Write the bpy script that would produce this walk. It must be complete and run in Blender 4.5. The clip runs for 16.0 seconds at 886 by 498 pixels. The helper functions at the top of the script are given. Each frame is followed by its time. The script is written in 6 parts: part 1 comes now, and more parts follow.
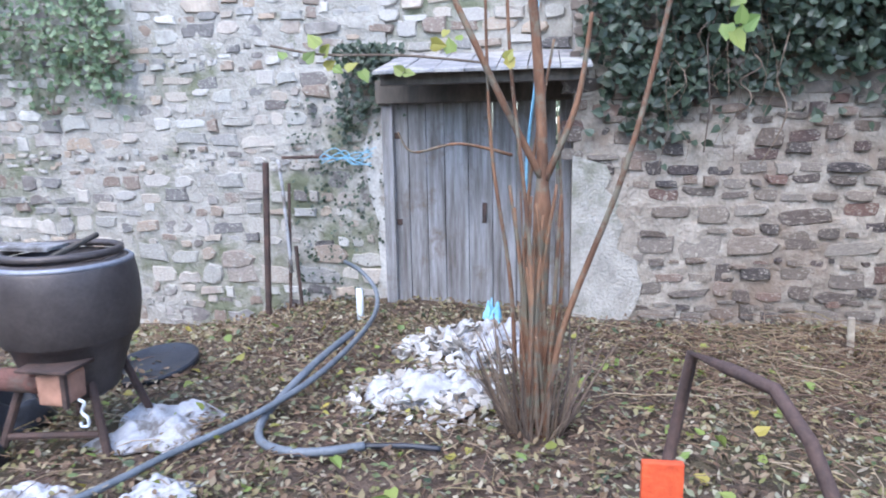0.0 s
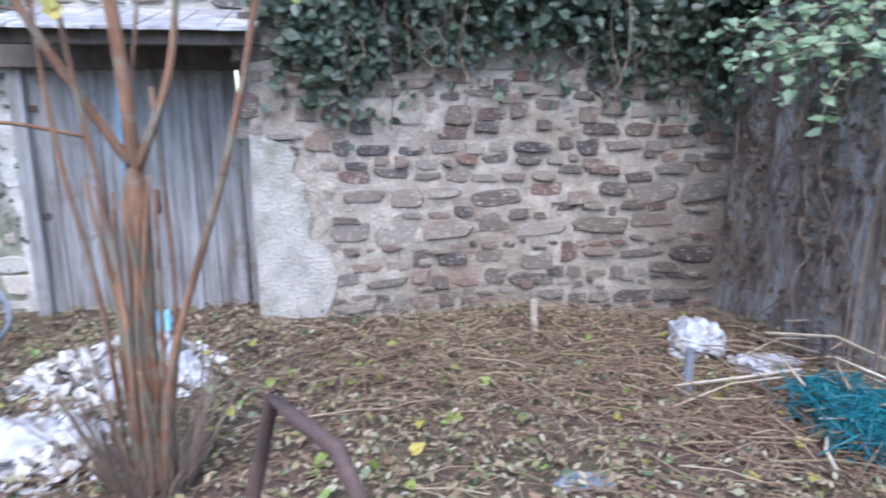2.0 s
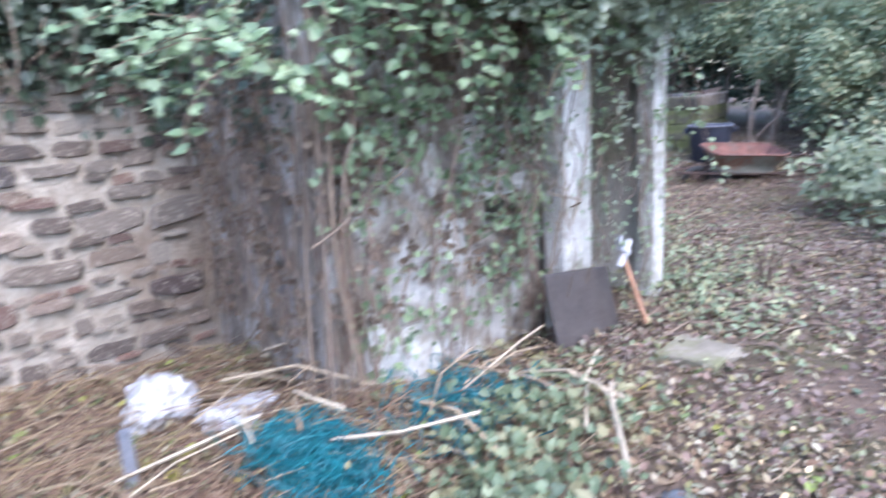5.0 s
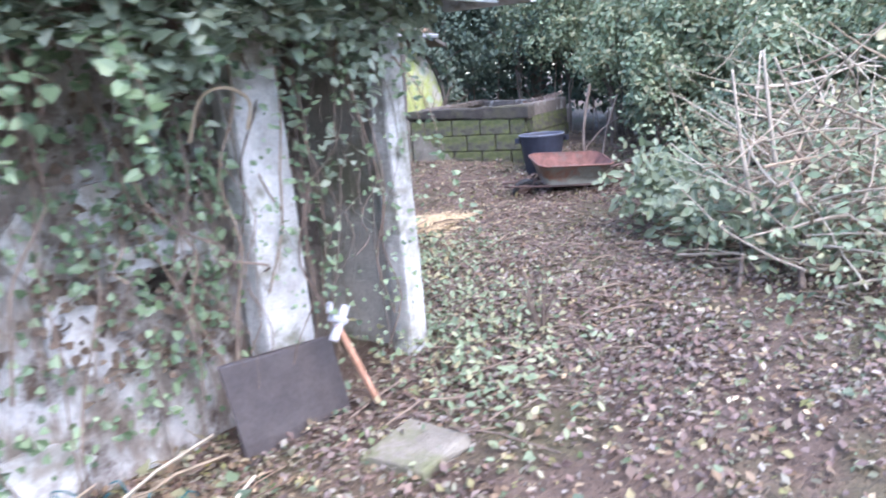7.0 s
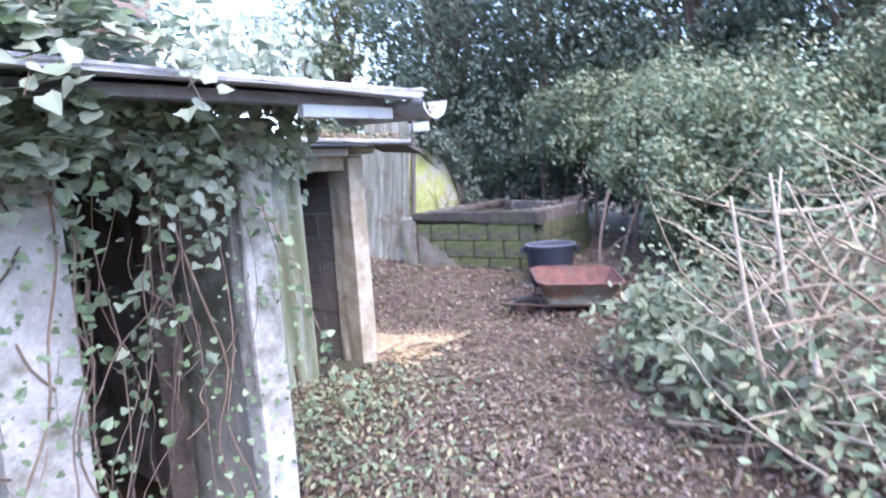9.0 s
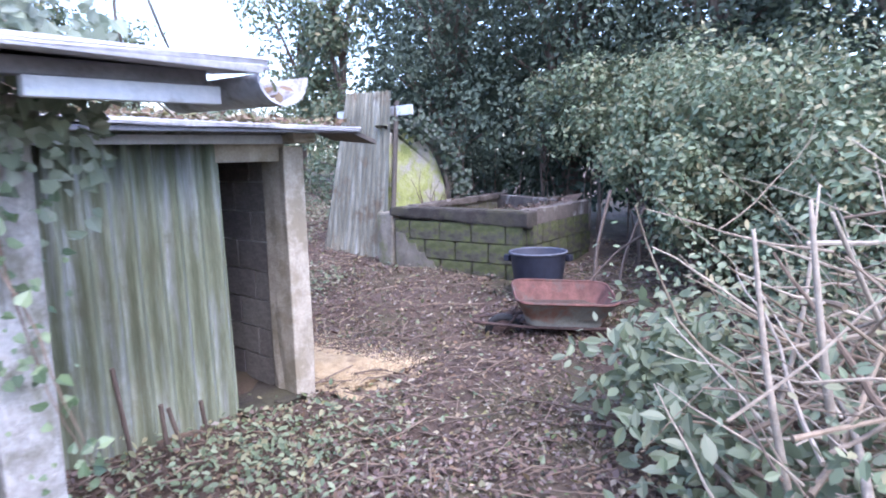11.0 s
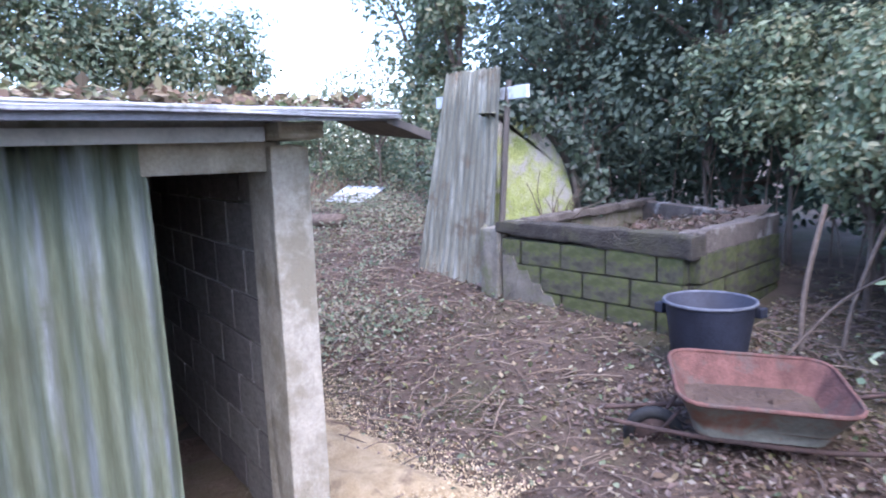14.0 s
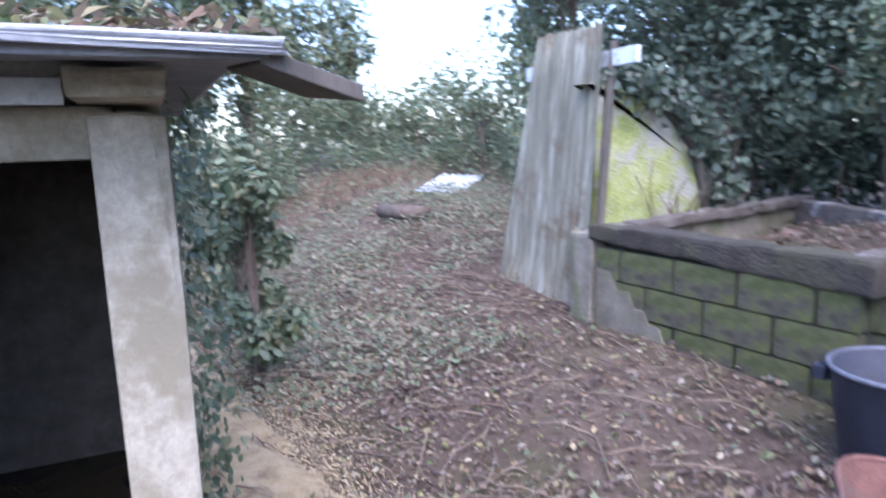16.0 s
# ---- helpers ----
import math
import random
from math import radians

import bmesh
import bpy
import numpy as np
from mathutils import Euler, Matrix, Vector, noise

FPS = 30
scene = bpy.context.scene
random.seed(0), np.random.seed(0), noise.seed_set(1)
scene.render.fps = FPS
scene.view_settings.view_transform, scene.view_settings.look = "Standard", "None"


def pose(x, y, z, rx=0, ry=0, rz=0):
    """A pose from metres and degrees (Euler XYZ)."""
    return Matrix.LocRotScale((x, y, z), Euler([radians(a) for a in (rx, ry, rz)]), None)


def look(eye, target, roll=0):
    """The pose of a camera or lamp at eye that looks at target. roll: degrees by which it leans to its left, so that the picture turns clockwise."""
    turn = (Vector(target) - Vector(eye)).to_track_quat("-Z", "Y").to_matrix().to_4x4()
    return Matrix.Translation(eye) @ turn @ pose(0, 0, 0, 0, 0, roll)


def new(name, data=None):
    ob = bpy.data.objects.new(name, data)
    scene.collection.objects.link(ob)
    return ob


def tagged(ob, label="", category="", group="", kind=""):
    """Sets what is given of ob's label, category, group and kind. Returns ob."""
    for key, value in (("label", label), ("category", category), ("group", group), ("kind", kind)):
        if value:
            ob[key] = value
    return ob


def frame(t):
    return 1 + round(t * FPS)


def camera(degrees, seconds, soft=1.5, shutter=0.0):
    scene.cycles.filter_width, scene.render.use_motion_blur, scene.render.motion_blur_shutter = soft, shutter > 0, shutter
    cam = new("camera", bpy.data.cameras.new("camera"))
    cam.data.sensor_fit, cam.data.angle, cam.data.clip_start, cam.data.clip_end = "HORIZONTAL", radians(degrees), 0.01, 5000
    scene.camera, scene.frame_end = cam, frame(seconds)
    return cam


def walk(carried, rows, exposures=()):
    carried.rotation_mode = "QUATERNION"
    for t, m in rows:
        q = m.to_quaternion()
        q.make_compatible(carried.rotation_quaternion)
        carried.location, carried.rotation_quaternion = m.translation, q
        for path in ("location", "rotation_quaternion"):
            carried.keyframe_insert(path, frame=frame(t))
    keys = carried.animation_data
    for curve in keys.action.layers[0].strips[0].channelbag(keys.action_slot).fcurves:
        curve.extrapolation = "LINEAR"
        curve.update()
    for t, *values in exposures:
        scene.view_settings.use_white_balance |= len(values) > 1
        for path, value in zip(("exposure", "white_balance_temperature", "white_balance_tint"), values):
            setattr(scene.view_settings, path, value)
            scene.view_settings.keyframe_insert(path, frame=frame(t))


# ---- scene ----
cam = camera(67.6, 16.0, soft=1.9, shutter=0.6)
PATH = [
    (0, (0.638, 0.433, 1.252), (0.329, 2.378, 0.899), -1.1),
    (0.5, (0.701, 0.589, 1.251), (0.467, 2.538, 0.87), -1.0),
    (1, (0.875, 0.721, 1.264), (0.891, 2.689, 0.907), -0.1),
    (1.5, (1.08, 0.826, 1.259), (1.223, 2.784, 0.876), 0.0),
    (2, (1.197, 0.926, 1.252), (1.539, 2.848, 0.817), -0.2),
    (2.5, (1.292, 1.074, 1.272), (1.842, 2.957, 0.885), -0.4),
    (3, (1.378, 1.141, 1.271), (2.208, 2.915, 0.866), -1.6),
    (3.5, (1.519, 1.163, 1.276), (2.454, 2.887, 0.883), -2.7),
    (4, (1.701, 1.158, 1.281), (2.71, 2.839, 0.887), -1.6),
    (4.5, (1.856, 1.134, 1.275), (2.954, 2.74, 0.812), -2.2),
    (5, (2.075, 1.154, 1.268), (3.435, 2.543, 0.797), -3.3),
    (5.2, (2.175, 1.164, 1.27), (3.601, 2.503, 0.852), -3.6),
    (7.3, (3.379, 0.866, 1.346), (4.941, 2.022, 0.872), -4.5),
    (7.5, (3.494, 0.84, 1.368), (5.057, 2.026, 0.981), -1.7),
    (8, (3.737, 0.792, 1.389), (5.198, 2.101, 1.0), -5.0),
    (8.5, (4.013, 0.85, 1.451), (5.56, 2.081, 1.148), -3.8),
    (9, (4.274, 0.848, 1.445), (5.752, 2.177, 1.223), -3.8),
    (9.2, (4.363, 0.819, 1.44), (5.833, 2.164, 1.268), -2.6),
    (11.3, (5.354, 1.26, 1.53), (6.787, 2.625, 1.24), -1.5),
    (11.5, (5.45, 1.316, 1.522), (6.841, 2.722, 1.23), -2.2),
    (12, (5.678, 1.505, 1.546), (7.028, 2.953, 1.263), -2.2),
    (12.5, (5.937, 1.715, 1.534), (7.171, 3.261, 1.24), -2.4),
    (13, (6.171, 1.896, 1.58), (7.23, 3.556, 1.228), -2.4),
    (13.5, (6.422, 2.169, 1.581), (7.601, 3.76, 1.299), -1.7),
    (14, (6.674, 2.401, 1.571), (7.814, 4.02, 1.287), -2.0),
    (14.5, (6.943, 2.581, 1.565), (7.995, 4.253, 1.251), -2.1),
    (15, (7.17, 2.828, 1.535), (8.245, 4.495, 1.282), -1.6),
    (15.5, (7.377, 3.049, 1.535), (8.401, 4.723, 1.15), -1.7),
    (16, (7.642, 3.19, 1.539), (8.45, 4.993, 1.227), -1.8),
]
walk(cam, [(r[0], look(*r[1:])) for r in PATH], exposures=[(0.0, 2.05, 6000, 12), (3.0, 2.32, 5850, 14), (5.2, 2.74, 6000, 16), (8.0, 2.84, 6050, 21), (9.2, 2.75, 6000, 24), (12.0, 2.42, 5800, 25), (16.0, 2.40, 5750, 22)])

# ---- light: overcast sky, soft sun ----
world = bpy.data.worlds.new("world")
scene.world = world
world.use_nodes = True
wn = world.node_tree.nodes
sky = wn.new("ShaderNodeTexSky")
sky.sky_type, sky.sun_disc = "NISHITA", False
sky.sun_elevation, sky.sun_rotation = radians(55), radians(195)
sky.air_density, sky.dust_density, sky.ozone_density = 1.0, 1.5, 2.0
wn["Background"].inputs["Strength"].default_value = 0.15
world.node_tree.links.new(sky.outputs[0], wn["Background"].inputs["Color"])
sun = new("sun", bpy.data.lights.new("sun", "SUN"))
sun.data.energy, sun.data.angle, sun.data.color = 0.7, radians(60), (1.0, 0.98, 0.95)
sun.matrix_world = look((0, 0, 20), (4, 14, 0))


# ---- materials ----
def ramp(nt, fac, stops):
    node = nt.nodes.new("ShaderNodeValToRGB")
    el = node.color_ramp.elements
    while len(el) < len(stops):
        el.new(0.5)
    for e, (p, c) in zip(el, stops):
        e.position, e.color = p, (*c, 1)
    nt.links.new(fac, node.inputs[0])
    return node.outputs[0]


def noisy(nt, scale, detail=4, rough=0.6, stretch=None):
    tc = nt.nodes.new("ShaderNodeTexCoord")
    n = nt.nodes.new("ShaderNodeTexNoise")
    n.inputs["Scale"].default_value, n.inputs["Detail"].default_value, n.inputs["Roughness"].default_value = scale, detail, rough
    src = tc.outputs["Object"]
    if stretch:
        mp = nt.nodes.new("ShaderNodeMapping")
        mp.inputs["Scale"].default_value = stretch
        nt.links.new(src, mp.inputs[0])
        src = mp.outputs[0]
    nt.links.new(src, n.inputs["Vector"])
    return n.outputs["Fac"]


def mix(nt, fac, a, b, mode="MIX"):
    m = nt.nodes.new("ShaderNodeMix")
    m.data_type, m.blend_type = "RGBA", mode
    for sock, v in ((m.inputs["Factor"], fac), (m.inputs[6], a), (m.inputs[7], b)):
        if isinstance(v, (int, float)):
            sock.default_value = v
        elif isinstance(v, tuple):
            sock.default_value = (*v, 1)
        else:
            nt.links.new(v, sock)
    return m.outputs[2]


def start(name, rough=0.85, metal=0.0):
    m = bpy.data.materials.new(name)
    m.use_nodes = True
    nt = m.node_tree
    b = nt.nodes["Principled BSDF"]
    b.inputs["Roughness"].default_value, b.inputs["Metallic"].default_value = rough, metal
    return m, nt, b


def bump(nt, b, height, strength=0.5, dist=0.01):
    n = nt.nodes.new("ShaderNodeBump")
    n.inputs["Strength"].default_value, n.inputs["Distance"].default_value = strength, dist
    nt.links.new(height, n.inputs["Height"])
    nt.links.new(n.outputs[0], b.inputs["Normal"])


def rand_of(nt, island):
    if island:
        return nt.nodes.new("ShaderNodeNewGeometry").outputs["Random Per Island"]
    return nt.nodes.new("ShaderNodeObjectInfo").outputs["Random"]


def surface(name, stops, scale=6, fine=60, rough=0.85, metal=0.0, bumps=0.4, dist=0.008, stretch=None, stain=None, stain_scale=2.0, cover=0.48):
    """Two-scale noise colour with optional stains of a second colour."""
    m, nt, b = start(name, rough, metal)
    big = noisy(nt, scale, 5, 0.65, stretch)
    small = noisy(nt, fine, 3, 0.6, stretch)
    col = ramp(nt, big, stops)
    col = mix(nt, 0.35, col, ramp(nt, small, [(0.3, (0.35, 0.35, 0.35)), (0.7, (0.75, 0.75, 0.75))]), "OVERLAY")
    if stain:
        st = ramp(nt, noisy(nt, stain_scale, 6, 0.7), [(cover, (0, 0, 0)), (cover + 0.12, (1, 1, 1))])
        col = mix(nt, st, col, stain)
    nt.links.new(col, b.inputs["Base Color"])
    bump(nt, b, small, bumps, dist)
    return m


def pieces(name, stops, island, scale=14, rough=0.9, bumps=0.5, speck=None):
    """Colour picked at random for each piece, with grain."""
    m, nt, b = start(name, rough)
    col = ramp(nt, rand_of(nt, island), stops)
    g = noisy(nt, scale, 6, 0.7)
    col = mix(nt, 0.55, col, ramp(nt, g, [(0.3, (0.22, 0.22, 0.22)), (0.7, (0.82, 0.82, 0.82))]), "OVERLAY")
    if speck:
        st = ramp(nt, noisy(nt, scale * 0.4, 8, 0.75), [(0.53, (0, 0, 0)), (0.64, (1, 1, 1))])
        col = mix(nt, st, col, speck)
    nt.links.new(col, b.inputs["Base Color"])
    bump(nt, b, g, bumps, 0.012)
    return m


def leafy(name, stops, rough=0.45, trans=0.25, grey=0.0):
    stops = [(p, tuple(v * (1 - grey) + grey * (0.3 * c[0] + 0.55 * c[1] + 0.15 * c[2]) for v in c)) for p, c in stops]
    m, nt, b = start(name, rough)
    col = ramp(nt, rand_of(nt, True), stops)
    nt.links.new(col, b.inputs["Base Color"])
    tr = nt.nodes.new("ShaderNodeBsdfTranslucent")
    nt.links.new(col, tr.inputs["Color"])
    ms = nt.nodes.new("ShaderNodeMixShader")
    ms.inputs[0].default_value = trans
    nt.links.new(b.outputs[0], ms.inputs[1])
    nt.links.new(tr.outputs[0], ms.inputs[2])
    nt.links.new(ms.outputs[0], nt.nodes["Material Output"].inputs["Surface"])
    return m


def even(stops):
    return [(i / max(1, len(stops) - 1), c) for i, c in enumerate(stops)]


PALE = even([(0.28, 0.27, 0.25), (0.40, 0.38, 0.34), (0.15, 0.13, 0.12), (0.46, 0.44, 0.41), (0.32, 0.26, 0.21), (0.20, 0.15, 0.12), (0.42, 0.40, 0.37), (0.36, 0.28, 0.21), (0.50, 0.49, 0.46), (0.10, 0.09, 0.09), (0.38, 0.37, 0.34)])
BROWN = even([(0.13, 0.10, 0.08), (0.065, 0.054, 0.05), (0.19, 0.14, 0.108), (0.15, 0.122, 0.10), (0.05, 0.043, 0.044), (0.17, 0.10, 0.078), (0.22, 0.185, 0.15), (0.10, 0.076, 0.064), (0.26, 0.225, 0.19), (0.085, 0.068, 0.058)])
M_STONE_PALE = pieces("pale_stone", PALE, False, speck=(0.44, 0.43, 0.38))
M_STONE_PALE_J = pieces("pale_stone_rest", PALE, True, speck=(0.44, 0.43, 0.38))
M_STONE_BROWN = pieces("brown_stone", BROWN, False, speck=(0.38, 0.335, 0.28))
M_STONE_BROWN_J = pieces("brown_stone_rest", BROWN, True, speck=(0.38, 0.335, 0.28))
M_MORTAR_PALE = surface("lime_mortar_grey", [(0.3, (0.26, 0.245, 0.215)), (0.7, (0.45, 0.425, 0.38))], 5, 50, 0.95, bumps=0.8, dist=0.02, stain=(0.16, 0.17, 0.11), stain_scale=1.3)
M_MORTAR = surface("lime_mortar_cream", [(0.3, (0.22, 0.185, 0.15)), (0.7, (0.43, 0.385, 0.325))], 9, 45, 0.95, bumps=0.8, dist=0.02, stain=(0.22, 0.17, 0.13), stain_scale=1.1)
M_RENDER = surface("old_white_render", [(0.3, (0.36, 0.35, 0.33)), (0.7, (0.54, 0.53, 0.50))], 5, 40, 0.9, bumps=0.7, stain=(0.28, 0.25, 0.21), stain_scale=4.0, cover=0.44)
M_CONCRETE = surface("weathered_concrete", [(0.3, (0.34, 0.32, 0.28)), (0.7, (0.50, 0.48, 0.43))], 6, 70, 0.92, bumps=0.6, stain=(0.20, 0.20, 0.14), stain_scale=2.0)
M_CONCRETE_TAN = surface("tan_concrete", [(0.3, (0.29, 0.255, 0.19)), (0.7, (0.46, 0.415, 0.33))], 7, 60, 0.95, bumps=0.45, dist=0.012, stain=(0.27, 0.235, 0.165), stain_scale=4.0)
M_CONCRETE_WHITE = surface("limewashed_concrete", [(0.3, (0.28, 0.265, 0.24)), (0.5, (0.42, 0.41, 0.385)), (0.7, (0.54, 0.53, 0.505))], 6, 50, 0.92, bumps=0.7, dist=0.012, stain=(0.19, 0.185, 0.14), stain_scale=3.4, cover=0.52)
M_BLOCK = surface("mossy_block", [(0.32, (0.055, 0.05, 0.036)), (0.46, (0.10, 0.095, 0.065)), (0.58, (0.125, 0.14, 0.045)), (0.72, (0.16, 0.155, 0.11))], 2.6, 40, 0.95, bumps=0.9, dist=0.02, stain=(0.085, 0.10, 0.035), stain_scale=1.8, cover=0.5)
M_MOSSY = surface("mossy_stone", [(0.3, (0.11, 0.095, 0.075)), (0.7, (0.25, 0.225, 0.18))], 5, 60, 0.95, bumps=0.8, stain=(0.14, 0.14, 0.075), stain_scale=4)
M_ENDWALL = surface("soiled_and_shaded_concrete", [(0.3, (0.07, 0.058, 0.05)), (0.7, (0.17, 0.145, 0.125))], 6, 50, 0.95, bumps=0.9, dist=0.02, stain=(0.42, 0.41, 0.39), stain_scale=2.4, cover=0.56)
M_OLDRENDER = surface("rootmarked_old_render", [(0.32, (0.15, 0.115, 0.09)), (0.46, (0.25, 0.215, 0.18)), (0.60, (0.44, 0.425, 0.40))], 4, 45, 0.95, bumps=0.9, dist=0.02, stretch=(2.2, 2.2, 0.8), stain=(0.105, 0.075, 0.058), stain_scale=5.0, cover=0.50)
M_CLING = leafy("clinging_dead_leaves", even([(0.10, 0.07, 0.05), (0.16, 0.115, 0.08), (0.07, 0.05, 0.038), (0.22, 0.17, 0.12)]), 0.85, 0.05)
M_TANWOOD = surface("weathered_orange_stake", [(0.3, (0.30, 0.15, 0.09)), (0.7, (0.46, 0.26, 0.17))], 8, 60, 0.8)
M_BLOCK_GREY = pieces("grey_block", even([(0.20, 0.18, 0.16), (0.25, 0.23, 0.20), (0.17, 0.15, 0.14)]), False, 9)
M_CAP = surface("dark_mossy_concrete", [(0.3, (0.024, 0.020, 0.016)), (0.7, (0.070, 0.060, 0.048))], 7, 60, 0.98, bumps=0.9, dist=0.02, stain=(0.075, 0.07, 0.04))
M_YELLOW = surface("yellow_lichen_wall", [(0.3, (0.16, 0.19, 0.06)), (0.5, (0.30, 0.33, 0.11)), (0.68, (0.42, 0.42, 0.24))], 3.5, 40, 0.95, bumps=0.9, dist=0.02, stain=(0.36, 0.34, 0.29), stain_scale=3.0, cover=0.46)
M_SHEET = surface("mossy_corrugated_iron", [(0.30, (0.10, 0.115, 0.065)), (0.48, (0.17, 0.19, 0.125)), (0.60, (0.235, 0.255, 0.225)), (0.72, (0.33, 0.355, 0.355))], 2.2, 26, 0.85, 0.0, 0.3, stretch=(6, 6, 0.6), stain=(0.15, 0.155, 0.10), stain_scale=1.5, cover=0.52)
M_TIN = surface("grey_corrugated_tin", [(0.3, (0.10, 0.092, 0.068)), (0.5, (0.18, 0.17, 0.125)), (0.64, (0.27, 0.262, 0.21)), (0.74, (0.38, 0.38, 0.35))], 3.5, 40, 0.9, 0.0, 0.5, stretch=(3, 3, 0.35), stain=(0.13, 0.10, 0.065), stain_scale=2.6, cover=0.53)
M_ROOF = surface("grey_fibre_cement", [(0.3, (0.34, 0.34, 0.35)), (0.7, (0.56, 0.56, 0.58))], 7, 60, 0.9, stain=(0.20, 0.20, 0.15), stain_scale=6.0, cover=0.54)
# darker than M_ROOF, so the shade under both roofs sits in the colour
M_ROOF_UNDER = surface("shaded_roof_underside", [(0.3, (0.15, 0.15, 0.165)), (0.7, (0.27, 0.275, 0.30))], 5, 60, 0.9)
M_FLASH = surface("light_zinc_strip", [(0.3, (0.50, 0.54, 0.57)), (0.7, (0.70, 0.74, 0.77))], 6, 60, 0.6, 0.05, stain=(0.36, 0.37, 0.36), stain_scale=5.0, cover=0.55)
M_PLANK = surface("weathered_plank", [(0.30, (0.10, 0.088, 0.08)), (0.45, (0.20, 0.19, 0.185)), (0.58, (0.29, 0.285, 0.29)), (0.72, (0.40, 0.40, 0.41))], 3.0, 40, 0.92, bumps=0.8, stretch=(6, 6, 0.45), stain=(0.15, 0.115, 0.09), stain_scale=2.2, cover=0.56)
M_DARKWOOD = surface("dark_old_timber", [(0.3, (0.05, 0.045, 0.04)), (0.7, (0.13, 0.11, 0.09))], 6, 50, 0.9, stretch=(1, 1, 0.3))
M_SLATE = surface("grey_slate", [(0.3, (0.15, 0.15, 0.16)), (0.7, (0.33, 0.32, 0.32))], 8, 60, 0.8, stain=(0.40, 0.38, 0.34))
M_IRON = surface("rusted_brown_iron", [(0.3, (0.045, 0.033, 0.03)), (0.7, (0.115, 0.07, 0.057))], 9, 80, 0.85, 0.15)
M_CAST = surface("brown_cast_iron", [(0.3, (0.055, 0.045, 0.045)), (0.7, (0.10, 0.085, 0.08))], 4, 60, 0.5, 0.35, 0.2)
M_RIM = surface("blue_grey_iron", [(0.3, (0.16, 0.17, 0.20)), (0.7, (0.28, 0.29, 0.33))], 6, 60, 0.5, 0.4)
M_RUST = surface("red_rust", [(0.3, (0.09, 0.042, 0.034)), (0.7, (0.20, 0.095, 0.075))], 9, 70, 0.92, 0.05, bumps=0.8, stain=(0.12, 0.085, 0.07), stain_scale=7, cover=0.5)
M_TUB = surface("dull_green_grey_paint", [(0.3, (0.10, 0.10, 0.08)), (0.7, (0.20, 0.20, 0.16))], 6, 60, 0.7, 0.1, stain=(0.16, 0.08, 0.05), stain_scale=4)
M_BLACK = surface("black_plastic", [(0.3, (0.012, 0.014, 0.02)), (0.7, (0.03, 0.034, 0.045))], 6, 60, 0.45)
M_BUCKET = surface("navy_black_plastic", [(0.3, (0.013, 0.015, 0.025)), (0.7, (0.030, 0.034, 0.052))], 6, 60, 0.65)
M_BUCKET_RIM = surface("paler_plastic_rim", [(0.3, (0.05, 0.055, 0.075)), (0.7, (0.16, 0.17, 0.20))], 9, 60, 0.6)
M_HOSE = surface("grey_blue_hose", [(0.3, (0.085, 0.10, 0.118)), (0.7, (0.165, 0.185, 0.21))], 7, 60, 0.55)
M_WHITE = surface("dirty_white_plastic", [(0.3, (0.30, 0.30, 0.32)), (0.7, (0.50, 0.51, 0.54))], 9, 40, 0.5, stain=(0.17, 0.15, 0.13), stain_scale=9, cover=0.48)
M_TEAL = surface("teal_netting", [(0.3, (0.0, 0.05, 0.065)), (0.7, (0.005, 0.15, 0.18))], 14, 60, 0.6)
M_BLUE = surface("pale_blue_twine", [(0.3, (0.12, 0.36, 0.55)), (0.7, (0.30, 0.55, 0.72))], 14, 60, 0.6)
M_ORANGE = surface("faded_orange_paint", [(0.3, (0.50, 0.06, 0.02)), (0.7, (0.70, 0.12, 0.04))], 8, 60, 0.6)
M_PLASTER = pieces("white_plaster_lump", even([(0.48, 0.47, 0.46), (0.34, 0.31, 0.27), (0.56, 0.56, 0.55), (0.18, 0.14, 0.105), (0.42, 0.40, 0.37), (0.13, 0.10, 0.075)]), True, 12)
M_BRICK = pieces("fire_brick", even([(0.36, 0.19, 0.13), (0.42, 0.26, 0.19)]), True, 12)
M_RUBBER = surface("old_tyre_rubber", [(0.3, (0.015, 0.015, 0.015)), (0.7, (0.04, 0.04, 0.04))], 9, 60, 0.8)
M_SOIL = surface("brown_garden_soil", [(0.3, (0.055, 0.036, 0.026)), (0.55, (0.11, 0.075, 0.055)), (0.75, (0.16, 0.115, 0.085))], 3, 45, 0.98, bumps=1.0, dist=0.03, stain=(0.09, 0.075, 0.04), stain_scale=0.8)
M_BARK = surface("grey_brown_bark", [(0.3, (0.07, 0.05, 0.04)), (0.7, (0.17, 0.13, 0.10))], 14, 90, 0.95, stretch=(1, 1, 0.3))
M_STEM = surface("orange_brown_bark", [(0.3, (0.065, 0.036, 0.023)), (0.5, (0.165, 0.083, 0.048)), (0.7, (0.27, 0.155, 0.09))], 9, 60, 0.95, bumps=0.9, dist=0.01, stretch=(1, 1, 0.25), stain=(0.17, 0.15, 0.11), stain_scale=9)
M_CUTWOOD = pieces("peeled_branch", even([(0.36, 0.30, 0.22), (0.24, 0.18, 0.12), (0.46, 0.40, 0.31), (0.14, 0.10, 0.07), (0.30, 0.23, 0.16)]), True, 20)
M_VINE = pieces("dry_vine", even([(0.14, 0.10, 0.08), (0.24, 0.18, 0.13), (0.10, 0.075, 0.06), (0.20, 0.14, 0.10)]), True, 20)
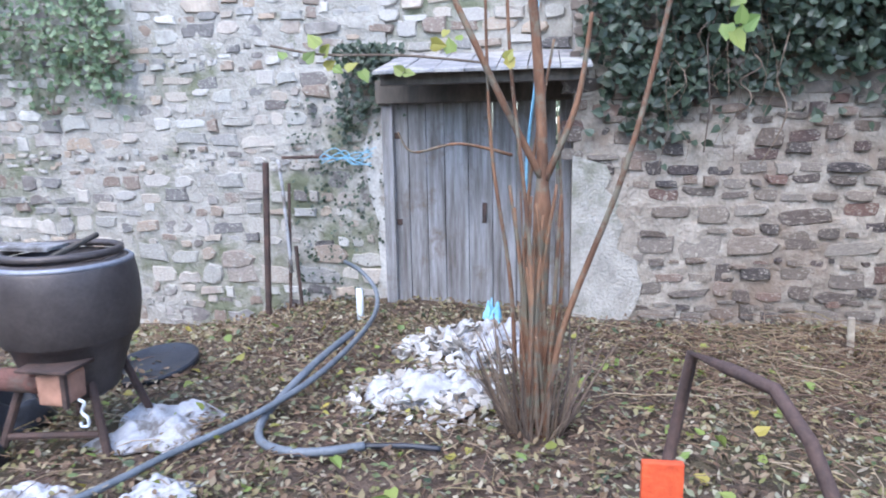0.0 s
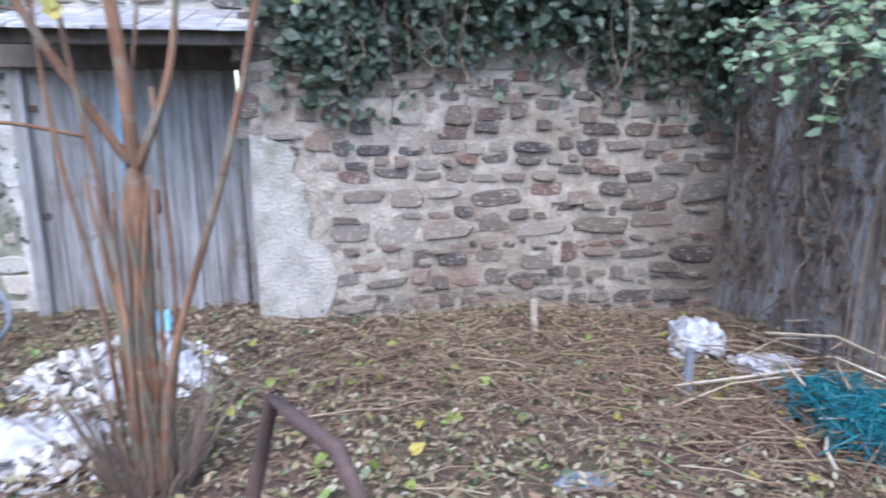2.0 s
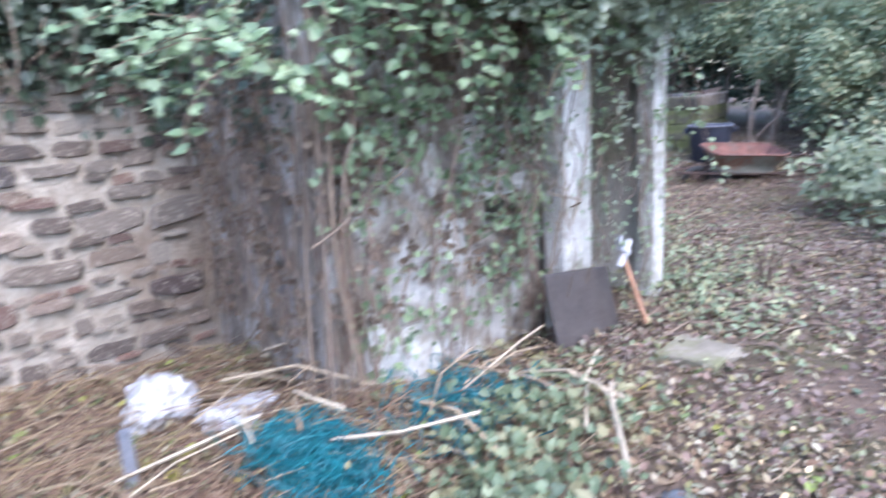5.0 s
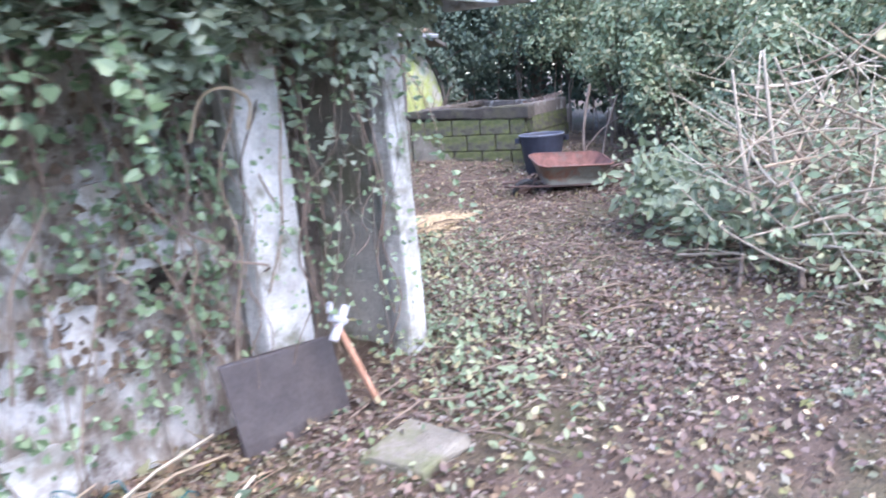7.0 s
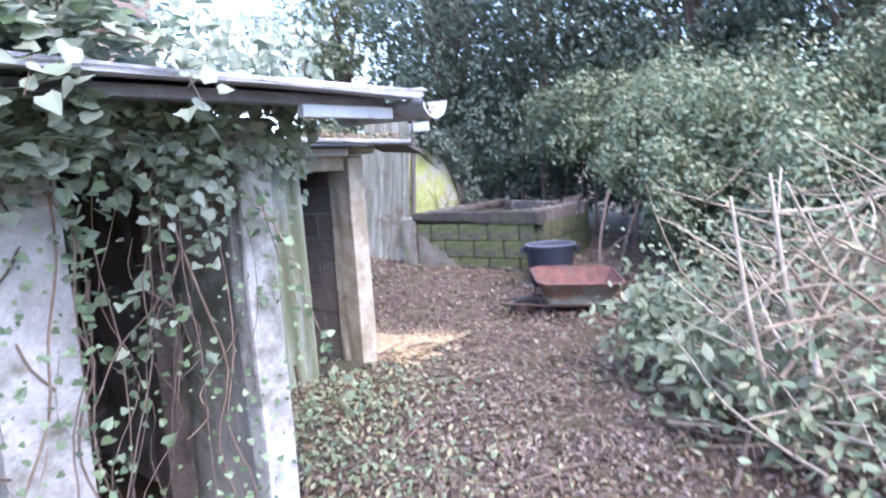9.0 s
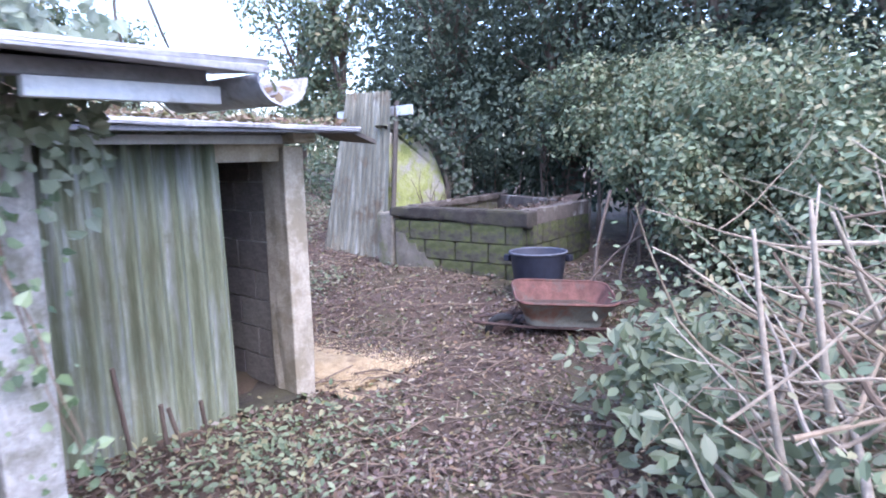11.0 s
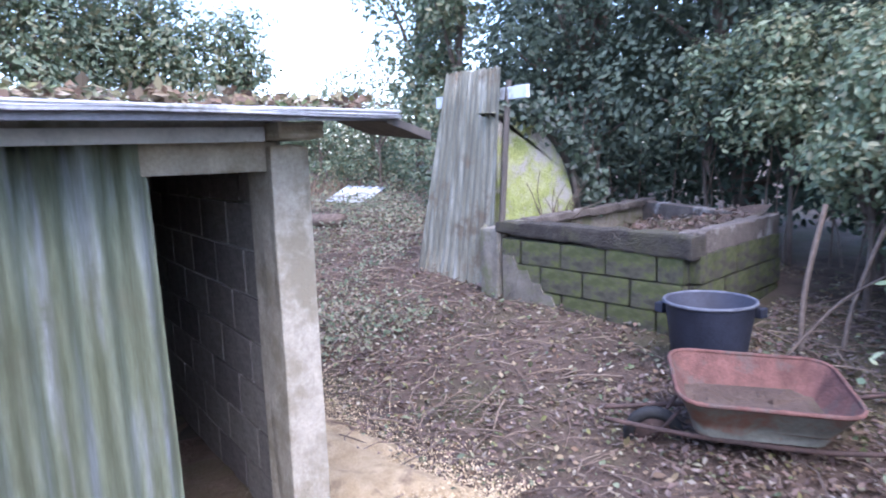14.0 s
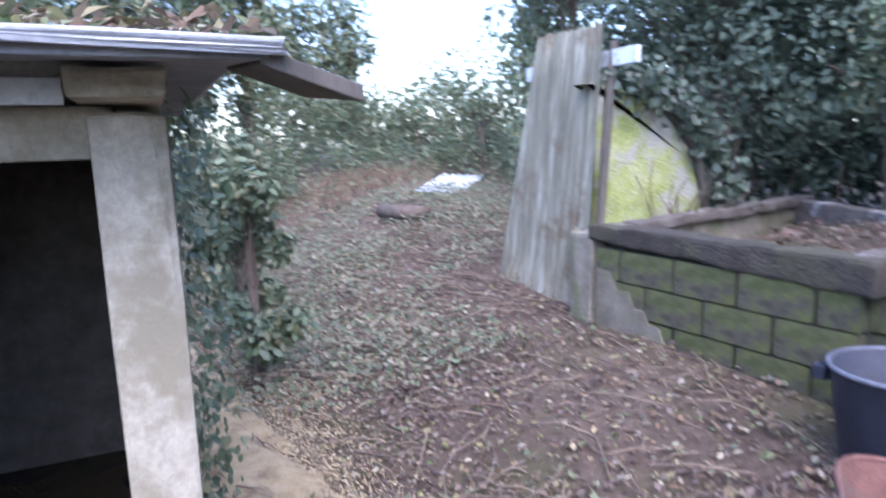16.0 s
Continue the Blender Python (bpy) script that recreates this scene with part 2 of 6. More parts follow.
M_LITTER = leafy("fallen_leaves", even([(0.14, 0.085, 0.05), (0.22, 0.15, 0.09), (0.09, 0.055, 0.035), (0.34, 0.27, 0.17), (0.17, 0.17, 0.06), (0.26, 0.19, 0.12), (0.12, 0.075, 0.05), (0.42, 0.37, 0.27), (0.10, 0.14, 0.05), (0.19, 0.11, 0.07)]), 0.75, 0.1)
M_STRAW = leafy("dry_stalks", even([(0.15, 0.09, 0.06), (0.24, 0.16, 0.10), (0.09, 0.055, 0.04), (0.12, 0.07, 0.05), (0.42, 0.33, 0.22), (0.13, 0.075, 0.05), (0.20, 0.125, 0.08), (0.28, 0.22, 0.11)]), 0.8, 0.05)
M_LITTER_C = leafy("damp_brown_leaves", even([(0.115, 0.075, 0.06), (0.18, 0.125, 0.105), (0.07, 0.046, 0.04), (0.22, 0.165, 0.14), (0.14, 0.092, 0.078), (0.10, 0.065, 0.055), (0.30, 0.26, 0.22), (0.095, 0.10, 0.055), (0.16, 0.10, 0.08), (0.20, 0.13, 0.10), (0.085, 0.06, 0.05)]), 0.6, 0.08)
M_CHIP = leafy("sawdust_chips", even([(0.55, 0.42, 0.25), (0.66, 0.53, 0.34), (0.44, 0.32, 0.19)]), 0.85, 0.05)
M_SAWDUST = surface("fresh_sawdust", [(0.3, (0.40, 0.29, 0.16)), (0.7, (0.60, 0.47, 0.29))], 12, 120, 0.98, bumps=1.0, dist=0.02, stain=(0.28, 0.20, 0.13), stain_scale=5, cover=0.52)
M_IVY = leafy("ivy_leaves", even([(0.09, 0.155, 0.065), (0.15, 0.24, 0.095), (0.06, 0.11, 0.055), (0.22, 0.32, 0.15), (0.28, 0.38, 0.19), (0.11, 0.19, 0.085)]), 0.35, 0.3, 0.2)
# darker copy of M_IVY: shade among the leaves is put into the colour
M_IVY_SHADED = leafy("shaded_ivy_leaves", even([(0.03, 0.06, 0.03), (0.05, 0.09, 0.04), (0.025, 0.045, 0.025), (0.07, 0.12, 0.06)]), 0.42, 0.15, 0.35)
# lighter copy of M_IVY: sky glare on the leaves is put into the colour
M_IVY_SKYLIT = leafy("skylit_ivy_leaves", even([(0.20, 0.28, 0.14), (0.31, 0.39, 0.23), (0.15, 0.22, 0.11), (0.42, 0.48, 0.32), (0.26, 0.35, 0.17)]), 0.4, 0.3, 0.38)
M_LAUREL = leafy("laurel_leaves", even([(0.13, 0.20, 0.06), (0.20, 0.27, 0.09), (0.09, 0.145, 0.05), (0.26, 0.31, 0.13)]), 0.45, 0.25, 0.42)
M_HANGING = leafy("hanging_bramble_leaves", even([(0.16, 0.24, 0.10), (0.23, 0.31, 0.145), (0.09, 0.15, 0.07), (0.30, 0.37, 0.19), (0.36, 0.31, 0.13), (0.18, 0.26, 0.12)]), 0.55, 0.3, 0.26)
M_TREE = leafy("evergreen_leaves", even([(0.05, 0.085, 0.048), (0.07, 0.115, 0.06), (0.03, 0.055, 0.034), (0.10, 0.145, 0.078)]), 0.7, 0.2, 0.3)
M_BRAMBLE = leafy("bramble_leaves", even([(0.09, 0.145, 0.06), (0.14, 0.20, 0.09), (0.06, 0.10, 0.05), (0.18, 0.235, 0.11), (0.25, 0.22, 0.09), (0.11, 0.17, 0.08)]), 0.5, 0.25, 0.25)
M_DRYWEED = leafy("dry_grey_weeds", even([(0.26, 0.23, 0.17), (0.19, 0.19, 0.13), (0.34, 0.31, 0.23), (0.15, 0.17, 0.10), (0.28, 0.24, 0.18)]), 0.8, 0.15)
M_YLEAF = leafy("yellowing_leaves", even([(0.30, 0.34, 0.08), (0.20, 0.30, 0.08), (0.45, 0.36, 0.08), (0.14, 0.22, 0.06)]), 0.5, 0.35)


# ---- building helpers ----
def link_mesh(name, verts, faces, material, parent=None, label="", smooth=False):
    me = bpy.data.meshes.new(name)
    me.from_pydata([tuple(v) for v in verts], [], faces)
    me.materials.append(material)
    if smooth:
        me.polygons.foreach_set("use_smooth", [True] * len(me.polygons))
    me.update()
    ob = new(name, me)
    if parent:
        ob.parent = parent
    if label:
        ob["label"] = label
    return ob


def part(name, bm, material, parent=None, label="", smooth=False):
    me = bpy.data.meshes.new(name)
    bmesh.ops.recalc_face_normals(bm, faces=bm.faces)
    bm.to_mesh(me)
    bm.free()
    me.materials.append(material)
    if smooth:
        me.polygons.foreach_set("use_smooth", [True] * len(me.polygons))
    ob = new(name, me)
    if parent:
        ob.parent = parent
    if label:
        ob["label"] = label
    return ob


def thing(name, label, category, group="", kind="", at=(0, 0, 0)):
    ob = new(name)
    ob.location = at
    ob.empty_display_size = 0.1
    return tagged(ob, label, category, group, kind)


def box(x0, x1, y0, y1, z0, z1, bevel=0.006, jitter=0.0, rng=None, cuts=0):
    bm = bmesh.new()
    bmesh.ops.create_cube(bm, size=1, matrix=Matrix.LocRotScale(((x0 + x1) / 2, (y0 + y1) / 2, (z0 + z1) / 2), None, (x1 - x0, y1 - y0, z1 - z0)))
    if cuts:
        bmesh.ops.subdivide_edges(bm, edges=bm.edges, cuts=cuts, use_grid_fill=True)
    if jitter and rng:
        for v in bm.verts:
            v.co += Vector([rng.uniform(-jitter, jitter) for _ in range(3)])
    if bevel:
        sharp = [e for e in bm.edges if len(e.link_faces) == 2 and e.calc_face_angle(0) > 0.6]
        bmesh.ops.bevel(bm, geom=sharp, offset=bevel, segments=2, profile=0.6, affect="EDGES")
    return bm


def tube(pts, radii, n=7, closed=True):
    pts = [Vector(p) for p in pts]
    if isinstance(radii, (int, float)):
        radii = [radii] * len(pts)
    verts, faces = [], []
    up = Vector((0.31, 0.22, 0.92)).normalized()
    for i, p in enumerate(pts):
        d = (pts[min(i + 1, len(pts) - 1)] - pts[max(i - 1, 0)]).normalized()
        a = d.cross(up)
        a = a.normalized() if a.length > 1e-4 else Vector((1, 0, 0))
        b = d.cross(a)
        up = a.cross(d) if a.cross(d).length > 0.5 else up
        for k in range(n):
            t = 2 * math.pi * k / n
            verts.append(p + (a * math.cos(t) + b * math.sin(t)) * radii[i])
    for i in range(len(pts) - 1):
        for k in range(n):
            faces.append((i * n + k, i * n + (k + 1) % n, (i + 1) * n + (k + 1) % n, (i + 1) * n + k))
    if closed:
        faces.append(tuple(range(n - 1, -1, -1)))
        faces.append(tuple((len(pts) - 1) * n + k for k in range(n)))
    return verts, faces


def join(lists):
    verts, faces = [], []
    for v, f in lists:
        o = len(verts)
        verts += list(v)
        faces += [tuple(i + o for i in q) for q in f]
    return verts, faces


def spline(pts, steps=6):
    """Smooth line through the points."""
    pts = [Vector(p) for p in pts]
    out = []
    for i in range(len(pts) - 1):
        p0, p1, p2, p3 = pts[max(i - 1, 0)], pts[i], pts[i + 1], pts[min(i + 2, len(pts) - 1)]
        for k in range(steps):
            t = k / steps
            out.append(0.5 * ((2 * p1) + (p2 - p0) * t + (2 * p0 - 5 * p1 + 4 * p2 - p3) * t * t + (3 * p1 - p0 - 3 * p2 + p3) * t ** 3))
    out.append(pts[-1])
    return out


def lathe(profile, n=32, centre=(0, 0)):
    verts, faces = [], []
    for r, z in profile:
        for k in range(n):
            t = 2 * math.pi * k / n
            verts.append((centre[0] + r * math.cos(t), centre[1] + r * math.sin(t), z))
    for i in range(len(profile) - 1):
        for k in range(n):
            faces.append((i * n + k, i * n + (k + 1) % n, (i + 1) * n + (k + 1) % n, (i + 1) * n + k))
    return verts, faces


SHAPES = {
    "oval": [(0, 0), (0.22, 0.25), (0.24, 0.6), (0, 1), (-0.24, 0.6), (-0.22, 0.25)],
    "ivy": [(0, 0), (0.32, -0.06), (0.46, 0.30), (0.30, 0.60), (0, 1), (-0.30, 0.60), (-0.46, 0.30), (-0.32, -0.06)],
    "diamond": [(0, 0), (0.32, 0.5), (0, 1), (-0.32, 0.5)],
    "stalk": [(-0.02, 0), (0.02, 0), (0.012, 1), (-0.012, 1)],
}


def leaves(name, pos, nrm, size, material, shape="oval", seed=1, spin=None, fold=0.12, parent=None):
    """Many small leaves in one mesh: a place, a facing and a size each."""
    rng = np.random.default_rng(seed)
    pos, nrm = np.asarray(pos, float), np.asarray(nrm, float)
    nrm = nrm / (np.linalg.norm(nrm, axis=1, keepdims=True) + 1e-9)
    n = len(pos)
    size = np.asarray(size, float) * np.ones(n)
    ref = rng.normal(size=(n, 3)) if spin is None else np.asarray(spin, float)
    u = np.cross(nrm, ref)
    u /= np.linalg.norm(u, axis=1, keepdims=True) + 1e-9
    v = np.cross(nrm, u)
    out = np.array(SHAPES[shape])
    k = len(out)
    bend = rng.uniform(-0.25, 0.25, n)
    P = np.empty((n, k, 3))
    for j, (a, b) in enumerate(out):
        lift = abs(a) * fold * 2 + bend * b * b
        P[:, j] = pos + (u * a + v * b + nrm * np.reshape(lift, (-1, 1))) * size[:, None]
    if k == 4:
        tri = [(0, 1, 2), (0, 2, 3)]
    else:
        h = k // 2
        tri = [tuple(range(0, h + 1)), (0, *range(h, k))]
    base = np.arange(n)[:, None] * k
    faces = []
    for f in tri:
        faces += (base + np.array(f)).tolist()
    me = bpy.data.meshes.new(name)
    me.from_pydata(P.reshape(-1, 3).tolist(), [], faces)
    me.materials.append(material)
    ob = new(name, me)
    if parent:
        ob.parent = parent
    return ob


def sstep(a, b, x):
    t = np.clip((np.asarray(x, float) - a) / (b - a), 0, 1)
    return t * t * (3 - 2 * t)


def ground_z(x, y):
    x, y = np.asarray(x, float), np.asarray(y, float)
    rise = np.clip(x - 8.85, 0, 2.2)
    z = 0.16 * rise * np.clip(1 + 0.2 * (y - 5), 0.3, 2.0)
    z = z + 0.05 * np.clip(y - 9, 0, 9) * sstep(6, 9, x)
    z = z - 0.24 * sstep(-0.8, -2.2, x) * sstep(3.8, 5.0, y) - 0.17 * sstep(2.3, 3.5, x) * sstep(4.0, 4.75, y) * sstep(4.4, 3.8, x) + 0.07 * sstep(0.5, 0.1, np.hypot(x - 3.4, y - 3.05))
    z = z + 0.018 * np.sin(2.3 * x + 0.7) * np.sin(1.9 * y) + 0.012 * np.sin(5.1 * x) * np.cos(4.3 * y + x)
    return z


def gz(x, y):
    return float(ground_z(x, y))


# ---- ground ----
def axis_steps(lo, hi, step, far):
    inner = list(np.arange(lo, hi + 1e-6, step))
    grow, d = [], 0.3
    while d < far:
        grow.append(d)
        d *= 1.6
    return [lo - g for g in reversed(grow)] + inner + [hi + g for g in grow]


gx, gy = axis_steps(-5, 14, 0.12, 700), axis_steps(-3, 13, 0.12, 700)
GX, GY = np.meshgrid(gx, gy)
rg = np.random.default_rng(3)
near = ((GX > -5) & (GX < 14) & (GY > -3) & (GY < 13))
GZ = ground_z(GX, GY) + near * rg.normal(0, 0.008, GX.shape)
w = len(gx)
ground = link_mesh("ground", np.stack([GX, GY, GZ], -1).reshape(-1, 3).tolist(),
                   [(j * w + i, j * w + i + 1, (j + 1) * w + i + 1, (j + 1) * w + i) for j in range(len(gy) - 1) for i in range(w - 1)], M_SOIL, smooth=True)
tagged(ground, "brown garden soil strewn with leaf litter", "ground", kind="structure")


# ---- stone walls and plank door ----
def stone_mesh(k, material):
    r = random.Random(40 + k)
    n = 9
    rings = []
    rad = []
    corner = [(-0.5, -0.5), (0.0, -0.5), (0.5, -0.5), (0.5, 0.1), (0.5, 0.5), (0.15, 0.5), (-0.2, 0.5), (-0.5, 0.5), (-0.5, 0.0)]
    for i, (a, e) in enumerate(corner):
        tight = r.uniform(0.72, 1.0) if abs(a) == 0.5 and abs(e) == 0.5 else r.uniform(0.84, 1.05)
        rad.append((a * tight + r.uniform(-0.05, 0.05), e * tight * r.uniform(0.9, 1.05) + r.uniform(-0.06, 0.06)))
    for sc, d in ((1.0, 0.0), (0.98, -0.55), (0.86, -1.0)):
        rings += [(x * sc, d * r.uniform(0.8, 1.1) if d else 0, z * sc) for x, z in rad]
    faces = [(g * n + i, g * n + (i + 1) % n, (g + 1) * n + (i + 1) % n, (g + 1) * n + i) for g in range(2) for i in range(n)]
    faces.append(tuple(2 * n + i for i in range(n)))
    me = bpy.data.meshes.new("stone")
    me.from_pydata(rings, [], faces)
    me.materials.append(material)
    return me


def lay_stones(wall, y, x0, x1, z0, z1, sizes, gap, material, rest_material, seed, keep_near, limit=295, skip=None, proud=(0.012, 0.04)):
    """Rough courses of stones on a wall face; the ones that can be told apart are pieces, the others one joined part."""
    r = random.Random(seed)
    meshes = [stone_mesh(seed * 10 + k, material) for k in range(24)]
    spots = []
    z = z0
    while z < z1:
        h = r.uniform(*sizes[0])
        x = x0 - r.uniform(0, 0.15)
        while x < x1:
            wd = h * r.uniform(*sizes[1])
            cx, cz = x + wd / 2, z + h / 2 + r.uniform(-0.03, 0.03)
            if cx + wd / 2 < x1 + 0.03 and not (skip and skip(cx, cz)) and r.random() > 0.03:
                spots.append((cx, cz, wd - gap * r.uniform(0.5, 1.5), h * r.uniform(0.62, 1.15) - gap * r.uniform(0.4, 1.1), r.uniform(*proud), r.randrange(24), r.uniform(-5, 5)))
            x += wd
        z += h * 0.97
    spots.sort(key=lambda s: not keep_near(s[0], s[1]))
    rest = []
    for i, (cx, cz, wd, h, d, k, rot) in enumerate(spots):
        m = pose(cx, y, cz, 0, rot, 0) @ Matrix.Diagonal((wd, d, h, 1))
        if i < limit and keep_near(cx, cz):
            ob = new("stone", meshes[k])
            ob.parent = wall
            ob.matrix_local = m
        else:
            rest.append(([m @ v.co for v in meshes[k].vertices], [tuple(p.vertices) for p in meshes[k].polygons]))
    if rest:
        tagged(link_mesh("rubble_stones", *join(rest), rest_material, wall), kind="stuff")


def wall_block(name, x0, x1, y0, y1, z0, z1, material, label):
    ob = part(name, box(x0, x1, y0, y1, z0, z1, 0.01), material)
    return tagged(ob, label, "wall", kind="structure")


wall_left = wall_block("wall_north_left", -7.0, -0.50, 5.20, 5.75, -0.6, 3.4, M_MORTAR_PALE, "old pale rubble stone garden wall, lime-washed and patchy")
wall_right = wall_block("wall_north_right", 0.80, 6.2, 4.76, 5.30, -0.5, 3.2, M_MORTAR, "brown rubble stone wall with wide cream mortar")
wall_over = wall_block("wall_over_door", -0.50, 0.80, 5.22, 5.75, 1.62, 3.4, M_MORTAR_PALE, "pale rubble stone above the plank door")
wall_west = wall_block("wall_west", -7.5, -7.0, -6, 5.7, -0.6, 3.0, M_MORTAR_PALE, "pale rubble garden wall closing the yard")

# door recess with whitewashed jamb, timber door of planks, projecting slate hood
rj = random.Random(5)
pb = bmesh.new()
edge = [(0.795, -0.1), (1.18, -0.1)] + [(1.16 + 0.05 * math.sin(k * 0.55) - 0.16 * (k / 13) ** 3 + rj.uniform(-0.06, 0.05), 0.02 + 1.0 * k / 13) for k in range(14)] + [(0.795, 1.08)]
ff = [pb.verts.new((x_, 4.738 + rj.uniform(-0.004, 0.004), z_)) for x_, z_ in edge]
bb = [pb.verts.new((x_, 4.77, z_)) for x_, z_ in edge]
pb.faces.new(ff)
for k in range(len(edge)):
    pb.faces.new((ff[k], bb[k], bb[(k + 1) % len(edge)], ff[(k + 1) % len(edge)]))
jamb = part("jamb_patch", pb, M_MORTAR_PALE, wall_right, "pale rendered patch")
pb = bmesh.new()
edge = [(-0.505, -0.1), (-0.505, 1.45)] + [(-0.60 - 0.05 * math.sin(7 * k) - rj.uniform(0, 0.05), 1.45 - 1.55 * k / 9) for k in range(10)]
ff = [pb.verts.new((x_, 5.172 + rj.uniform(-0.004, 0.004), z_)) for x_, z_ in edge]
bb = [pb.verts.new((x_, 5.21, z_)) for x_, z_ in edge]
pb.faces.new(ff)
for k in range(len(edge)):
    pb.faces.new((ff[k], bb[k], bb[(k + 1) % len(edge)], ff[(k + 1) % len(edge)]))
part("jamb_patch", pb, M_RENDER, wall_left, "pale rendered jamb strip")
door = thing("door_1", "weathered grey plank door, closed, in stone recess", "door", kind="structure", at=(0.15, 5.14, -0.05))


def local(ob_parent, ob):
    ob.matrix_parent_inverse = Matrix.Translation(ob_parent.location).inverted()
    return ob


rd = random.Random(8)
x = -0.47
i = 0
while x < 0.70:
    wd = rd.choice([0.10, 0.13, 0.15, 0.17])
    b0 = -0.05 + rd.uniform(0, 0.05)
    local(door, part("plank", box(x, min(x + wd - 0.005, 0.78), 5.125 - rd.uniform(0, 0.016), 5.165, b0, 1.50, 0.004), M_PLANK, door))
    x += wd
local(door, part("door_frame", box(-0.52, -0.44, 5.06, 5.24, -0.1, 1.55, 0.008), M_PLANK, door, "grey timber door frame"))
local(door, part("door_frame", box(0.72, 0.80, 5.06, 5.24, -0.1, 1.55, 0.008), M_PLANK, door, "grey timber door frame"))
local(door, part("door_lintel", box(-0.55, 0.80, 5.02, 5.24, 1.44, 1.60, 0.01), M_DARKWOOD, door, "dark timber lintel"))
local(door, part("latch", box(0.185, 0.215, 5.095, 5.125, 0.60, 0.74, 0.006), M_IRON, door, "rusted iron latch"))
local(door, part("hinge", box(-0.50, -0.40, 5.105, 5.125, 0.58, 0.62, 0.004), M_IRON, door, "rusted strap hinge"))
local(door, part("hinge", box(-0.50, -0.40, 5.105, 5.125, 1.20, 1.24, 0.004), M_IRON, door, "rusted strap hinge"))
hood = thing("door_hood", "slate hood over the plank door", "canopy", kind="structure", at=(0.15, 4.8, 1.6))
for k in range(7):
    xa = -0.40 + k * 0.185
    bm = box(xa, xa + 0.18, 4.42 + rd.uniform(-0.03, 0.03), 5.20, 1.60, 1.618, 0.003, 0.004, rd)
    for v in bm.verts:
        v.co.z += (v.co.y - 4.45) * 0.22
    local(hood, part("slate", bm, M_SLATE, hood))
local(hood, part("hood_beam", box(-0.38, 0.86, 4.50, 4.58, 1.53, 1.60, 0.006), M_DARKWOOD, hood, "dark timber bearer"))

# ---- ivy shed beside the stone wall ----
shed_a = thing("ivy_shed", "low limewashed concrete shed overgrown with ivy", "shed", at=(4.8, 3.9, 0))


def sh(name, bm, mat, label="", par=None):
    return local(shed_a, part(name, bm, mat, shed_a, label))


rs = random.Random(11)
bm = box(3.46, 3.60, 3.33, 4.74, -0.25, 1.75, 0.015, 0.010, rs, 5)
for q in bm.verts:
    q.co.x += (q.co.y - 3.22) * 0.17
sh("end_wall", bm, M_OLDRENDER, "old pale render marked by ivy roots")
sh("front_wall", box(3.46, 4.36, 3.20, 3.33, -0.2, 1.72, 0.015, 0.009, rs, 5), M_OLDRENDER, "old pale render marked by ivy roots")
sh("front_wall", box(4.36, 4.58, 3.20, 3.33, -0.2, 0.62, 0.012), M_OLDRENDER)
sh("front_wall", box(4.36, 4.58, 3.20, 3.33, 0.76, 1.72, 0.012), M_OLDRENDER)
sh("front_wall", box(4.58, 4.80, 3.20, 3.33, -0.2, 1.72, 0.012), M_OLDRENDER)
sh("hole_lintel", box(4.26, 4.66, 3.175, 3.215, 0.762, 0.85, 0.010, 0.005, rs, 1), M_CONCRETE_WHITE, "chipped white block over the hole")


def flake(edge, y, mat, label):
    """A low-relief patch of surviving limewash with a ragged outline."""
    fb = bmesh.new()
    a = [fb.verts.new((x_, y + rs.uniform(-0.003, 0.003), z_)) for x_, z_ in edge]
    b = [fb.verts.new((x_, y + 0.03, z_)) for x_, z_ in edge]
    fb.faces.new(a)
    for k in range(len(edge)):
        fb.faces.new((a[k], b[k], b[(k + 1) % len(edge)], a[(k + 1) % len(edge)]))
    sh("limewash_patch", fb, mat, label)


def ragged(cx, cz, rx, rz, n=18):
    return [(cx + rx * rs.uniform(0.72, 1.1) * math.cos(6.2832 * k / n), cz + rz * rs.uniform(0.72, 1.1) * math.sin(6.2832 * k / n)) for k in range(n)]


for spot in ((3.88, 0.17, 0.20, 0.15), (4.12, 0.62, 0.10, 0.16), (4.28, 1.02, 0.09, 0.10), (3.66, 0.20, 0.07, 0.20), (4.02, 0.93, 0.06, 0.11)):
    flake(ragged(*spot), 3.180, M_RENDER, "surviving patch of white limewash")
bm = box(4.76, 5.0, 3.02, 3.16, -0.1, 1.68, 0.02, 0.004, rs, 2)
sh("post", bm, M_CONCRETE_WHITE, "cracked white concrete post")
sh("post", box(5.57, 5.71, 2.97, 3.10, -0.1, 1.66, 0.02, 0.005, rs, 2), M_CONCRETE_WHITE, "white concrete post")
# inner_wall and back_wall are coloured dark for the shade inside the shed
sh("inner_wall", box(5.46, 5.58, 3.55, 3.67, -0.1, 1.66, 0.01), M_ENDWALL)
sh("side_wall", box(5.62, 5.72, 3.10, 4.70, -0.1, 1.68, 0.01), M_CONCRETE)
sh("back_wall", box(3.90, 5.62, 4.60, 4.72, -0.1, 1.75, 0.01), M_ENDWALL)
sh("lintel", box(4.70, 5.74, 2.98, 3.12, 1.60, 1.70, 0.012), M_CONCRETE_WHITE, "white concrete lintel")


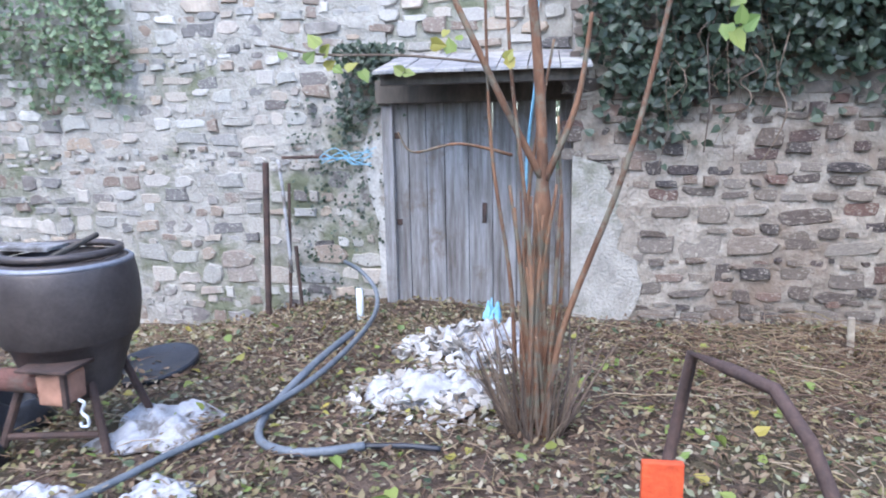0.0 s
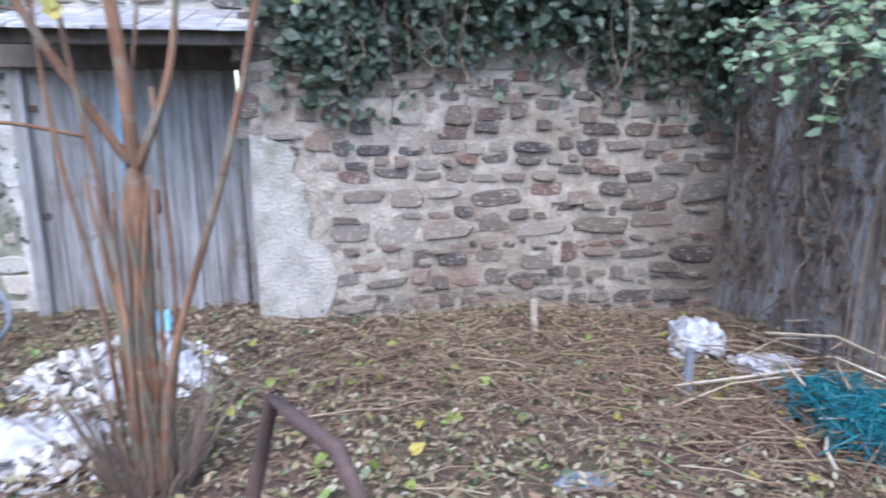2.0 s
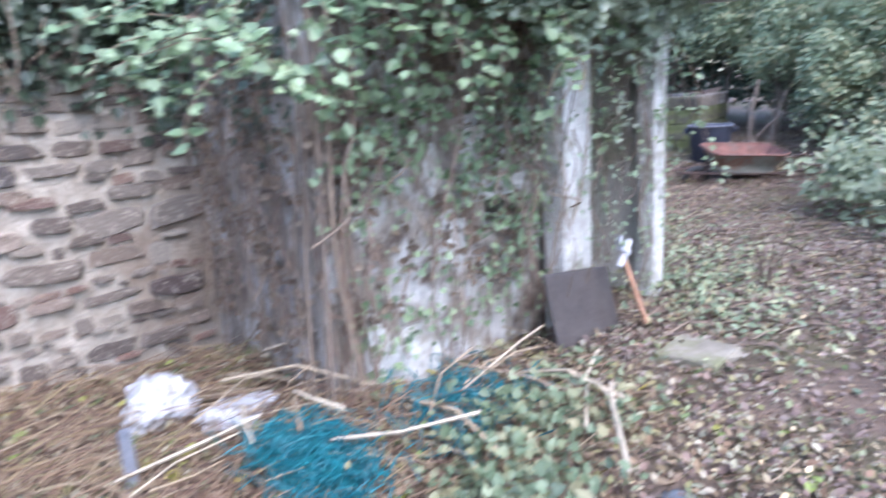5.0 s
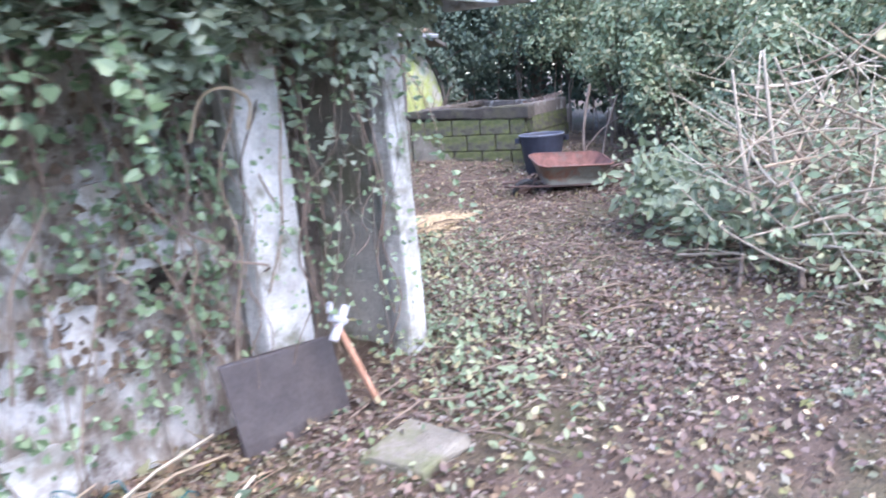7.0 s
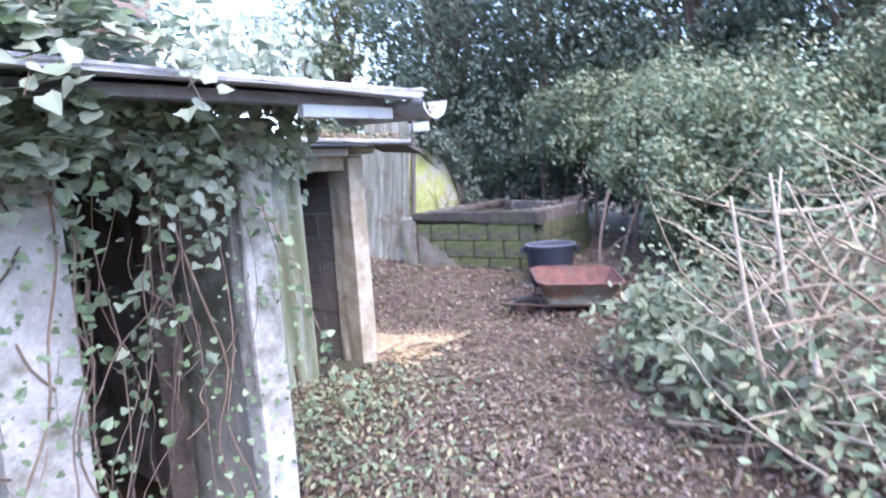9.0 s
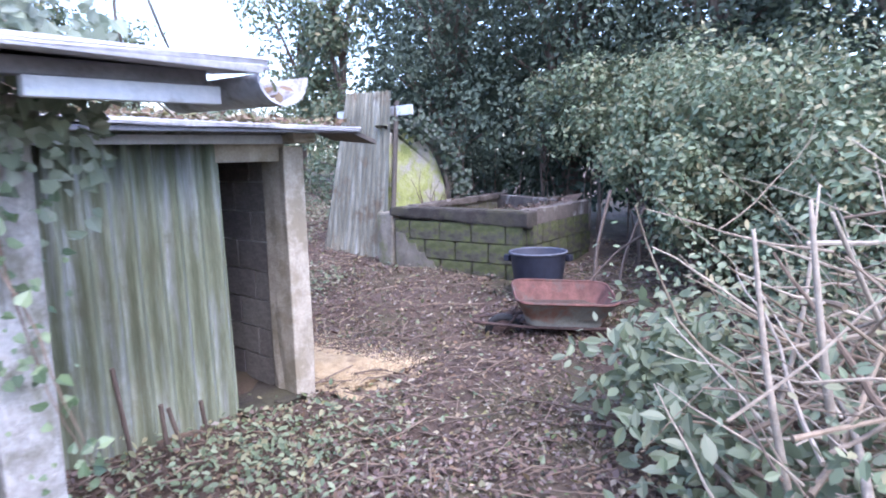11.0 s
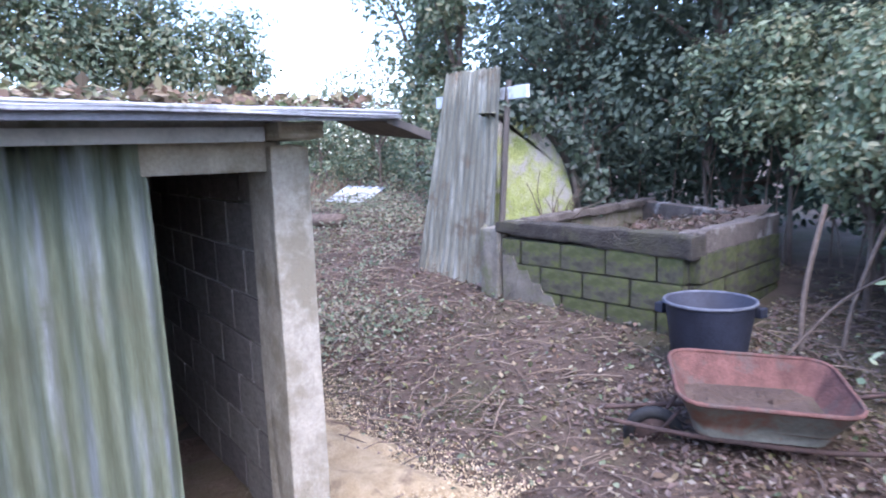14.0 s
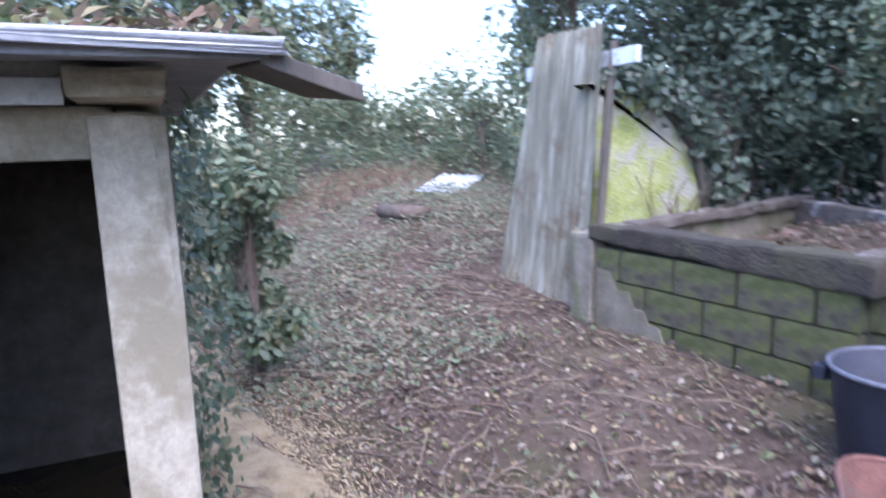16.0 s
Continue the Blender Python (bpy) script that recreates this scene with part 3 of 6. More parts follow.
def corrugated(p_lo, p_hi, pitch, depth, thick=0.004, per=8, rows=3, rag=0.0, rng=None):
    """A corrugated sheet between a lower and an upper line (each a left and a right end)."""
    a0, a1, b0, b1 = [Vector(p) for p in (p_lo[0], p_lo[1], p_hi[0], p_hi[1])]
    width = (a1 - a0).length
    n = max(8, int(width / pitch * per))
    nrm = (a1 - a0).cross(b0 - a0).normalized()
    verts, faces = [], []
    for side in (0, 1):
        for j in range(rows + 1):
            for i in range(n + 1):
                t, s = i / n, j / rows
                p = a0.lerp(a1, t).lerp(b0.lerp(b1, t), s)
                if rng and j in (0, rows):
                    p = p + (b0 - a0).normalized() * rng.uniform(-rag, rag)
                verts.append(p + nrm * (depth * math.sin(2 * math.pi * t * width / pitch) - thick * side))
    m = (rows + 1) * (n + 1)
    for side in (0, 1):
        for j in range(rows):
            for i in range(n):
                q = (side * m + j * (n + 1) + i, side * m + j * (n + 1) + i + 1, side * m + (j + 1) * (n + 1) + i + 1, side * m + (j + 1) * (n + 1) + i)
                faces.append(q if side == 0 else q[::-1])
    for i in range(n):
        for j in (0, rows):
            a = j * (n + 1) + i
            faces.append((a, a + 1, m + a + 1, m + a))
    for j in range(rows):
        for i in (0, n):
            a = j * (n + 1) + i
            faces.append((a, a + n + 1, m + a + n + 1, m + a))
    return verts, faces


bm = box(3.36, 6.06, 2.50, 4.80, 1.755, 1.785, 0.006, 0.006, rs, 5)
for q in bm.verts:
    q.co.z += (q.co.y - 2.5) * 0.10 - (q.co.x - 3.6) * 0.012
sh("roof_sheet", bm, M_ROOF, "pale fibre-cement roof sheet")
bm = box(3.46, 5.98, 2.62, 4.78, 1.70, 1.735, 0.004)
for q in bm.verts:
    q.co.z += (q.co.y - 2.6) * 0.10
sh("roof_lining", bm, M_ROOF_UNDER, "roof underside coloured for shade")
bm = box(5.6, 6.0, 2.60, 2.63, 1.66, 1.70, 0.003)
sh("fascia_strip", bm, M_FLASH, "pale fascia strip")

gut = thing("gutter", "white half-round gutter clogged with leaves", "gutter", at=(6.07, 2.7, 1.68))
gv, gf = [], []
nn = 12
for side, rr in ((0, 0.066), (1, 0.060)):
    for yy in (2.46, 2.7, 2.95):
        for k in range(nn + 1):
            t = math.pi + math.pi * k / nn
            gv.append((6.075 + rr * math.cos(t), yy, 1.715 + rr * math.sin(t) + 0.03 * (yy - 2.46)))
mm = 3 * (nn + 1)
for side in (0, 1):
    for j in range(2):
        for k in range(nn):
            a = side * mm + j * (nn + 1) + k
            gf.append((a, a + 1, a + nn + 2, a + nn + 1))
for k in range(nn):
    for j in (0, 2):
        a = j * (nn + 1) + k
        gf.append((a, a + 1, mm + a + 1, mm + a))
for j in range(2):
    for k in (0, nn):
        a = j * (nn + 1) + k
        gf.append((a, a + nn + 1, mm + a + nn + 1, mm + a))
local(gut, link_mesh("channel", gv, gf, M_WHITE, gut, "", True))

rgl = np.random.default_rng(180)
gy_ = rgl.uniform(2.5, 2.93, 60)
tagged(local(gut, leaves("leaf_fill", np.stack([6.075 + rgl.uniform(-0.04, 0.04, 60), gy_, 1.672 + 0.03 * (gy_ - 2.46) + rgl.uniform(0, 0.03, 60)], 1), np.array((0, 0, 1.0)) + rgl.normal(0, 0.5, (60, 3)), rgl.uniform(0.02, 0.05, 60), M_LITTER, "oval", 180, parent=gut)), "dead brown leaves lying in the channel", kind="stuff")

# ---- sheet-iron shed with open doorway ----
shed_b = thing("block_shed", "low concrete block shed with an open doorway", "shed", at=(6.8, 5.8, 0))


def sb(name, bm, mat, label=""):
    return local(shed_b, part(name, bm, mat, shed_b, label))


v, f = corrugated(((5.75, 4.74, -0.10), (7.185, 4.745, -0.10)), ((5.74, 4.76, 1.65), (7.15, 4.735, 1.645)), 0.122, 0.032, 0.003, 14, 3, 0.006, rs)
local(shed_b, link_mesh("front_sheet", v, f, M_SHEET, shed_b, "corrugated iron sheet streaked with green algae", True))
sb("pillar", box(7.555, 7.70, 4.695, 4.96, -0.05, 1.62, 0.012, 0.004, rs, 3), M_CONCRETE_TAN, "tan cast concrete pillar")
sb("lintel", box(7.10, 7.60, 4.75, 4.95, 1.53, 1.64, 0.01), M_CONCRETE_TAN, "concrete lintel")
sb("pad_stone", box(7.53, 7.70, 4.55, 4.90, 1.64, 1.70, 0.012, 0.004, rs, 1), M_CONCRETE_TAN, "concrete pad under the roof")
sb("flashing", box(6.15, 7.52, 4.645, 4.665, 1.635, 1.685, 0.003), M_FLASH, "pale zinc strip")
sb("wall_plate", box(5.86, 7.56, 4.67, 4.80, 1.66, 1.75, 0.008), M_CONCRETE, "concrete wall plate")
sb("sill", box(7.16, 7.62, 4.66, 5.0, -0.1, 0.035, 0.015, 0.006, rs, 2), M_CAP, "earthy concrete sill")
sb("back_wall", box(5.86, 7.72, 6.9, 7.05, -0.1, 1.75, 0.01), M_BLOCK_GREY)
sb("left_wall", box(5.86, 5.98, 4.85, 6.9, -0.1, 1.75, 0.01), M_BLOCK_GREY)
side = sb("side_wall", box(7.60, 7.70, 4.96, 6.9, -0.1, 1.70, 0.006), M_CONCRETE)
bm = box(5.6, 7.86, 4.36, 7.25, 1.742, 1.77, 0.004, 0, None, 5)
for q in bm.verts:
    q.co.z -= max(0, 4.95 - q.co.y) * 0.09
sb("roof_deck", bm, M_ROOF_UNDER, "roof deck underside, shade in its colour")
bm = box(5.45, 7.88, 4.33, 7.3, 1.774, 1.80, 0.006, 0.005, rs, 8)
for q in bm.verts:
    q.co.z += (6.6 - q.co.x) * 0.018 - max(0, 4.95 - q.co.y) * 0.09
sb("roof_sheet", bm, M_ROOF, "pale fibre-cement roof sheet")
bm = box(7.84, 8.02, 4.36, 4.80, 1.735, 1.765, 0.004)
for q in bm.verts:
    q.co.z -= max(0, q.co.x - 7.84) * 0.35 + max(0, 4.95 - q.co.y) * 0.09
sb("roof_flap", bm, M_DARKWOOD, "drooping broken roof board")
sb("floor_slab", box(5.9, 7.6, 4.8, 6.9, -0.1, 0.0, 0.005), M_CAP, "dark floor slab")

# ---- block trough, leaning tin, lichen wall ----
trough = thing("block_trough", "mossy concrete block planter filled with soil and dead stems", "planter", at=(11.3, 5.9, 0.3))


def tr(name, bm, mat, label=""):
    return local(trough, part(name, bm, mat, trough, label))


TL, TF, TR, TB = Vector((10.40, 6.72, 0)), Vector((10.56, 5.04, 0)), Vector((12.05, 5.28, 0)), Vector((12.95, 7.30, 0))


def run(p, q, thick, z0, z1, bevel=0.012, jitter=0.008, cuts=6, slope=0.0, over=0.0):
    """A wall or rim from p to q, its thickness to the inside, its foot or head sloping."""
    d = (q - p)
    bm = box(-over, d.length + over, 0, thick, z0, z1, bevel)
    longest = [e for e in bm.edges if e.calc_length() > d.length * 0.8]
    bmesh.ops.subdivide_edges(bm, edges=longest, cuts=cuts * 4, use_grid_fill=True)
    m = Matrix.Translation(p) @ Matrix.Rotation(math.atan2(d.y, d.x), 4, "Z")
    for v_ in bm.verts:
        if v_.co.z < (z0 + z1) / 2:
            v_.co.z += slope * (1 - v_.co.x / d.length)
        k = Vector((p.x * 3 + v_.co.x * 7, v_.co.y * 7, v_.co.z * 5))
        v_.co += Vector((0, noise.noise(k), noise.noise(k + Vector((9, 4, 2))))) * jitter
        v_.co = m @ v_.co
    return bm


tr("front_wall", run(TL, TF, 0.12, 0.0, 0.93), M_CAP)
tr("right_wall", run(TF, TR, 0.12, 0.0, 0.975), M_ENDWALL)
tr("back_wall", run(TR, TB, 0.14, 0.0, 0.98), M_ENDWALL)
tr("left_wall", run(TB, TL, 0.14, 0.0, 0.985), M_MOSSY)
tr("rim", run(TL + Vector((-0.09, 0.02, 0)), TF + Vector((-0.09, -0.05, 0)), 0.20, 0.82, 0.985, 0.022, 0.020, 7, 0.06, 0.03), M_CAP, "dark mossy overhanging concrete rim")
tr("rim", run(TF + Vector((-0.02, -0.05, 0)), TR + Vector((0.02, -0.05, 0)), 0.13, 0.80, 0.99, 0.015, 0.020, 7), M_ENDWALL, "stained concrete rim")
tr("rim", run(TB + Vector((0, -0.03, 0)), TL + Vector((0.12, -0.03, 0)), 0.15, 0.93, 1.0, 0.015, 0.020, 7), M_ENDWALL, "stained concrete rim")
sv, n_ = [], 15
for j in range(n_):
    for i_ in range(n_):
        u_, w_ = i_ / (n_ - 1), j / (n_ - 1)
        p = (TF.lerp(TL, u_)).lerp(TR.lerp(TB, u_), w_)
        sv.append((p.x, p.y, 0.60 + 0.34 * w_ * (1 - u_) + 0.14 * w_ + rs.uniform(-0.015, 0.015)))
local(trough, link_mesh("soil", sv, [(j * n_ + i_, j * n_ + i_ + 1, (j + 1) * n_ + i_ + 1, (j + 1) * n_ + i_) for j in range(n_ - 1) for i_ in range(n_ - 1)], M_SOIL, trough, "brown soil heaped to one side", True))
blk = bpy.data.meshes.new("block")
bm = box(-0.5, 0.5, -0.5, 0.5, -0.5, 0.5, 0)
bmesh.ops.bevel(bm, geom=list(bm.edges), offset=0.035, segments=2, affect="EDGES")
bm.to_mesh(blk)
bm.free()
blk.materials.append(M_BLOCK)
for p, q, off, top in ((TF, TL, -0.03, 4), (TF, TR, 0.03, 4)):
    d = (q - p)
    ang = math.degrees(math.atan2(d.y, d.x))
    side_v = Vector((-d.y, d.x, 0)).normalized() * -off
    for row in range(top):
        a = -0.21 if row % 2 else 0.0
        while a < d.length:
            a0, a1 = max(a, 0.0), min(a + 0.415, d.length)
            if a1 - a0 > 0.06:
                c = p + d.normalized() * ((a0 + a1) / 2) + side_v * (1 + rs.uniform(-0.15, 0.15))
                ob = new("block", blk)
                ob.parent = trough
                ob.matrix_parent_inverse = Matrix.Translation(trough.location).inverted()
                ob.matrix_basis = pose(c.x, c.y, 0.125 + row * 0.205, rs.uniform(-1, 1), rs.uniform(-0.6, 0.6), ang + rs.uniform(-0.8, 0.8)) @ Matrix.Diagonal((a1 - a0 - rs.uniform(0.006, 0.014), 0.09, 0.196, 1))
            a += 0.42
fb = bmesh.new()
pd, pn = (TF - TL).normalized(), Vector((-0.995, -0.09, 0))
edge = [(0.02, 0.10), (0.66, 0.10), (0.60, 0.30), (0.55, 0.40), (0.47, 0.41), (0.43, 0.50), (0.34, 0.49), (0.30, 0.60), (0.20, 0.58), (0.14, 0.69), (0.02, 0.70)]
fa = [fb.verts.new(TL + pd * e_ + pn * 0.085 + Vector((0, 0, z_ + rs.uniform(-0.01, 0.01)))) for e_, z_ in edge]
fz = [fb.verts.new(TL + pd * e_ + pn * 0.03 + Vector((0, 0, z_))) for e_, z_ in edge]
fb.faces.new(fa)
for k in range(len(edge)):
    fb.faces.new((fa[k], fz[k], fz[(k + 1) % len(edge)], fa[(k + 1) % len(edge)]))
tr("render_patch", fb, M_MOSSY, "broken grey render over the blocks")
stonefoot = tagged(part("boundary_stone", box(10.31, 10.47, 6.74, 7.00, 0.1, 0.92, 0.03, 0.010, rs, 2), M_MOSSY), "weathered mossy end stone against the planter", "stone")

tin = thing("tin_hoarding", "leaning rusty corrugated tin sheet on a timber post", "sheet metal", at=(10.4, 7.5, 0.35))
v, f = corrugated(((10.36, 8.12, 0.32), (10.42, 6.98, 0.36)), ((10.56, 7.76, 2.34), (10.58, 6.97, 2.31)), 0.10, 0.005, 0.003, 8, 6, 0.02, rs)
local(tin, link_mesh("tin_sheet", v, f, M_TIN, tin, "", True))
local(tin, link_mesh("pole", *tube([(10.38, 8.16, 0.2), (10.60, 7.78, 2.2)], 0.025), M_DARKWOOD, tin, "dark timber pole"))
local(tin, link_mesh("pole", *tube([(10.50, 6.98, 0.2), (10.66, 6.96, 2.2)], 0.03), M_DARKWOOD, tin, "dark timber pole"))
local(tin, part("crossbar", box(10.63, 10.67, 6.70, 8.05, 2.03, 2.14, 0.004), M_FLASH, tin, "pale painted crossbar"))

lw = bmesh.new()
prof = [(10.56, 0.2), (11.56, 0.2)] + [(11.56 - 0.02 * k - 0.9 * (k / 10) ** 2.2, 0.9 + 1.02 * math.sin(k / 10 * math.pi / 2)) for k in range(11)] + [(10.56, 1.92)]
fr = [lw.verts.new((x_, 7.02, z_)) for x_, z_ in prof]
bk = [lw.verts.new((x_, 7.16, z_)) for x_, z_ in prof]
lw.faces.new(fr)
lw.faces.new(bk[::-1])
for k in range(len(prof)):
    lw.faces.new((fr[k], bk[k], bk[(k + 1) % len(prof)], fr[(k + 1) % len(prof)]))
tagged(part("lichen_wall", lw, M_YELLOW), "round-shouldered wall end covered with yellow-green lichen", "wall", kind="structure")

arch = [(x_ + 0.03, 7.0, z_ + 0.02) for x_, z_ in prof[2:11]]
tagged(link_mesh("arched_pipe", *tube(arch, 0.03, 8), M_DARKWOOD, smooth=True), "dark bent branch following the edge of the lichen wall", "branch")

# ---- wheelbarrow ----
barrow = thing("wheelbarrow", "old wheelbarrow with a rusty red tub, parked on litter", "wheelbarrow", at=(9.72, 4.10, 0.11))
BM = pose(9.72, 4.10, 0.11, 7, 3, -48)


def loft(rings):
    n = len(rings[0])
    verts = [p for r in rings for p in r]
    faces = [(i * n + k, i * n + (k + 1) % n, (i + 1) * n + (k + 1) % n, (i + 1) * n + k) for i in range(len(rings) - 1) for k in range(n)]
    return verts, faces


def rounded(lx, ly, z, r=0.12, skew=0.0, n=5):
    out = []
    for cx, cy, a0 in ((lx - r, ly - r, 0), (-lx + r, ly - r, 90), (-lx + r, -ly + r, 180), (lx - r, -ly + r, 270)):
        for k in range(n):
            a = radians(a0 + 90 * k / (n - 1))
            out.append((cx + r * math.cos(a) + skew, cy + r * math.sin(a), z))
    return out


def bpart(name, vf, mat, label="", smooth=True):
    ob = link_mesh(name, [BM @ Vector(p) for p in vf[0]], vf[1], mat, barrow, label, smooth)
    return local(barrow, ob)


outer = [rounded(0.40, 0.31, 0.31), rounded(0.34, 0.25, 0.20, 0.10), rounded(0.30, 0.19, 0.09, 0.08)]
v, f = loft(outer)
f.append(tuple(range(len(v) - 20, len(v)))[::-1])
bpart("tub", (v, f), M_TUB, "grey-green painted tub side")
inner = [rounded(0.392, 0.302, 0.312), rounded(0.332, 0.242, 0.21, 0.10), rounded(0.29, 0.18, 0.10, 0.08)]
v, f = loft(inner)
f.append(tuple(range(len(v) - 20, len(v))))
bpart("tub_lining", (v, [q[::-1] for q in f]), M_RUST, "red rusted tub inside")
rp = rounded(0.40, 0.31, 0.315)
bpart("rim", tube(rp + rp[:1], 0.012, 6, False), M_RUST, "rolled rusty rim")
for s in (-1, 1):
    bpart("handle", tube(spline([(-0.72, 0.06 * s, 0.06), (-0.3, 0.16 * s, 0.07), (0.3, 0.24 * s, 0.10), (0.85, 0.29 * s, 0.20)], 4), 0.013), M_IRON, "dark tube handle")
    bpart("leg", tube([(0.28, 0.22 * s, 0.09), (0.36, 0.24 * s, -0.14), (0.22, 0.23 * s, -0.14), (0.12, 0.2 * s, 0.09)], 0.014), M_IRON)
    bpart("axle_strut", tube([(-0.36, 0.07 * s, 0.16), (-0.47, 0.05 * s, -0.03)], 0.010), M_IRON)
wheel = bpart("tyre", tube([(-0.47 + 0.12 * math.cos(t), 0, -0.03 + 0.12 * math.sin(t)) for t in np.linspace(0, 2 * math.pi, 25)], 0.032, 8, False), M_RUBBER, "black rubber tyre")
rimw = lathe([(0.02, -0.035), (0.05, -0.03), (0.095, -0.02), (0.095, 0.02), (0.05, 0.03), (0.02, 0.035)], 20)
disc = bpart("wheel_disc", ([(-0.47 + p[0], p[2], -0.03 + p[1]) for p in rimw[0]], rimw[1]), M_IRON)

rq = random.Random(404)
v, f = loft([rounded(0.325, 0.235, 0.165 + 0.02 * math.sin(3), 0.10), rounded(0.22, 0.15, 0.185, 0.08), rounded(0.10, 0.07, 0.175, 0.05)])
f.append(tuple(range(len(v) - 20, len(v))))
bpart("tub_dirt", ([(p[0], p[1], p[2] + rq.uniform(-0.012, 0.02)) for p in v], f), M_SOIL, "dark dirt lying in the tub", False)
disc.parent, disc.matrix_parent_inverse = wheel, Matrix.Identity(4)

# ---- bucket ----
bx, by = 10.21, 4.66
bucket = thing("plastic_tub", "large navy-black plastic bucket standing on leaves", "bucket", at=(bx, by, 0.22))
zb = 0.20
v, f = lathe([(0.0, zb), (0.19, zb), (0.20, zb + 0.02), (0.255, zb + 0.42), (0.262, zb + 0.445), (0.25, zb + 0.445), (0.19, zb + 0.03), (0.0, zb + 0.03)], 40, (bx, by))
local(bucket, link_mesh("shell", v, f, M_BUCKET, bucket, "", True))
ring = [(bx + 0.262 * math.cos(t), by + 0.262 * math.sin(t), zb + 0.445) for t in np.linspace(0, 2 * math.pi, 41)]
local(bucket, link_mesh("rim", *tube(ring, 0.011, 6, False), M_BUCKET_RIM, bucket, "scuffed pale rim", True))
for s in (-1, 1):
    a = radians(-60)
    c = (bx + s * 0.275 * math.cos(a), by + s * 0.275 * math.sin(a))
    local(bucket, part("ear", box(c[0] - 0.035, c[0] + 0.035, c[1] - 0.03, c[1] + 0.03, zb + 0.36, zb + 0.42, 0.01), M_BUCKET, bucket))

# ---- cauldron on its stand ----
cx, cy = -1.25, 2.74
caul = thing("cauldron", "big brown cast-iron boiling pot on an iron stand", "cauldron", at=(cx, cy, 0.02))
v, f = lathe([(0.0, 0.22), (0.11, 0.22), (0.155, 0.25), (0.192, 0.36), (0.225, 0.462), (0.243, 0.470), (0.250, 0.482), (0.265, 0.56), (0.270, 0.63), (0.267, 0.70), (0.258, 0.755), (0.250, 0.772), (0.225, 0.790), (0.215, 0.792), (0.235, 0.70), (0.225, 0.55), (0.16, 0.32), (0, 0.28)], 56, (cx, cy))
local(caul, link_mesh("pot", v, f, M_CAST, caul, "", True))
# added ring for the soft pale edge of the pot shoulder
ring = [(cx + 0.243 * math.cos(t), cy + 0.243 * math.sin(t), 0.772) for t in np.linspace(0, 2 * math.pi, 45)]
local(caul, link_mesh("shoulder_edge", *tube(ring, 0.013, 8, False), M_RIM, caul, "worn bluish iron band", True))
ring = [(cx + 0.208 * math.cos(t), cy + 0.208 * math.sin(t), 0.812) for t in np.linspace(0, 2 * math.pi, 45)]
local(caul, link_mesh("neck_ring", *tube(ring, 0.016, 6, False), M_CAST, caul, "", True))
local(caul, part("cover_board", box(cx - 0.40, cx + 0.02, cy - 0.10, cy + 0.02, 0.828, 0.842, 0.004, 0.004, rs, 1), M_PLANK, caul, "weathered board across the mouth"))
for k, (ax, ay) in enumerate(((-0.17, -0.18), (0.17, -0.12), (0.15, 0.18), (-0.15, 0.18))):
    local(caul, link_mesh("leg", *tube([(cx + ax * 0.75, cy + ay * 0.75, 0.33), (cx + ax * 1.35, cy + ay * 1.3, -0.06)], 0.017), M_IRON, caul))
local(caul, link_mesh("stretcher", *tube([(cx - 0.17, cy - 0.19, 0.11), (cx + 0.17, cy - 0.13, 0.11)], 0.014), M_IRON, caul))
local(caul, part("fire_door", box(cx + 0.03, cx + 0.145, cy - 0.25, cy - 0.13, 0.275, 0.395, 0.010, 0.004, rs, 1), M_BRICK, caul, "brick-faced fire door"))
local(caul, part("door_band", box(cx + 0.13, cx + 0.15, cy - 0.255, cy - 0.235, 0.265, 0.41, 0.003), M_IRON, caul, "iron strap on the fire door"))
local(caul, link_mesh("flue_stub", *tube([(cx - 0.16, cy - 0.20, 0.35), (cx + 0.04, cy - 0.19, 0.34)], 0.045, 12), M_RUST, caul, "rusty flue stub", True))
local(caul, part("shelf_plate", box(cx - 0.03, cx + 0.18, cy - 0.28, cy - 0.12, 0.405, 0.42, 0.004, 0.003, rs, 1), M_IRON, caul))
local(caul, link_mesh("stirring_stick", *tube([(cx + 0.02, cy - 0.16, 0.79), (cx + 0.07, cy + 0.12, 0.86)], 0.012, 7), M_DARKWOOD, caul, "short dark stick across the mouth"))
hk = spline([(cx + 0.19, cy - 0.24, 0.30), (cx + 0.215, cy - 0.245, 0.29), (cx + 0.20, cy - 0.245, 0.255), (cx + 0.225, cy - 0.25, 0.235), (cx + 0.225, cy - 0.25, 0.205), (cx + 0.20, cy - 0.25, 0.20), (cx + 0.195, cy - 0.25, 0.215)], 4)
local(caul, link_mesh("hook", *tube(hk, 0.006, 6), M_FLASH, caul, "pale twisted hook", True))

lid_ = thing("round_lid", "black round iron lid lying on the litter", "lid", at=(-1.45, 3.57, 0))
v, f = lathe([(0.0, 0.025), (0.10, 0.022), (0.205, 0.018), (0.22, 0.03), (0.23, 0.03), (0.23, 0.0), (0.0, 0.0)], 36)
lz = Matrix.Translation((-1.45, 3.57, gz(-1.45, 3.57) + 0.03)) @ pose(0, 0, 0, 8, -4, 0)
local(lid_, link_mesh("disc", [lz @ Vector(p) for p in v], f, M_BLACK, lid_, "", True))


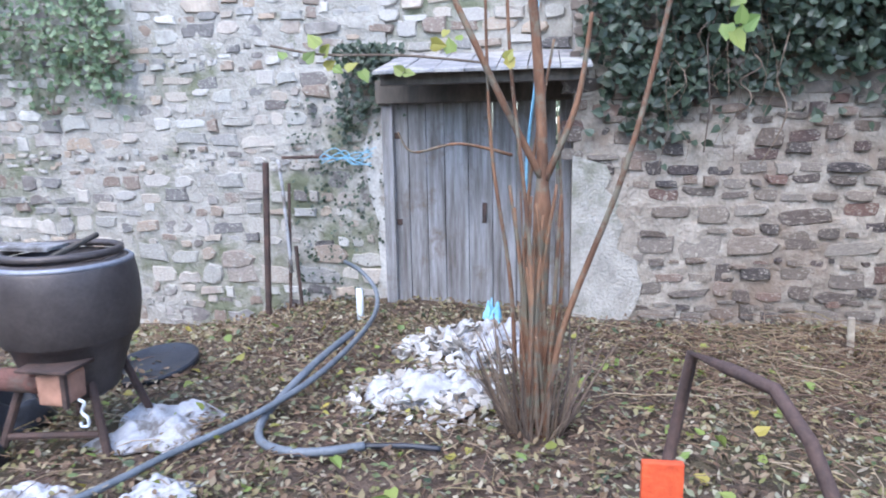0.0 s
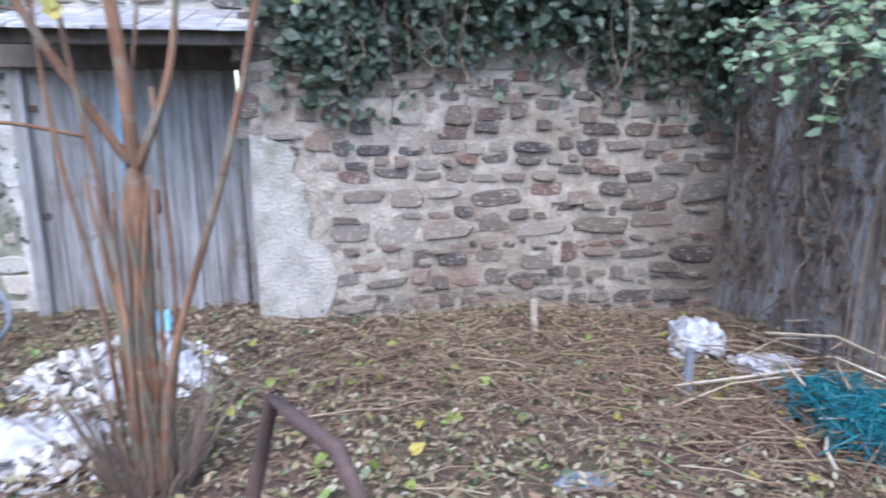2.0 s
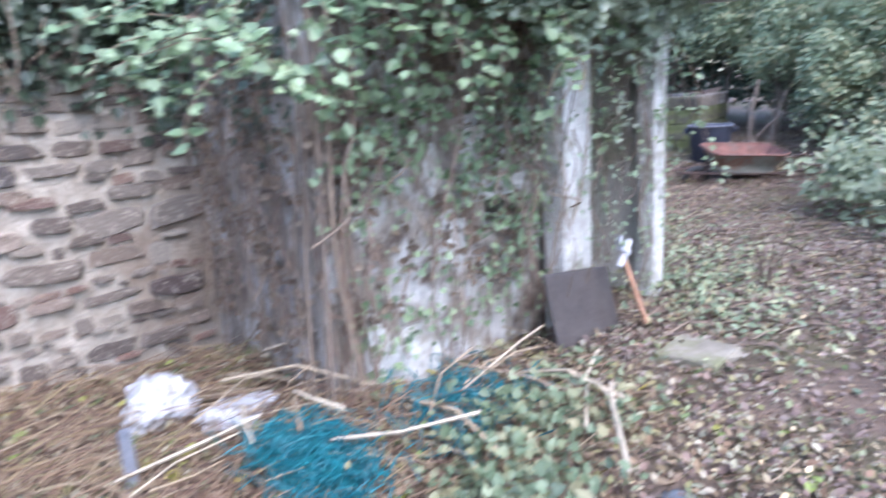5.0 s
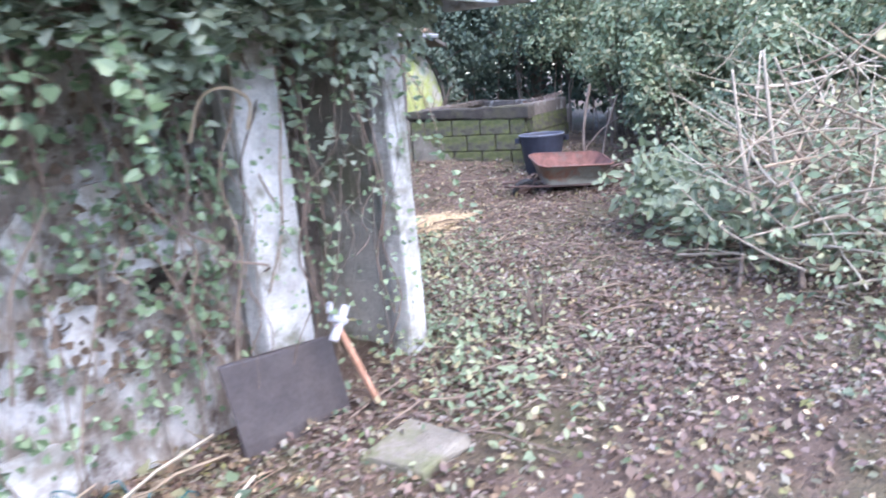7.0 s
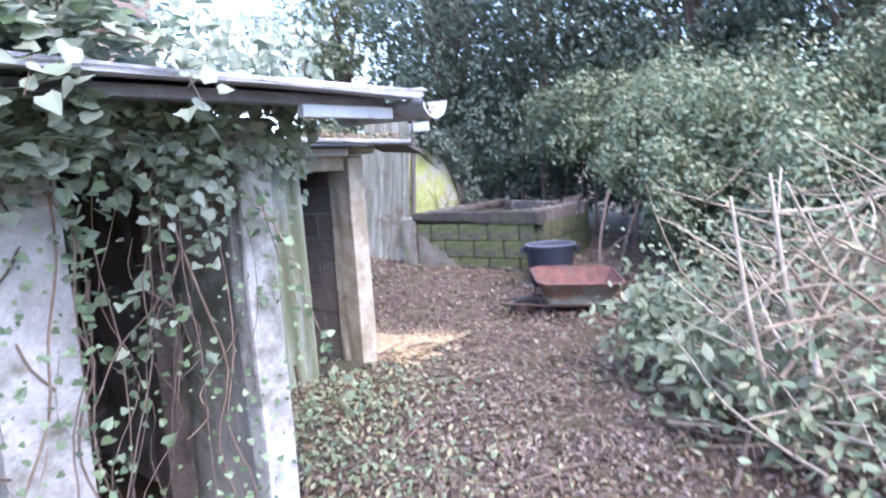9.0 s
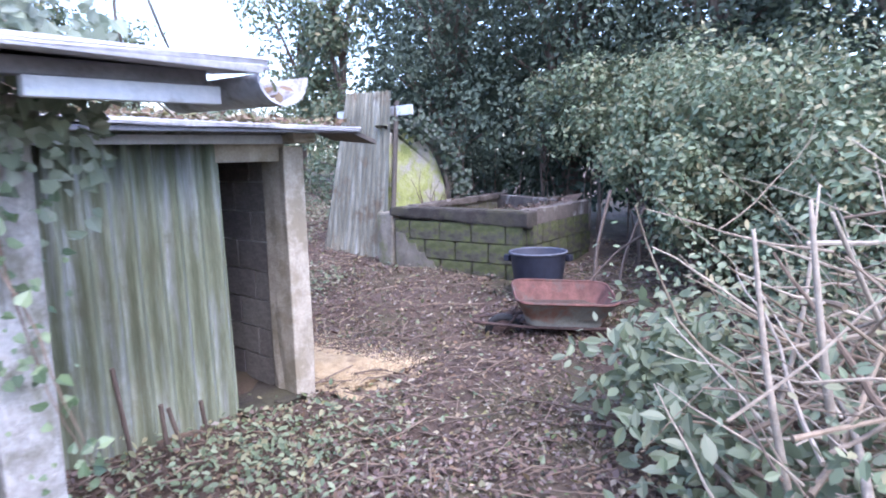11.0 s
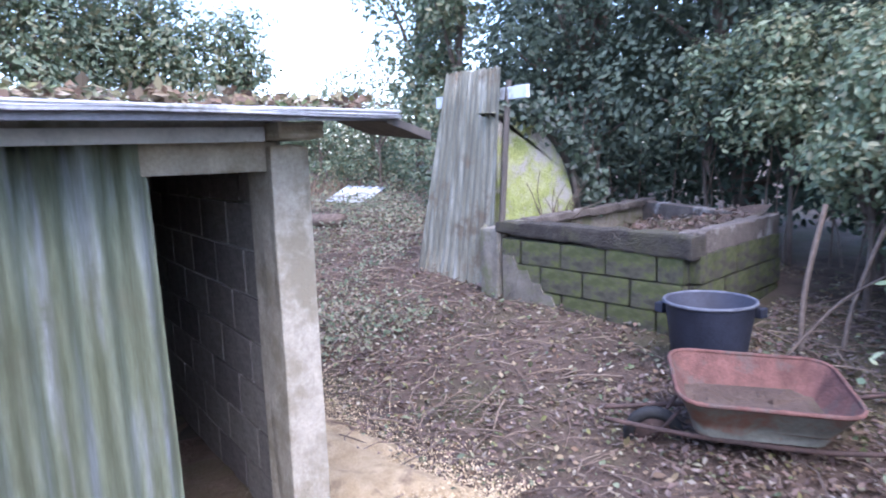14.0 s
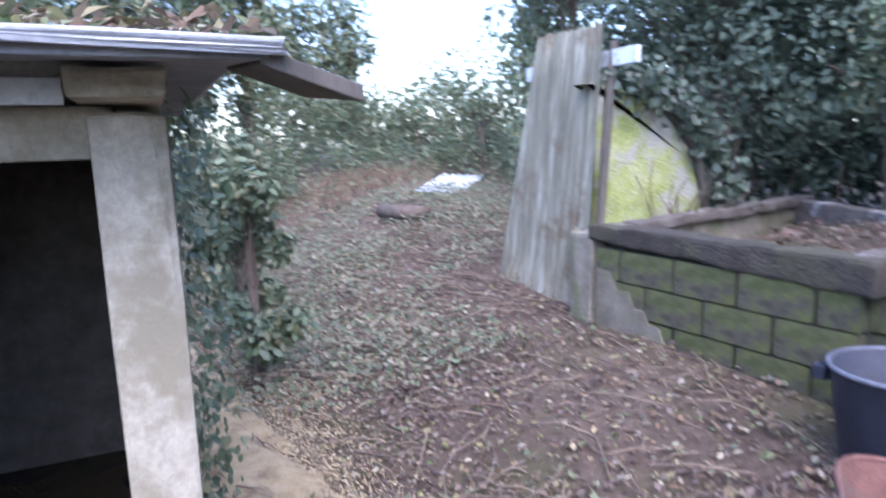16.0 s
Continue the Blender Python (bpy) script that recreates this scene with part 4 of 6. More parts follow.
def crumpled(name, cx, cy, sx, sy, h, material, seed, label, category, sharp=1.0, rot=0):
    """A crumpled sheet or sack lying on the ground."""
    rng = np.random.default_rng(seed)
    n = 22
    verts, faces = [], []
    ph = rng.uniform(0, 6, 12)
    ca, sa = math.cos(radians(rot)), math.sin(radians(rot))
    for j in range(n):
        for i in range(n):
            u, w_ = i / (n - 1) * 2 - 1, j / (n - 1) * 2 - 1
            edge = 1 - max(abs(u), abs(w_)) ** 3
            q = u + 0.14 * math.sin(5 * w_ + ph[0]), w_ + 0.14 * math.sin(4 * u + ph[1])
            z = h * edge * (0.55 + 0.3 * math.sin(6 * u + ph[2] + 2 * w_) * math.cos(5 * w_ + ph[3]) + 0.22 * math.sin(13 * u - 9 * w_ + ph[4]) * sharp + 0.04 * rng.random())
            x_, y_ = cx + (q[0] * ca - q[1] * sa) * sx, cy + (q[0] * sa + q[1] * ca) * sy
            verts.append((x_, y_, gz(x_, y_) + 0.012 + max(0, z)))
    for j in range(n - 1):
        for i in range(n - 1):
            faces.append((j * n + i, j * n + i + 1, (j + 1) * n + i + 1, (j + 1) * n + i))
    ob = link_mesh(name, verts, faces, material, smooth=True)
    sol = ob.modifiers.new("thickness", "SOLIDIFY")
    sol.thickness = 0.004
    return tagged(ob, label, category)


crumpled("black_bag", -1.72, 2.62, 0.24, 0.34, 0.34, M_BLACK, 17, "slumped black plastic sheet beside the cauldron", "plastic sheet", rot=20)
crumpled("plastic_sheet", -0.98, 2.83, 0.20, 0.20, 0.10, M_WHITE, 1, "crumpled dirty white plastic sheet on the ground", "plastic sheet")
crumpled("plastic_sheet", -0.68, 2.37, 0.12, 0.08, 0.06, M_WHITE, 2, "small torn white plastic scrap on litter", "plastic sheet")
crumpled("plastic_sheet", -1.10, 2.30, 0.14, 0.06, 0.05, M_WHITE, 9, "flattened white plastic scrap on litter", "plastic sheet")


def sack(cx, cy, sx, sy, h, seed, label):
    """A slumped plastic sack with creases."""
    bm = bmesh.new()
    bmesh.ops.create_icosphere(bm, subdivisions=5, radius=1)
    off = Vector((seed * 3.1, seed * 1.7, 0))
    for q in bm.verts:
        p = q.co.copy()
        k = 0.9 + 0.55 * noise.noise(p * 1.2 + off) + 0.34 * abs(noise.noise(p * 2.4 + off)) - 0.20 * abs(noise.noise(p * 5.0 + off)) - 0.05 * abs(noise.noise(p * 11 + off))
        p *= k
        x_, y_ = cx + p.x * sx, cy + p.y * sy
        q.co = (x_, y_, gz(x_, y_) - 0.01 + max(0.0, (p.z + 0.75) / 1.75) * h)
    return tagged(part("white_sack", bm, M_WHITE, None, "", True), label, "sack")


sack(2.96, 3.72, 0.16, 0.13, 0.20, 3, "slumped white plastic sack with dirty folds")
sack(3.18, 3.50, 0.17, 0.11, 0.11, 4, "small crumpled white sack on dead stems")
crumpled("blue_rag", 2.0, 2.78, 0.10, 0.05, 0.03, M_HOSE, 6, "grey-blue rag trodden into the litter", "rag")
crumpled("blue_rag", 3.7, 1.75, 0.12, 0.22, 0.05, M_HOSE, 7, "grey-blue plastic scrap trodden into the litter", "rag")

# ---- hose, posts, frame ----
hose = tagged(link_mesh("hose", *tube(spline([(-1.15, 1.9, 0.05), (-0.91, 2.29, 0.05), (-0.77, 2.58, 0.06), (-0.58, 2.91, 0.08), (-0.43, 3.28, 0.12), (-0.39, 3.86, 0.13), (-0.46, 4.5, 0.10), (-0.50, 4.66, 0.20), (-0.62, 4.76, 0.30), (-0.74, 4.74, 0.38)], 8), 0.0145, 10), M_HOSE, smooth=True), "grey-blue flexible hose looped across the litter", "hose")
hose2 = tagged(link_mesh("hose", *tube(spline([(-0.44, 3.9, 0.14), (-0.49, 3.39, 0.13), (-0.56, 3.0, 0.05), (-0.50, 2.78, 0.045), (-0.38, 2.70, 0.04), (-0.23, 2.70, 0.04), (-0.06, 2.77, 0.04)], 8), 0.018, 10), M_HOSE, smooth=True), "grey corrugated hose end bent on the ground", "hose")
tagged(link_mesh("hose", *tube(spline([(-0.06, 2.77, 0.04), (0.1, 2.79, 0.04), (0.24, 2.79, 0.035)], 5), 0.012, 8), M_BLACK, smooth=True), "thin black pipe pushed into the hose end", "hose")
tagged(link_mesh("water_pipe", *tube([(-0.61, 4.65, -0.15), (-0.61, 4.65, 0.21)], 0.024, 10), M_FLASH, smooth=True), "grey upright water pipe stub", "pipe")


def post(name, x_, y_, top, r, mat, label, dx=0.0, cat="post"):
    zb_ = gz(x_, y_)
    return tagged(link_mesh(name, *tube([(x_, y_, zb_ - 0.15), (x_ + dx, y_, top)], r, 8), mat), label, cat)


post("iron_post", -1.40, 4.92, 1.05, 0.024, M_IRON, "rusty dark iron stake leaning on the stone wall", 0.06)
post("iron_post", -1.12, 4.92, 0.45, 0.014, M_IRON, "short rusty iron stake by the wall", -0.03)
post("iron_post", -1.24, 4.96, 0.90, 0.012, M_IRON, "thin rusty iron rod by the wall", 0.05)
tagged(link_mesh("white_pipe", *tube(spline([(-1.20, 4.94, 0.25), (-1.23, 4.94, 0.8), (-1.25, 4.94, 1.07)], 4), 0.012, 8), M_WHITE, smooth=True), "thin white plastic pipe standing by the wall", "pipe")
tagged(link_mesh("iron_rod", *tube([(-1.25, 5.0, 1.08), (-0.95, 5.1, 1.08)], 0.012, 8), M_IRON), "short dark rod sticking out of the wall", "rod")
post("metal_stake", 2.70, 3.36, 0.22, 0.022, M_RIM, "short grey metal stake beside the sack", 0.0)
post("wooden_stake", 2.28, 4.16, 0.22, 0.018, M_CUTWOOD, "pale cut sapling stump", -0.02, "stump")

tw = []
rt = random.Random(12)
for k in range(7):
    pts = [(-0.95 + 0.12 * i + rt.uniform(-0.03, 0.03), 5.08 - rt.uniform(0, 0.05), 1.08 + rt.uniform(-0.07, 0.07)) for i in range(4)]
    tw.append(tube(spline(pts, 4), 0.003, 5))
tagged(link_mesh("blue_twine", *join(tw), M_BLUE), "tangle of pale blue twine on a wall rod", "twine")
tagged(link_mesh("blue_twine", *join([tube(spline([(0.62, 3.2, 0.2 + 0), (0.55, 3.25, 1.0), (0.60, 3.15, 1.6), (0.55, 3.3, 2.2)], 5), 0.006, 5)]), M_BLUE), "pale blue twine hanging in the shrub", "twine")
crumpled("blue_rag", 0.30, 4.55, 0.06, 0.06, 0.16, M_BLUE, 8, "scrap of pale blue cloth by the door", "rag")

frame_ = thing("rusty_hoop", "bent rusty tubular hoop standing in the litter", "hoop", at=(1.2, 2.2, 0))
fp = [(0.93, 2.15, -0.05), (0.98, 2.26, 0.28), (1.06, 2.36, 0.60), (1.12, 2.22, 0.61), (1.20, 2.09, 0.605), (1.25, 1.98, 0.52), (1.36, 1.85, 0.20), (1.42, 1.78, -0.05)]
local(frame_, link_mesh("bent_tube", *tube(fp, 0.018, 8), M_IRON, frame_, "", True))
local(frame_, part("orange_plate", box(0.86, 0.955, 1.90, 1.92, 0.28, 0.49, 0.004), M_ORANGE, frame_, "faded orange metal plate"))


def lumps(name, cx, cy, sx, sy, h, n, size, material, seed, label, category):
    """A heap of broken angular lumps."""
    r = random.Random(seed)
    out = []
    for _ in range(n):
        a, d = r.uniform(0, 6.28), math.sqrt(r.random())
        x_, y_ = cx + sx * d * math.cos(a), cy + sy * d * math.sin(a)
        z_ = gz(x_, y_) + h * (1 - d * d) * r.uniform(0.7, 1)
        s = r.uniform(*size)
        m = pose(x_, y_, z_, r.gauss(0, 28), r.gauss(0, 28), r.uniform(0, 360))
        bm = bmesh.new()
        bmesh.ops.create_icosphere(bm, subdivisions=1, radius=s)
        for q in bm.verts:
            q.co = m @ Vector((q.co.x * r.uniform(0.8, 1.7), q.co.y * r.uniform(0.5, 1.2), q.co.z * 0.22))
        out.append(([q.co.copy() for q in bm.verts], [tuple(q.index for q in fc.verts) for fc in bm.faces]))
        bm.free()
    ob = link_mesh(name, *join(out), material)
    return tagged(ob, label, category, kind="stuff")


lumps("plaster_rubble", 0.24, 4.02, 0.48, 0.36, 0.13, 420, (0.006, 0.046), M_PLASTER, 21, "heap of broken white plaster by the door", "rubble")
lumps("plaster_rubble", 0.10, 3.34, 0.44, 0.34, 0.09, 330, (0.006, 0.042), M_PLASTER, 22, "heap of broken white plaster in the litter", "rubble")

crumpled("plastic_sheet", 0.34, 3.96, 0.26, 0.17, 0.20, M_WHITE, 24, "crumpled white plastic lying over plaster rubble", "plastic sheet", rot=30)
crumpled("plastic_sheet", 0.10, 3.34, 0.26, 0.15, 0.15, M_WHITE, 25, "dirty white plastic half buried in litter", "plastic sheet", rot=-20)

# ---- teal net, slab, leaning plate ----
nt_ = []
rn = random.Random(31)
for k in range(420):
    big = k < 300
    x_, y_ = (rn.gauss(3.12, 0.045), rn.gauss(2.88, 0.10)) if big else (rn.gauss(3.75, 0.16), rn.gauss(2.8, 0.10))
    pts = [(x_, y_, gz(x_, y_) + 0.02 + rn.uniform(0, 0.12))]
    for _ in range(4):
        pts.append((pts[-1][0] + rn.uniform(-0.09, 0.09), pts[-1][1] + rn.uniform(-0.09, 0.09), gz(x_, y_) + 0.015 + rn.uniform(0, 0.14)))
    nt_.append(tube(spline(pts, 3), 0.003, 4))
tagged(link_mesh("teal_netting", *join(nt_), M_TEAL), "heap of tangled teal plastic netting on the ground", "netting")
crumpled("teal_tarp", 3.12, 2.88, 0.08, 0.14, 0.07, M_TEAL, 14, "crumpled teal net folded on dead stems", "netting")
crumpled("teal_tarp", 3.75, 2.84, 0.20, 0.09, 0.04, M_TEAL, 15, "flat teal netting under dead vines", "netting")
bm = box(4.68, 4.98, 2.22, 2.50, -0.02, 0.06, 0.012, 0.008, rs, 1)
tagged(part("concrete_slab", bm, M_MOSSY), "loose square concrete slab lying on the ground", "slab")
plate = thing("leaning_plate", "dark brown metal plate leaning against a white post", "metal plate", at=(4.85, 2.85, 0))
bm = box(4.46, 5.00, 2.90, 2.918, -0.05, 0.40, 0.006, 0.004, rs, 2)
for q in bm.verts:
    q.co.y += q.co.z * 0.22 - 0.06
    q.co.z -= (q.co.x - 4.46) * 0.14
local(plate, part("plate", bm, M_CAST, plate))
stake = thing("orange_stake", "orange-tipped wooden stake with a white plastic clip", "stake", at=(4.95, 2.75, 0))
local(stake, link_mesh("stick", *tube([(5.03, 2.72, 0.05), (4.93, 2.80, 0.42)], 0.014, 6), M_TANWOOD, stake))
local(stake, link_mesh("clip", *join([tube([(4.90, 2.80, 0.36), (4.99, 2.80, 0.48)], 0.02, 7), tube([(4.90, 2.80, 0.46), (4.97, 2.79, 0.42)], 0.016, 7), tube([(4.90, 2.80, 0.48), (4.905, 2.8, 0.52)], 0.014, 7)]), M_WHITE, stake, "white plastic clip"))

sv, sf = [], []
ns, ms = 18, 60
rsd = np.random.default_rng(77)
for j in range(ms):
    for i_ in range(ns):
        u_, w_ = i_ / (ns - 1), j / (ms - 1)
        x_, y_ = 7.74 + 0.80 * u_ * (0.75 + 0.25 * math.sin(5 * w_ + 1)), 4.35 + 4.4 * w_
        fall = (1 - (2 * u_ - 0.8) ** 2) * min(1, 6 * w_, 4 * (1 - w_)) + 0.18 * math.sin(17 * u_ + 23 * w_) + 0.15 * math.sin(41 * w_ + 5 * u_)
        sv.append((x_, y_, gz(x_, y_) - 0.008 + 0.085 * fall + rsd.normal(0, 0.003)))
sf = [(j * ns + i_, j * ns + i_ + 1, (j + 1) * ns + i_ + 1, (j + 1) * ns + i_) for j in range(ms - 1) for i_ in range(ns - 1)]
tagged(link_mesh("sawdust_drift", sv, sf, M_SAWDUST, smooth=True), "tan drift of sawdust along the block shed", "sawdust", kind="stuff")

# ---- far things beyond the shed ----
tagged(link_mesh("far_sheet", *corrugated(((11.00, 11.6, 0.93), (11.55, 11.35, 0.88)), ((11.90, 12.6, 1.09), (12.40, 12.15, 1.05)), 0.11, 0.012, 0.004, 8, 3, 0.02, rs), M_FLASH, smooth=True), "pale corrugated sheet lying in the weeds", "sheet metal")
tagged(link_mesh("log", *tube([(10.35, 11.1, gz(10.35, 11.1) + 0.16), (10.62, 10.3, gz(10.6, 10.3) + 0.12)], 0.09, 12), M_BARK, smooth=True), "short mossy log lying on the slope", "log")


# ---- shrub in front of the door ----
def limb(p, d, length, r0, rng, wob=0.12, n=7, taper=0.35, up=0.0):
    p, d = Vector(p), Vector(d).normalized()
    pts, rad = [p.copy()], [r0]
    for i in range(n):
        d = (d + Vector((rng.uniform(-wob, wob), rng.uniform(-wob, wob), rng.uniform(-wob, wob) + up))).normalized()
        p = p + d * (length / n)
        pts.append(p.copy())
        rad.append(r0 * (1 - (1 - taper) * (i + 1) / n))
    return pts, rad


rr = random.Random(51)
shrub = thing("shrub", "leggy shrub with orange-brown stems and a few yellow leaves", "shrub", at=(0.60, 3.08, 0))
trunk_pts = spline([(0.58, 3.08, -0.1), (0.60, 3.08, 0.45), (0.62, 3.10, 0.95), (0.60, 3.12, 1.5), (0.52, 3.1, 2.3), (0.45, 3.1, 3.0)], 5)
local(shrub, link_mesh("trunk", *tube(trunk_pts, [0.045 - 0.0009 * i if i < 11 else 0.024 - 0.0009 * (i - 11) for i in range(len(trunk_pts))], 9), M_STEM, shrub, "", True))
stems = [((0.62, 3.10, 1.05), (0.40, 3.0, 1.5), (0.22, 3.0, 1.95), (0.2, 3.0, 2.5)), ((0.63, 3.1, 1.05), (0.75, 3.1, 1.35), (0.80, 3.1, 1.68)),
         ((0.63, 3.02, -0.05), (0.70, 3.0, 0.45), (0.92, 2.95, 1.1), (1.06, 2.95, 1.7), (1.18, 2.9, 2.4)), ((0.52, 3.05, -0.05), (0.50, 3.05, 0.6), (0.42, 3.05, 1.2), (0.40, 3.05, 1.9)),
         ((0.56, 3.0, -0.05), (0.58, 2.98, 0.7), (0.50, 2.98, 1.5), (0.48, 2.98, 2.1)), ((0.62, 3.1, -0.05), (0.70, 3.12, 0.6), (0.68, 3.15, 1.3)),
         ((0.64, 3.14, -0.05), (0.55, 3.2, 0.8), (0.66, 3.2, 1.6)), ((0.5, 3.1, 1.15), (0.3, 3.0, 1.2), (0.12, 3.0, 1.17), (0.06, 3.0, 1.25))]
for k, st in enumerate(stems):
    pts = spline(st, 6)
    r0 = 0.015 if k == 2 else 0.007 if k == 7 else 0.016 if k in (0, 1) else 0.011
    local(shrub, link_mesh("stem", *tube(pts, [r0 * (1 - 0.55 * i / len(pts)) for i in range(len(pts))], 7), M_STEM, shrub, "", True))
for k in range(15):
    a, d_ = rr.uniform(0, 6.28), rr.uniform(0.02, 0.065)
    b0, top = (0.59 + d_ * math.cos(a), 3.06 + d_ * math.sin(a)), rr.uniform(0.30, 1.05)
    lean = rr.uniform(-0.08, 0.07)
    pts = spline([(b0[0], b0[1], -0.05), (b0[0] + rr.uniform(-0.03, 0.03), b0[1], top * 0.45), (b0[0] + lean, b0[1] + rr.uniform(-0.05, 0.05), top)], 5)
    r0 = rr.choice([0.006, 0.008, 0.011, 0.014])
    local(shrub, link_mesh("stem", *tube(pts, [r0 * (1 - 0.6 * i / len(pts)) for i in range(len(pts))], 7), M_STEM, shrub, "", True))
thin = []
for k in range(90):
    a = rr.uniform(0, 6.28)
    pts, rad = limb((0.60 + 0.10 * math.cos(a), 3.06 + 0.10 * math.sin(a), -0.03), (0.35 * math.cos(a), 0.35 * math.sin(a), 1), rr.uniform(0.15, 0.6), rr.choice([0.003, 0.005, 0.008]), rr)
    thin.append(tube(pts, rad, 5))
tagged(local(shrub, link_mesh("basal_growth", *join(thin), M_VINE, shrub, "thin dry basal shoots")), kind="stuff")
tip = [(0.22, 3.0, 1.6), (0.08, 2.9, 1.45), (-0.16, 2.9, 1.47), (-0.30, 2.9, 1.50), (0.3, 2.95, 1.58), (0.1, 2.9, 1.9), (-0.05, 2.9, 1.48), (1.12, 2.4, 1.52), (1.13, 2.4, 1.46), (1.14, 2.4, 1.56), (0.2, 2.9, 2.0), (0.5, 2.9, 2.0), (0.0, 2.9, 1.95), (-0.22, 2.9, 1.55), (0.45, 2.95, 1.5)]
lp, ln = [], []
for p in tip:
    for _ in range(2):
        lp.append((p[0] + rr.uniform(-0.05, 0.05), p[1] + rr.uniform(-0.05, 0.05), p[2] + rr.uniform(-0.04, 0.04)))
        ln.append((rr.uniform(-0.5, 0.5), -1, rr.uniform(-0.3, 0.8)))
tagged(local(shrub, leaves("foliage", lp, ln, [rr.uniform(0.035, 0.065) for _ in lp], M_YLEAF, "ivy", 5, parent=shrub)), kind="stuff")
local(shrub, link_mesh("twig", *join([tube(spline([(0.40, 3.0, 1.5), (0.1, 2.93, 1.53), (-0.2, 2.9, 1.54), (-0.4, 2.9, 1.58)], 5), 0.005, 5)]), M_VINE, shrub))


# ---- ivy and creepers on the walls and the shed ----
def scatter(name, n, sampler, size, material, shape, seed, label, category, parent=None):
    rng = np.random.default_rng(seed)
    pos, nrm = sampler(rng, n)
    ob = leaves(name, pos, nrm, rng.uniform(size[0], size[1], len(pos)), material, shape, seed)
    return tagged(ob, label, category, kind="stuff")


def curtain(x0, x1, y, z_lo, z_hi, depth, facing=(0, -1, 0.5), ragged=0.25, freq=3.0, along="x"):
    """Leaves that hang in front of a wall, with a ragged lower edge and clumps."""
    def sample(rng, n):
        t = rng.uniform(0, 1, n * 3)
        a = x0 + (x1 - x0) * t
        edge = z_lo + ragged * (np.sin(freq * a + 1.3) * 0.5 + np.sin(freq * 2.7 * a) * 0.35 + rng.normal(0, 0.25, n * 3))
        z = edge + (z_hi - edge) * rng.uniform(0, 1, n * 3) ** 0.8
        clump = np.sin(4.1 * a + 2.0 * z) * np.sin(3.3 * z - 1.7 * a) + 0.4 * np.sin(11 * a) * np.sin(9 * z)
        keep = (rng.uniform(-1.2, 0.9, n * 3) < clump)
        a, z = a[keep][:n], z[keep][:n]
        d = depth * rng.uniform(0, 1, len(a)) * np.clip((z - z_lo + 0.3) / 0.9, 0.15, 1)
        p = np.stack([a, y - d, z], 1) if along == "x" else np.stack([y - d, a, z], 1)
        nr = np.array(facing) + rng.normal(0, 0.45, (len(a), 3))
        return p, nr
    return sample


def overhang(rng, n):
    x_ = rng.uniform(0.85, 3.9, n)
    lo = 1.52 + 0.10 * np.sin(3 * x_) + 0.07 * np.sin(8 * x_ + 1)
    z_ = lo + (3.25 - lo) * rng.uniform(0, 1, n)
    return np.stack([x_, 4.74 - rng.uniform(0.01, 0.14, n), z_], 1), np.array((0, -1, 0.4)) + rng.normal(0, 0.5, (n, 3))


scatter("wall_ivy", 7000, curtain(0.95, 4.0, 4.74, 1.48, 3.2, 0.40), (0.03, 0.07), M_IVY_SHADED, "ivy", 61, "ivy hanging over the stone wall top, shade in its colour", "ivy")
scatter("wall_ivy", 6000, overhang, (0.03, 0.07), M_IVY_SHADED, "ivy", 59, "thick ivy mat coloured for the deep shade along the wall top", "ivy")
scatter("wall_ivy", 260, curtain(0.9, 3.7, 4.70, 1.2, 1.7, 0.10), (0.04, 0.08), M_IVY_SHADED, "ivy", 60, "sparse ivy runners on the stone wall", "ivy")
scatter("wall_ivy", 1800, curtain(-4.2, -2.45, 5.18, 1.55, 2.9, 0.30), (0.03, 0.06), M_IVY, "ivy", 62, "green ivy clump on the pale stone wall", "ivy")
scatter("wall_ivy", 600, curtain(-0.85, -0.35, 5.16, 1.35, 1.85, 0.20), (0.025, 0.05), M_IVY_SHADED, "ivy", 63, "ivy tuft at the corner of the door hood", "ivy")
scatter("wall_ivy", 420, curtain(-1.25, -0.45, 5.18, 0.05, 1.5, 0.05), (0.015, 0.035), M_IVY_SHADED, "ivy", 64, "thin ivy runners on the pale stone wall", "ivy")
scatter("shed_ivy", 900, curtain(3.35, 5.3, 3.14, 1.05, 2.1, 0.40, ragged=0.55), (0.02, 0.055), M_IVY, "ivy", 65, "green ivy hanging over the shed front", "ivy")
scatter("shed_ivy", 1300, curtain(3.2, 4.75, 3.58, 1.1, 2.2, 0.30, ragged=0.4, facing=(-1, -0.3, 0.4), along="y"), (0.02, 0.05), M_IVY_SHADED, "ivy", 66, "ivy over the shed end wall, darkened for shade", "ivy")
scatter("shed_ivy", 3400, curtain(4.0, 5.45, 2.98, 1.42, 2.25, 0.42, ragged=0.5, facing=(-0.1, -0.6, 1.0)), (0.025, 0.06), M_IVY_SKYLIT, "ivy", 57, "thick ivy curtain over the shed eaves, sky glare in its colour", "ivy")
scatter("shed_ivy", 800, curtain(5.2, 5.85, 2.95, 1.5, 2.0, 0.25, ragged=0.4), (0.02, 0.05), M_IVY_SKYLIT, "ivy", 58, "ivy clinging round the white corner post", "ivy")
scatter("shed_ivy", 420, curtain(4.7, 5.75, 3.0, 0.1, 1.75, 0.14, ragged=0.1), (0.012, 0.032), M_IVY, "ivy", 67, "ivy runners between the white posts", "ivy")
scatter("shed_ivy", 950, curtain(3.5, 4.75, 3.17, 0.1, 1.3, 0.12, ragged=0.1), (0.015, 0.045), M_IVY, "ivy", 68, "ivy runners on the white shed front", "ivy")


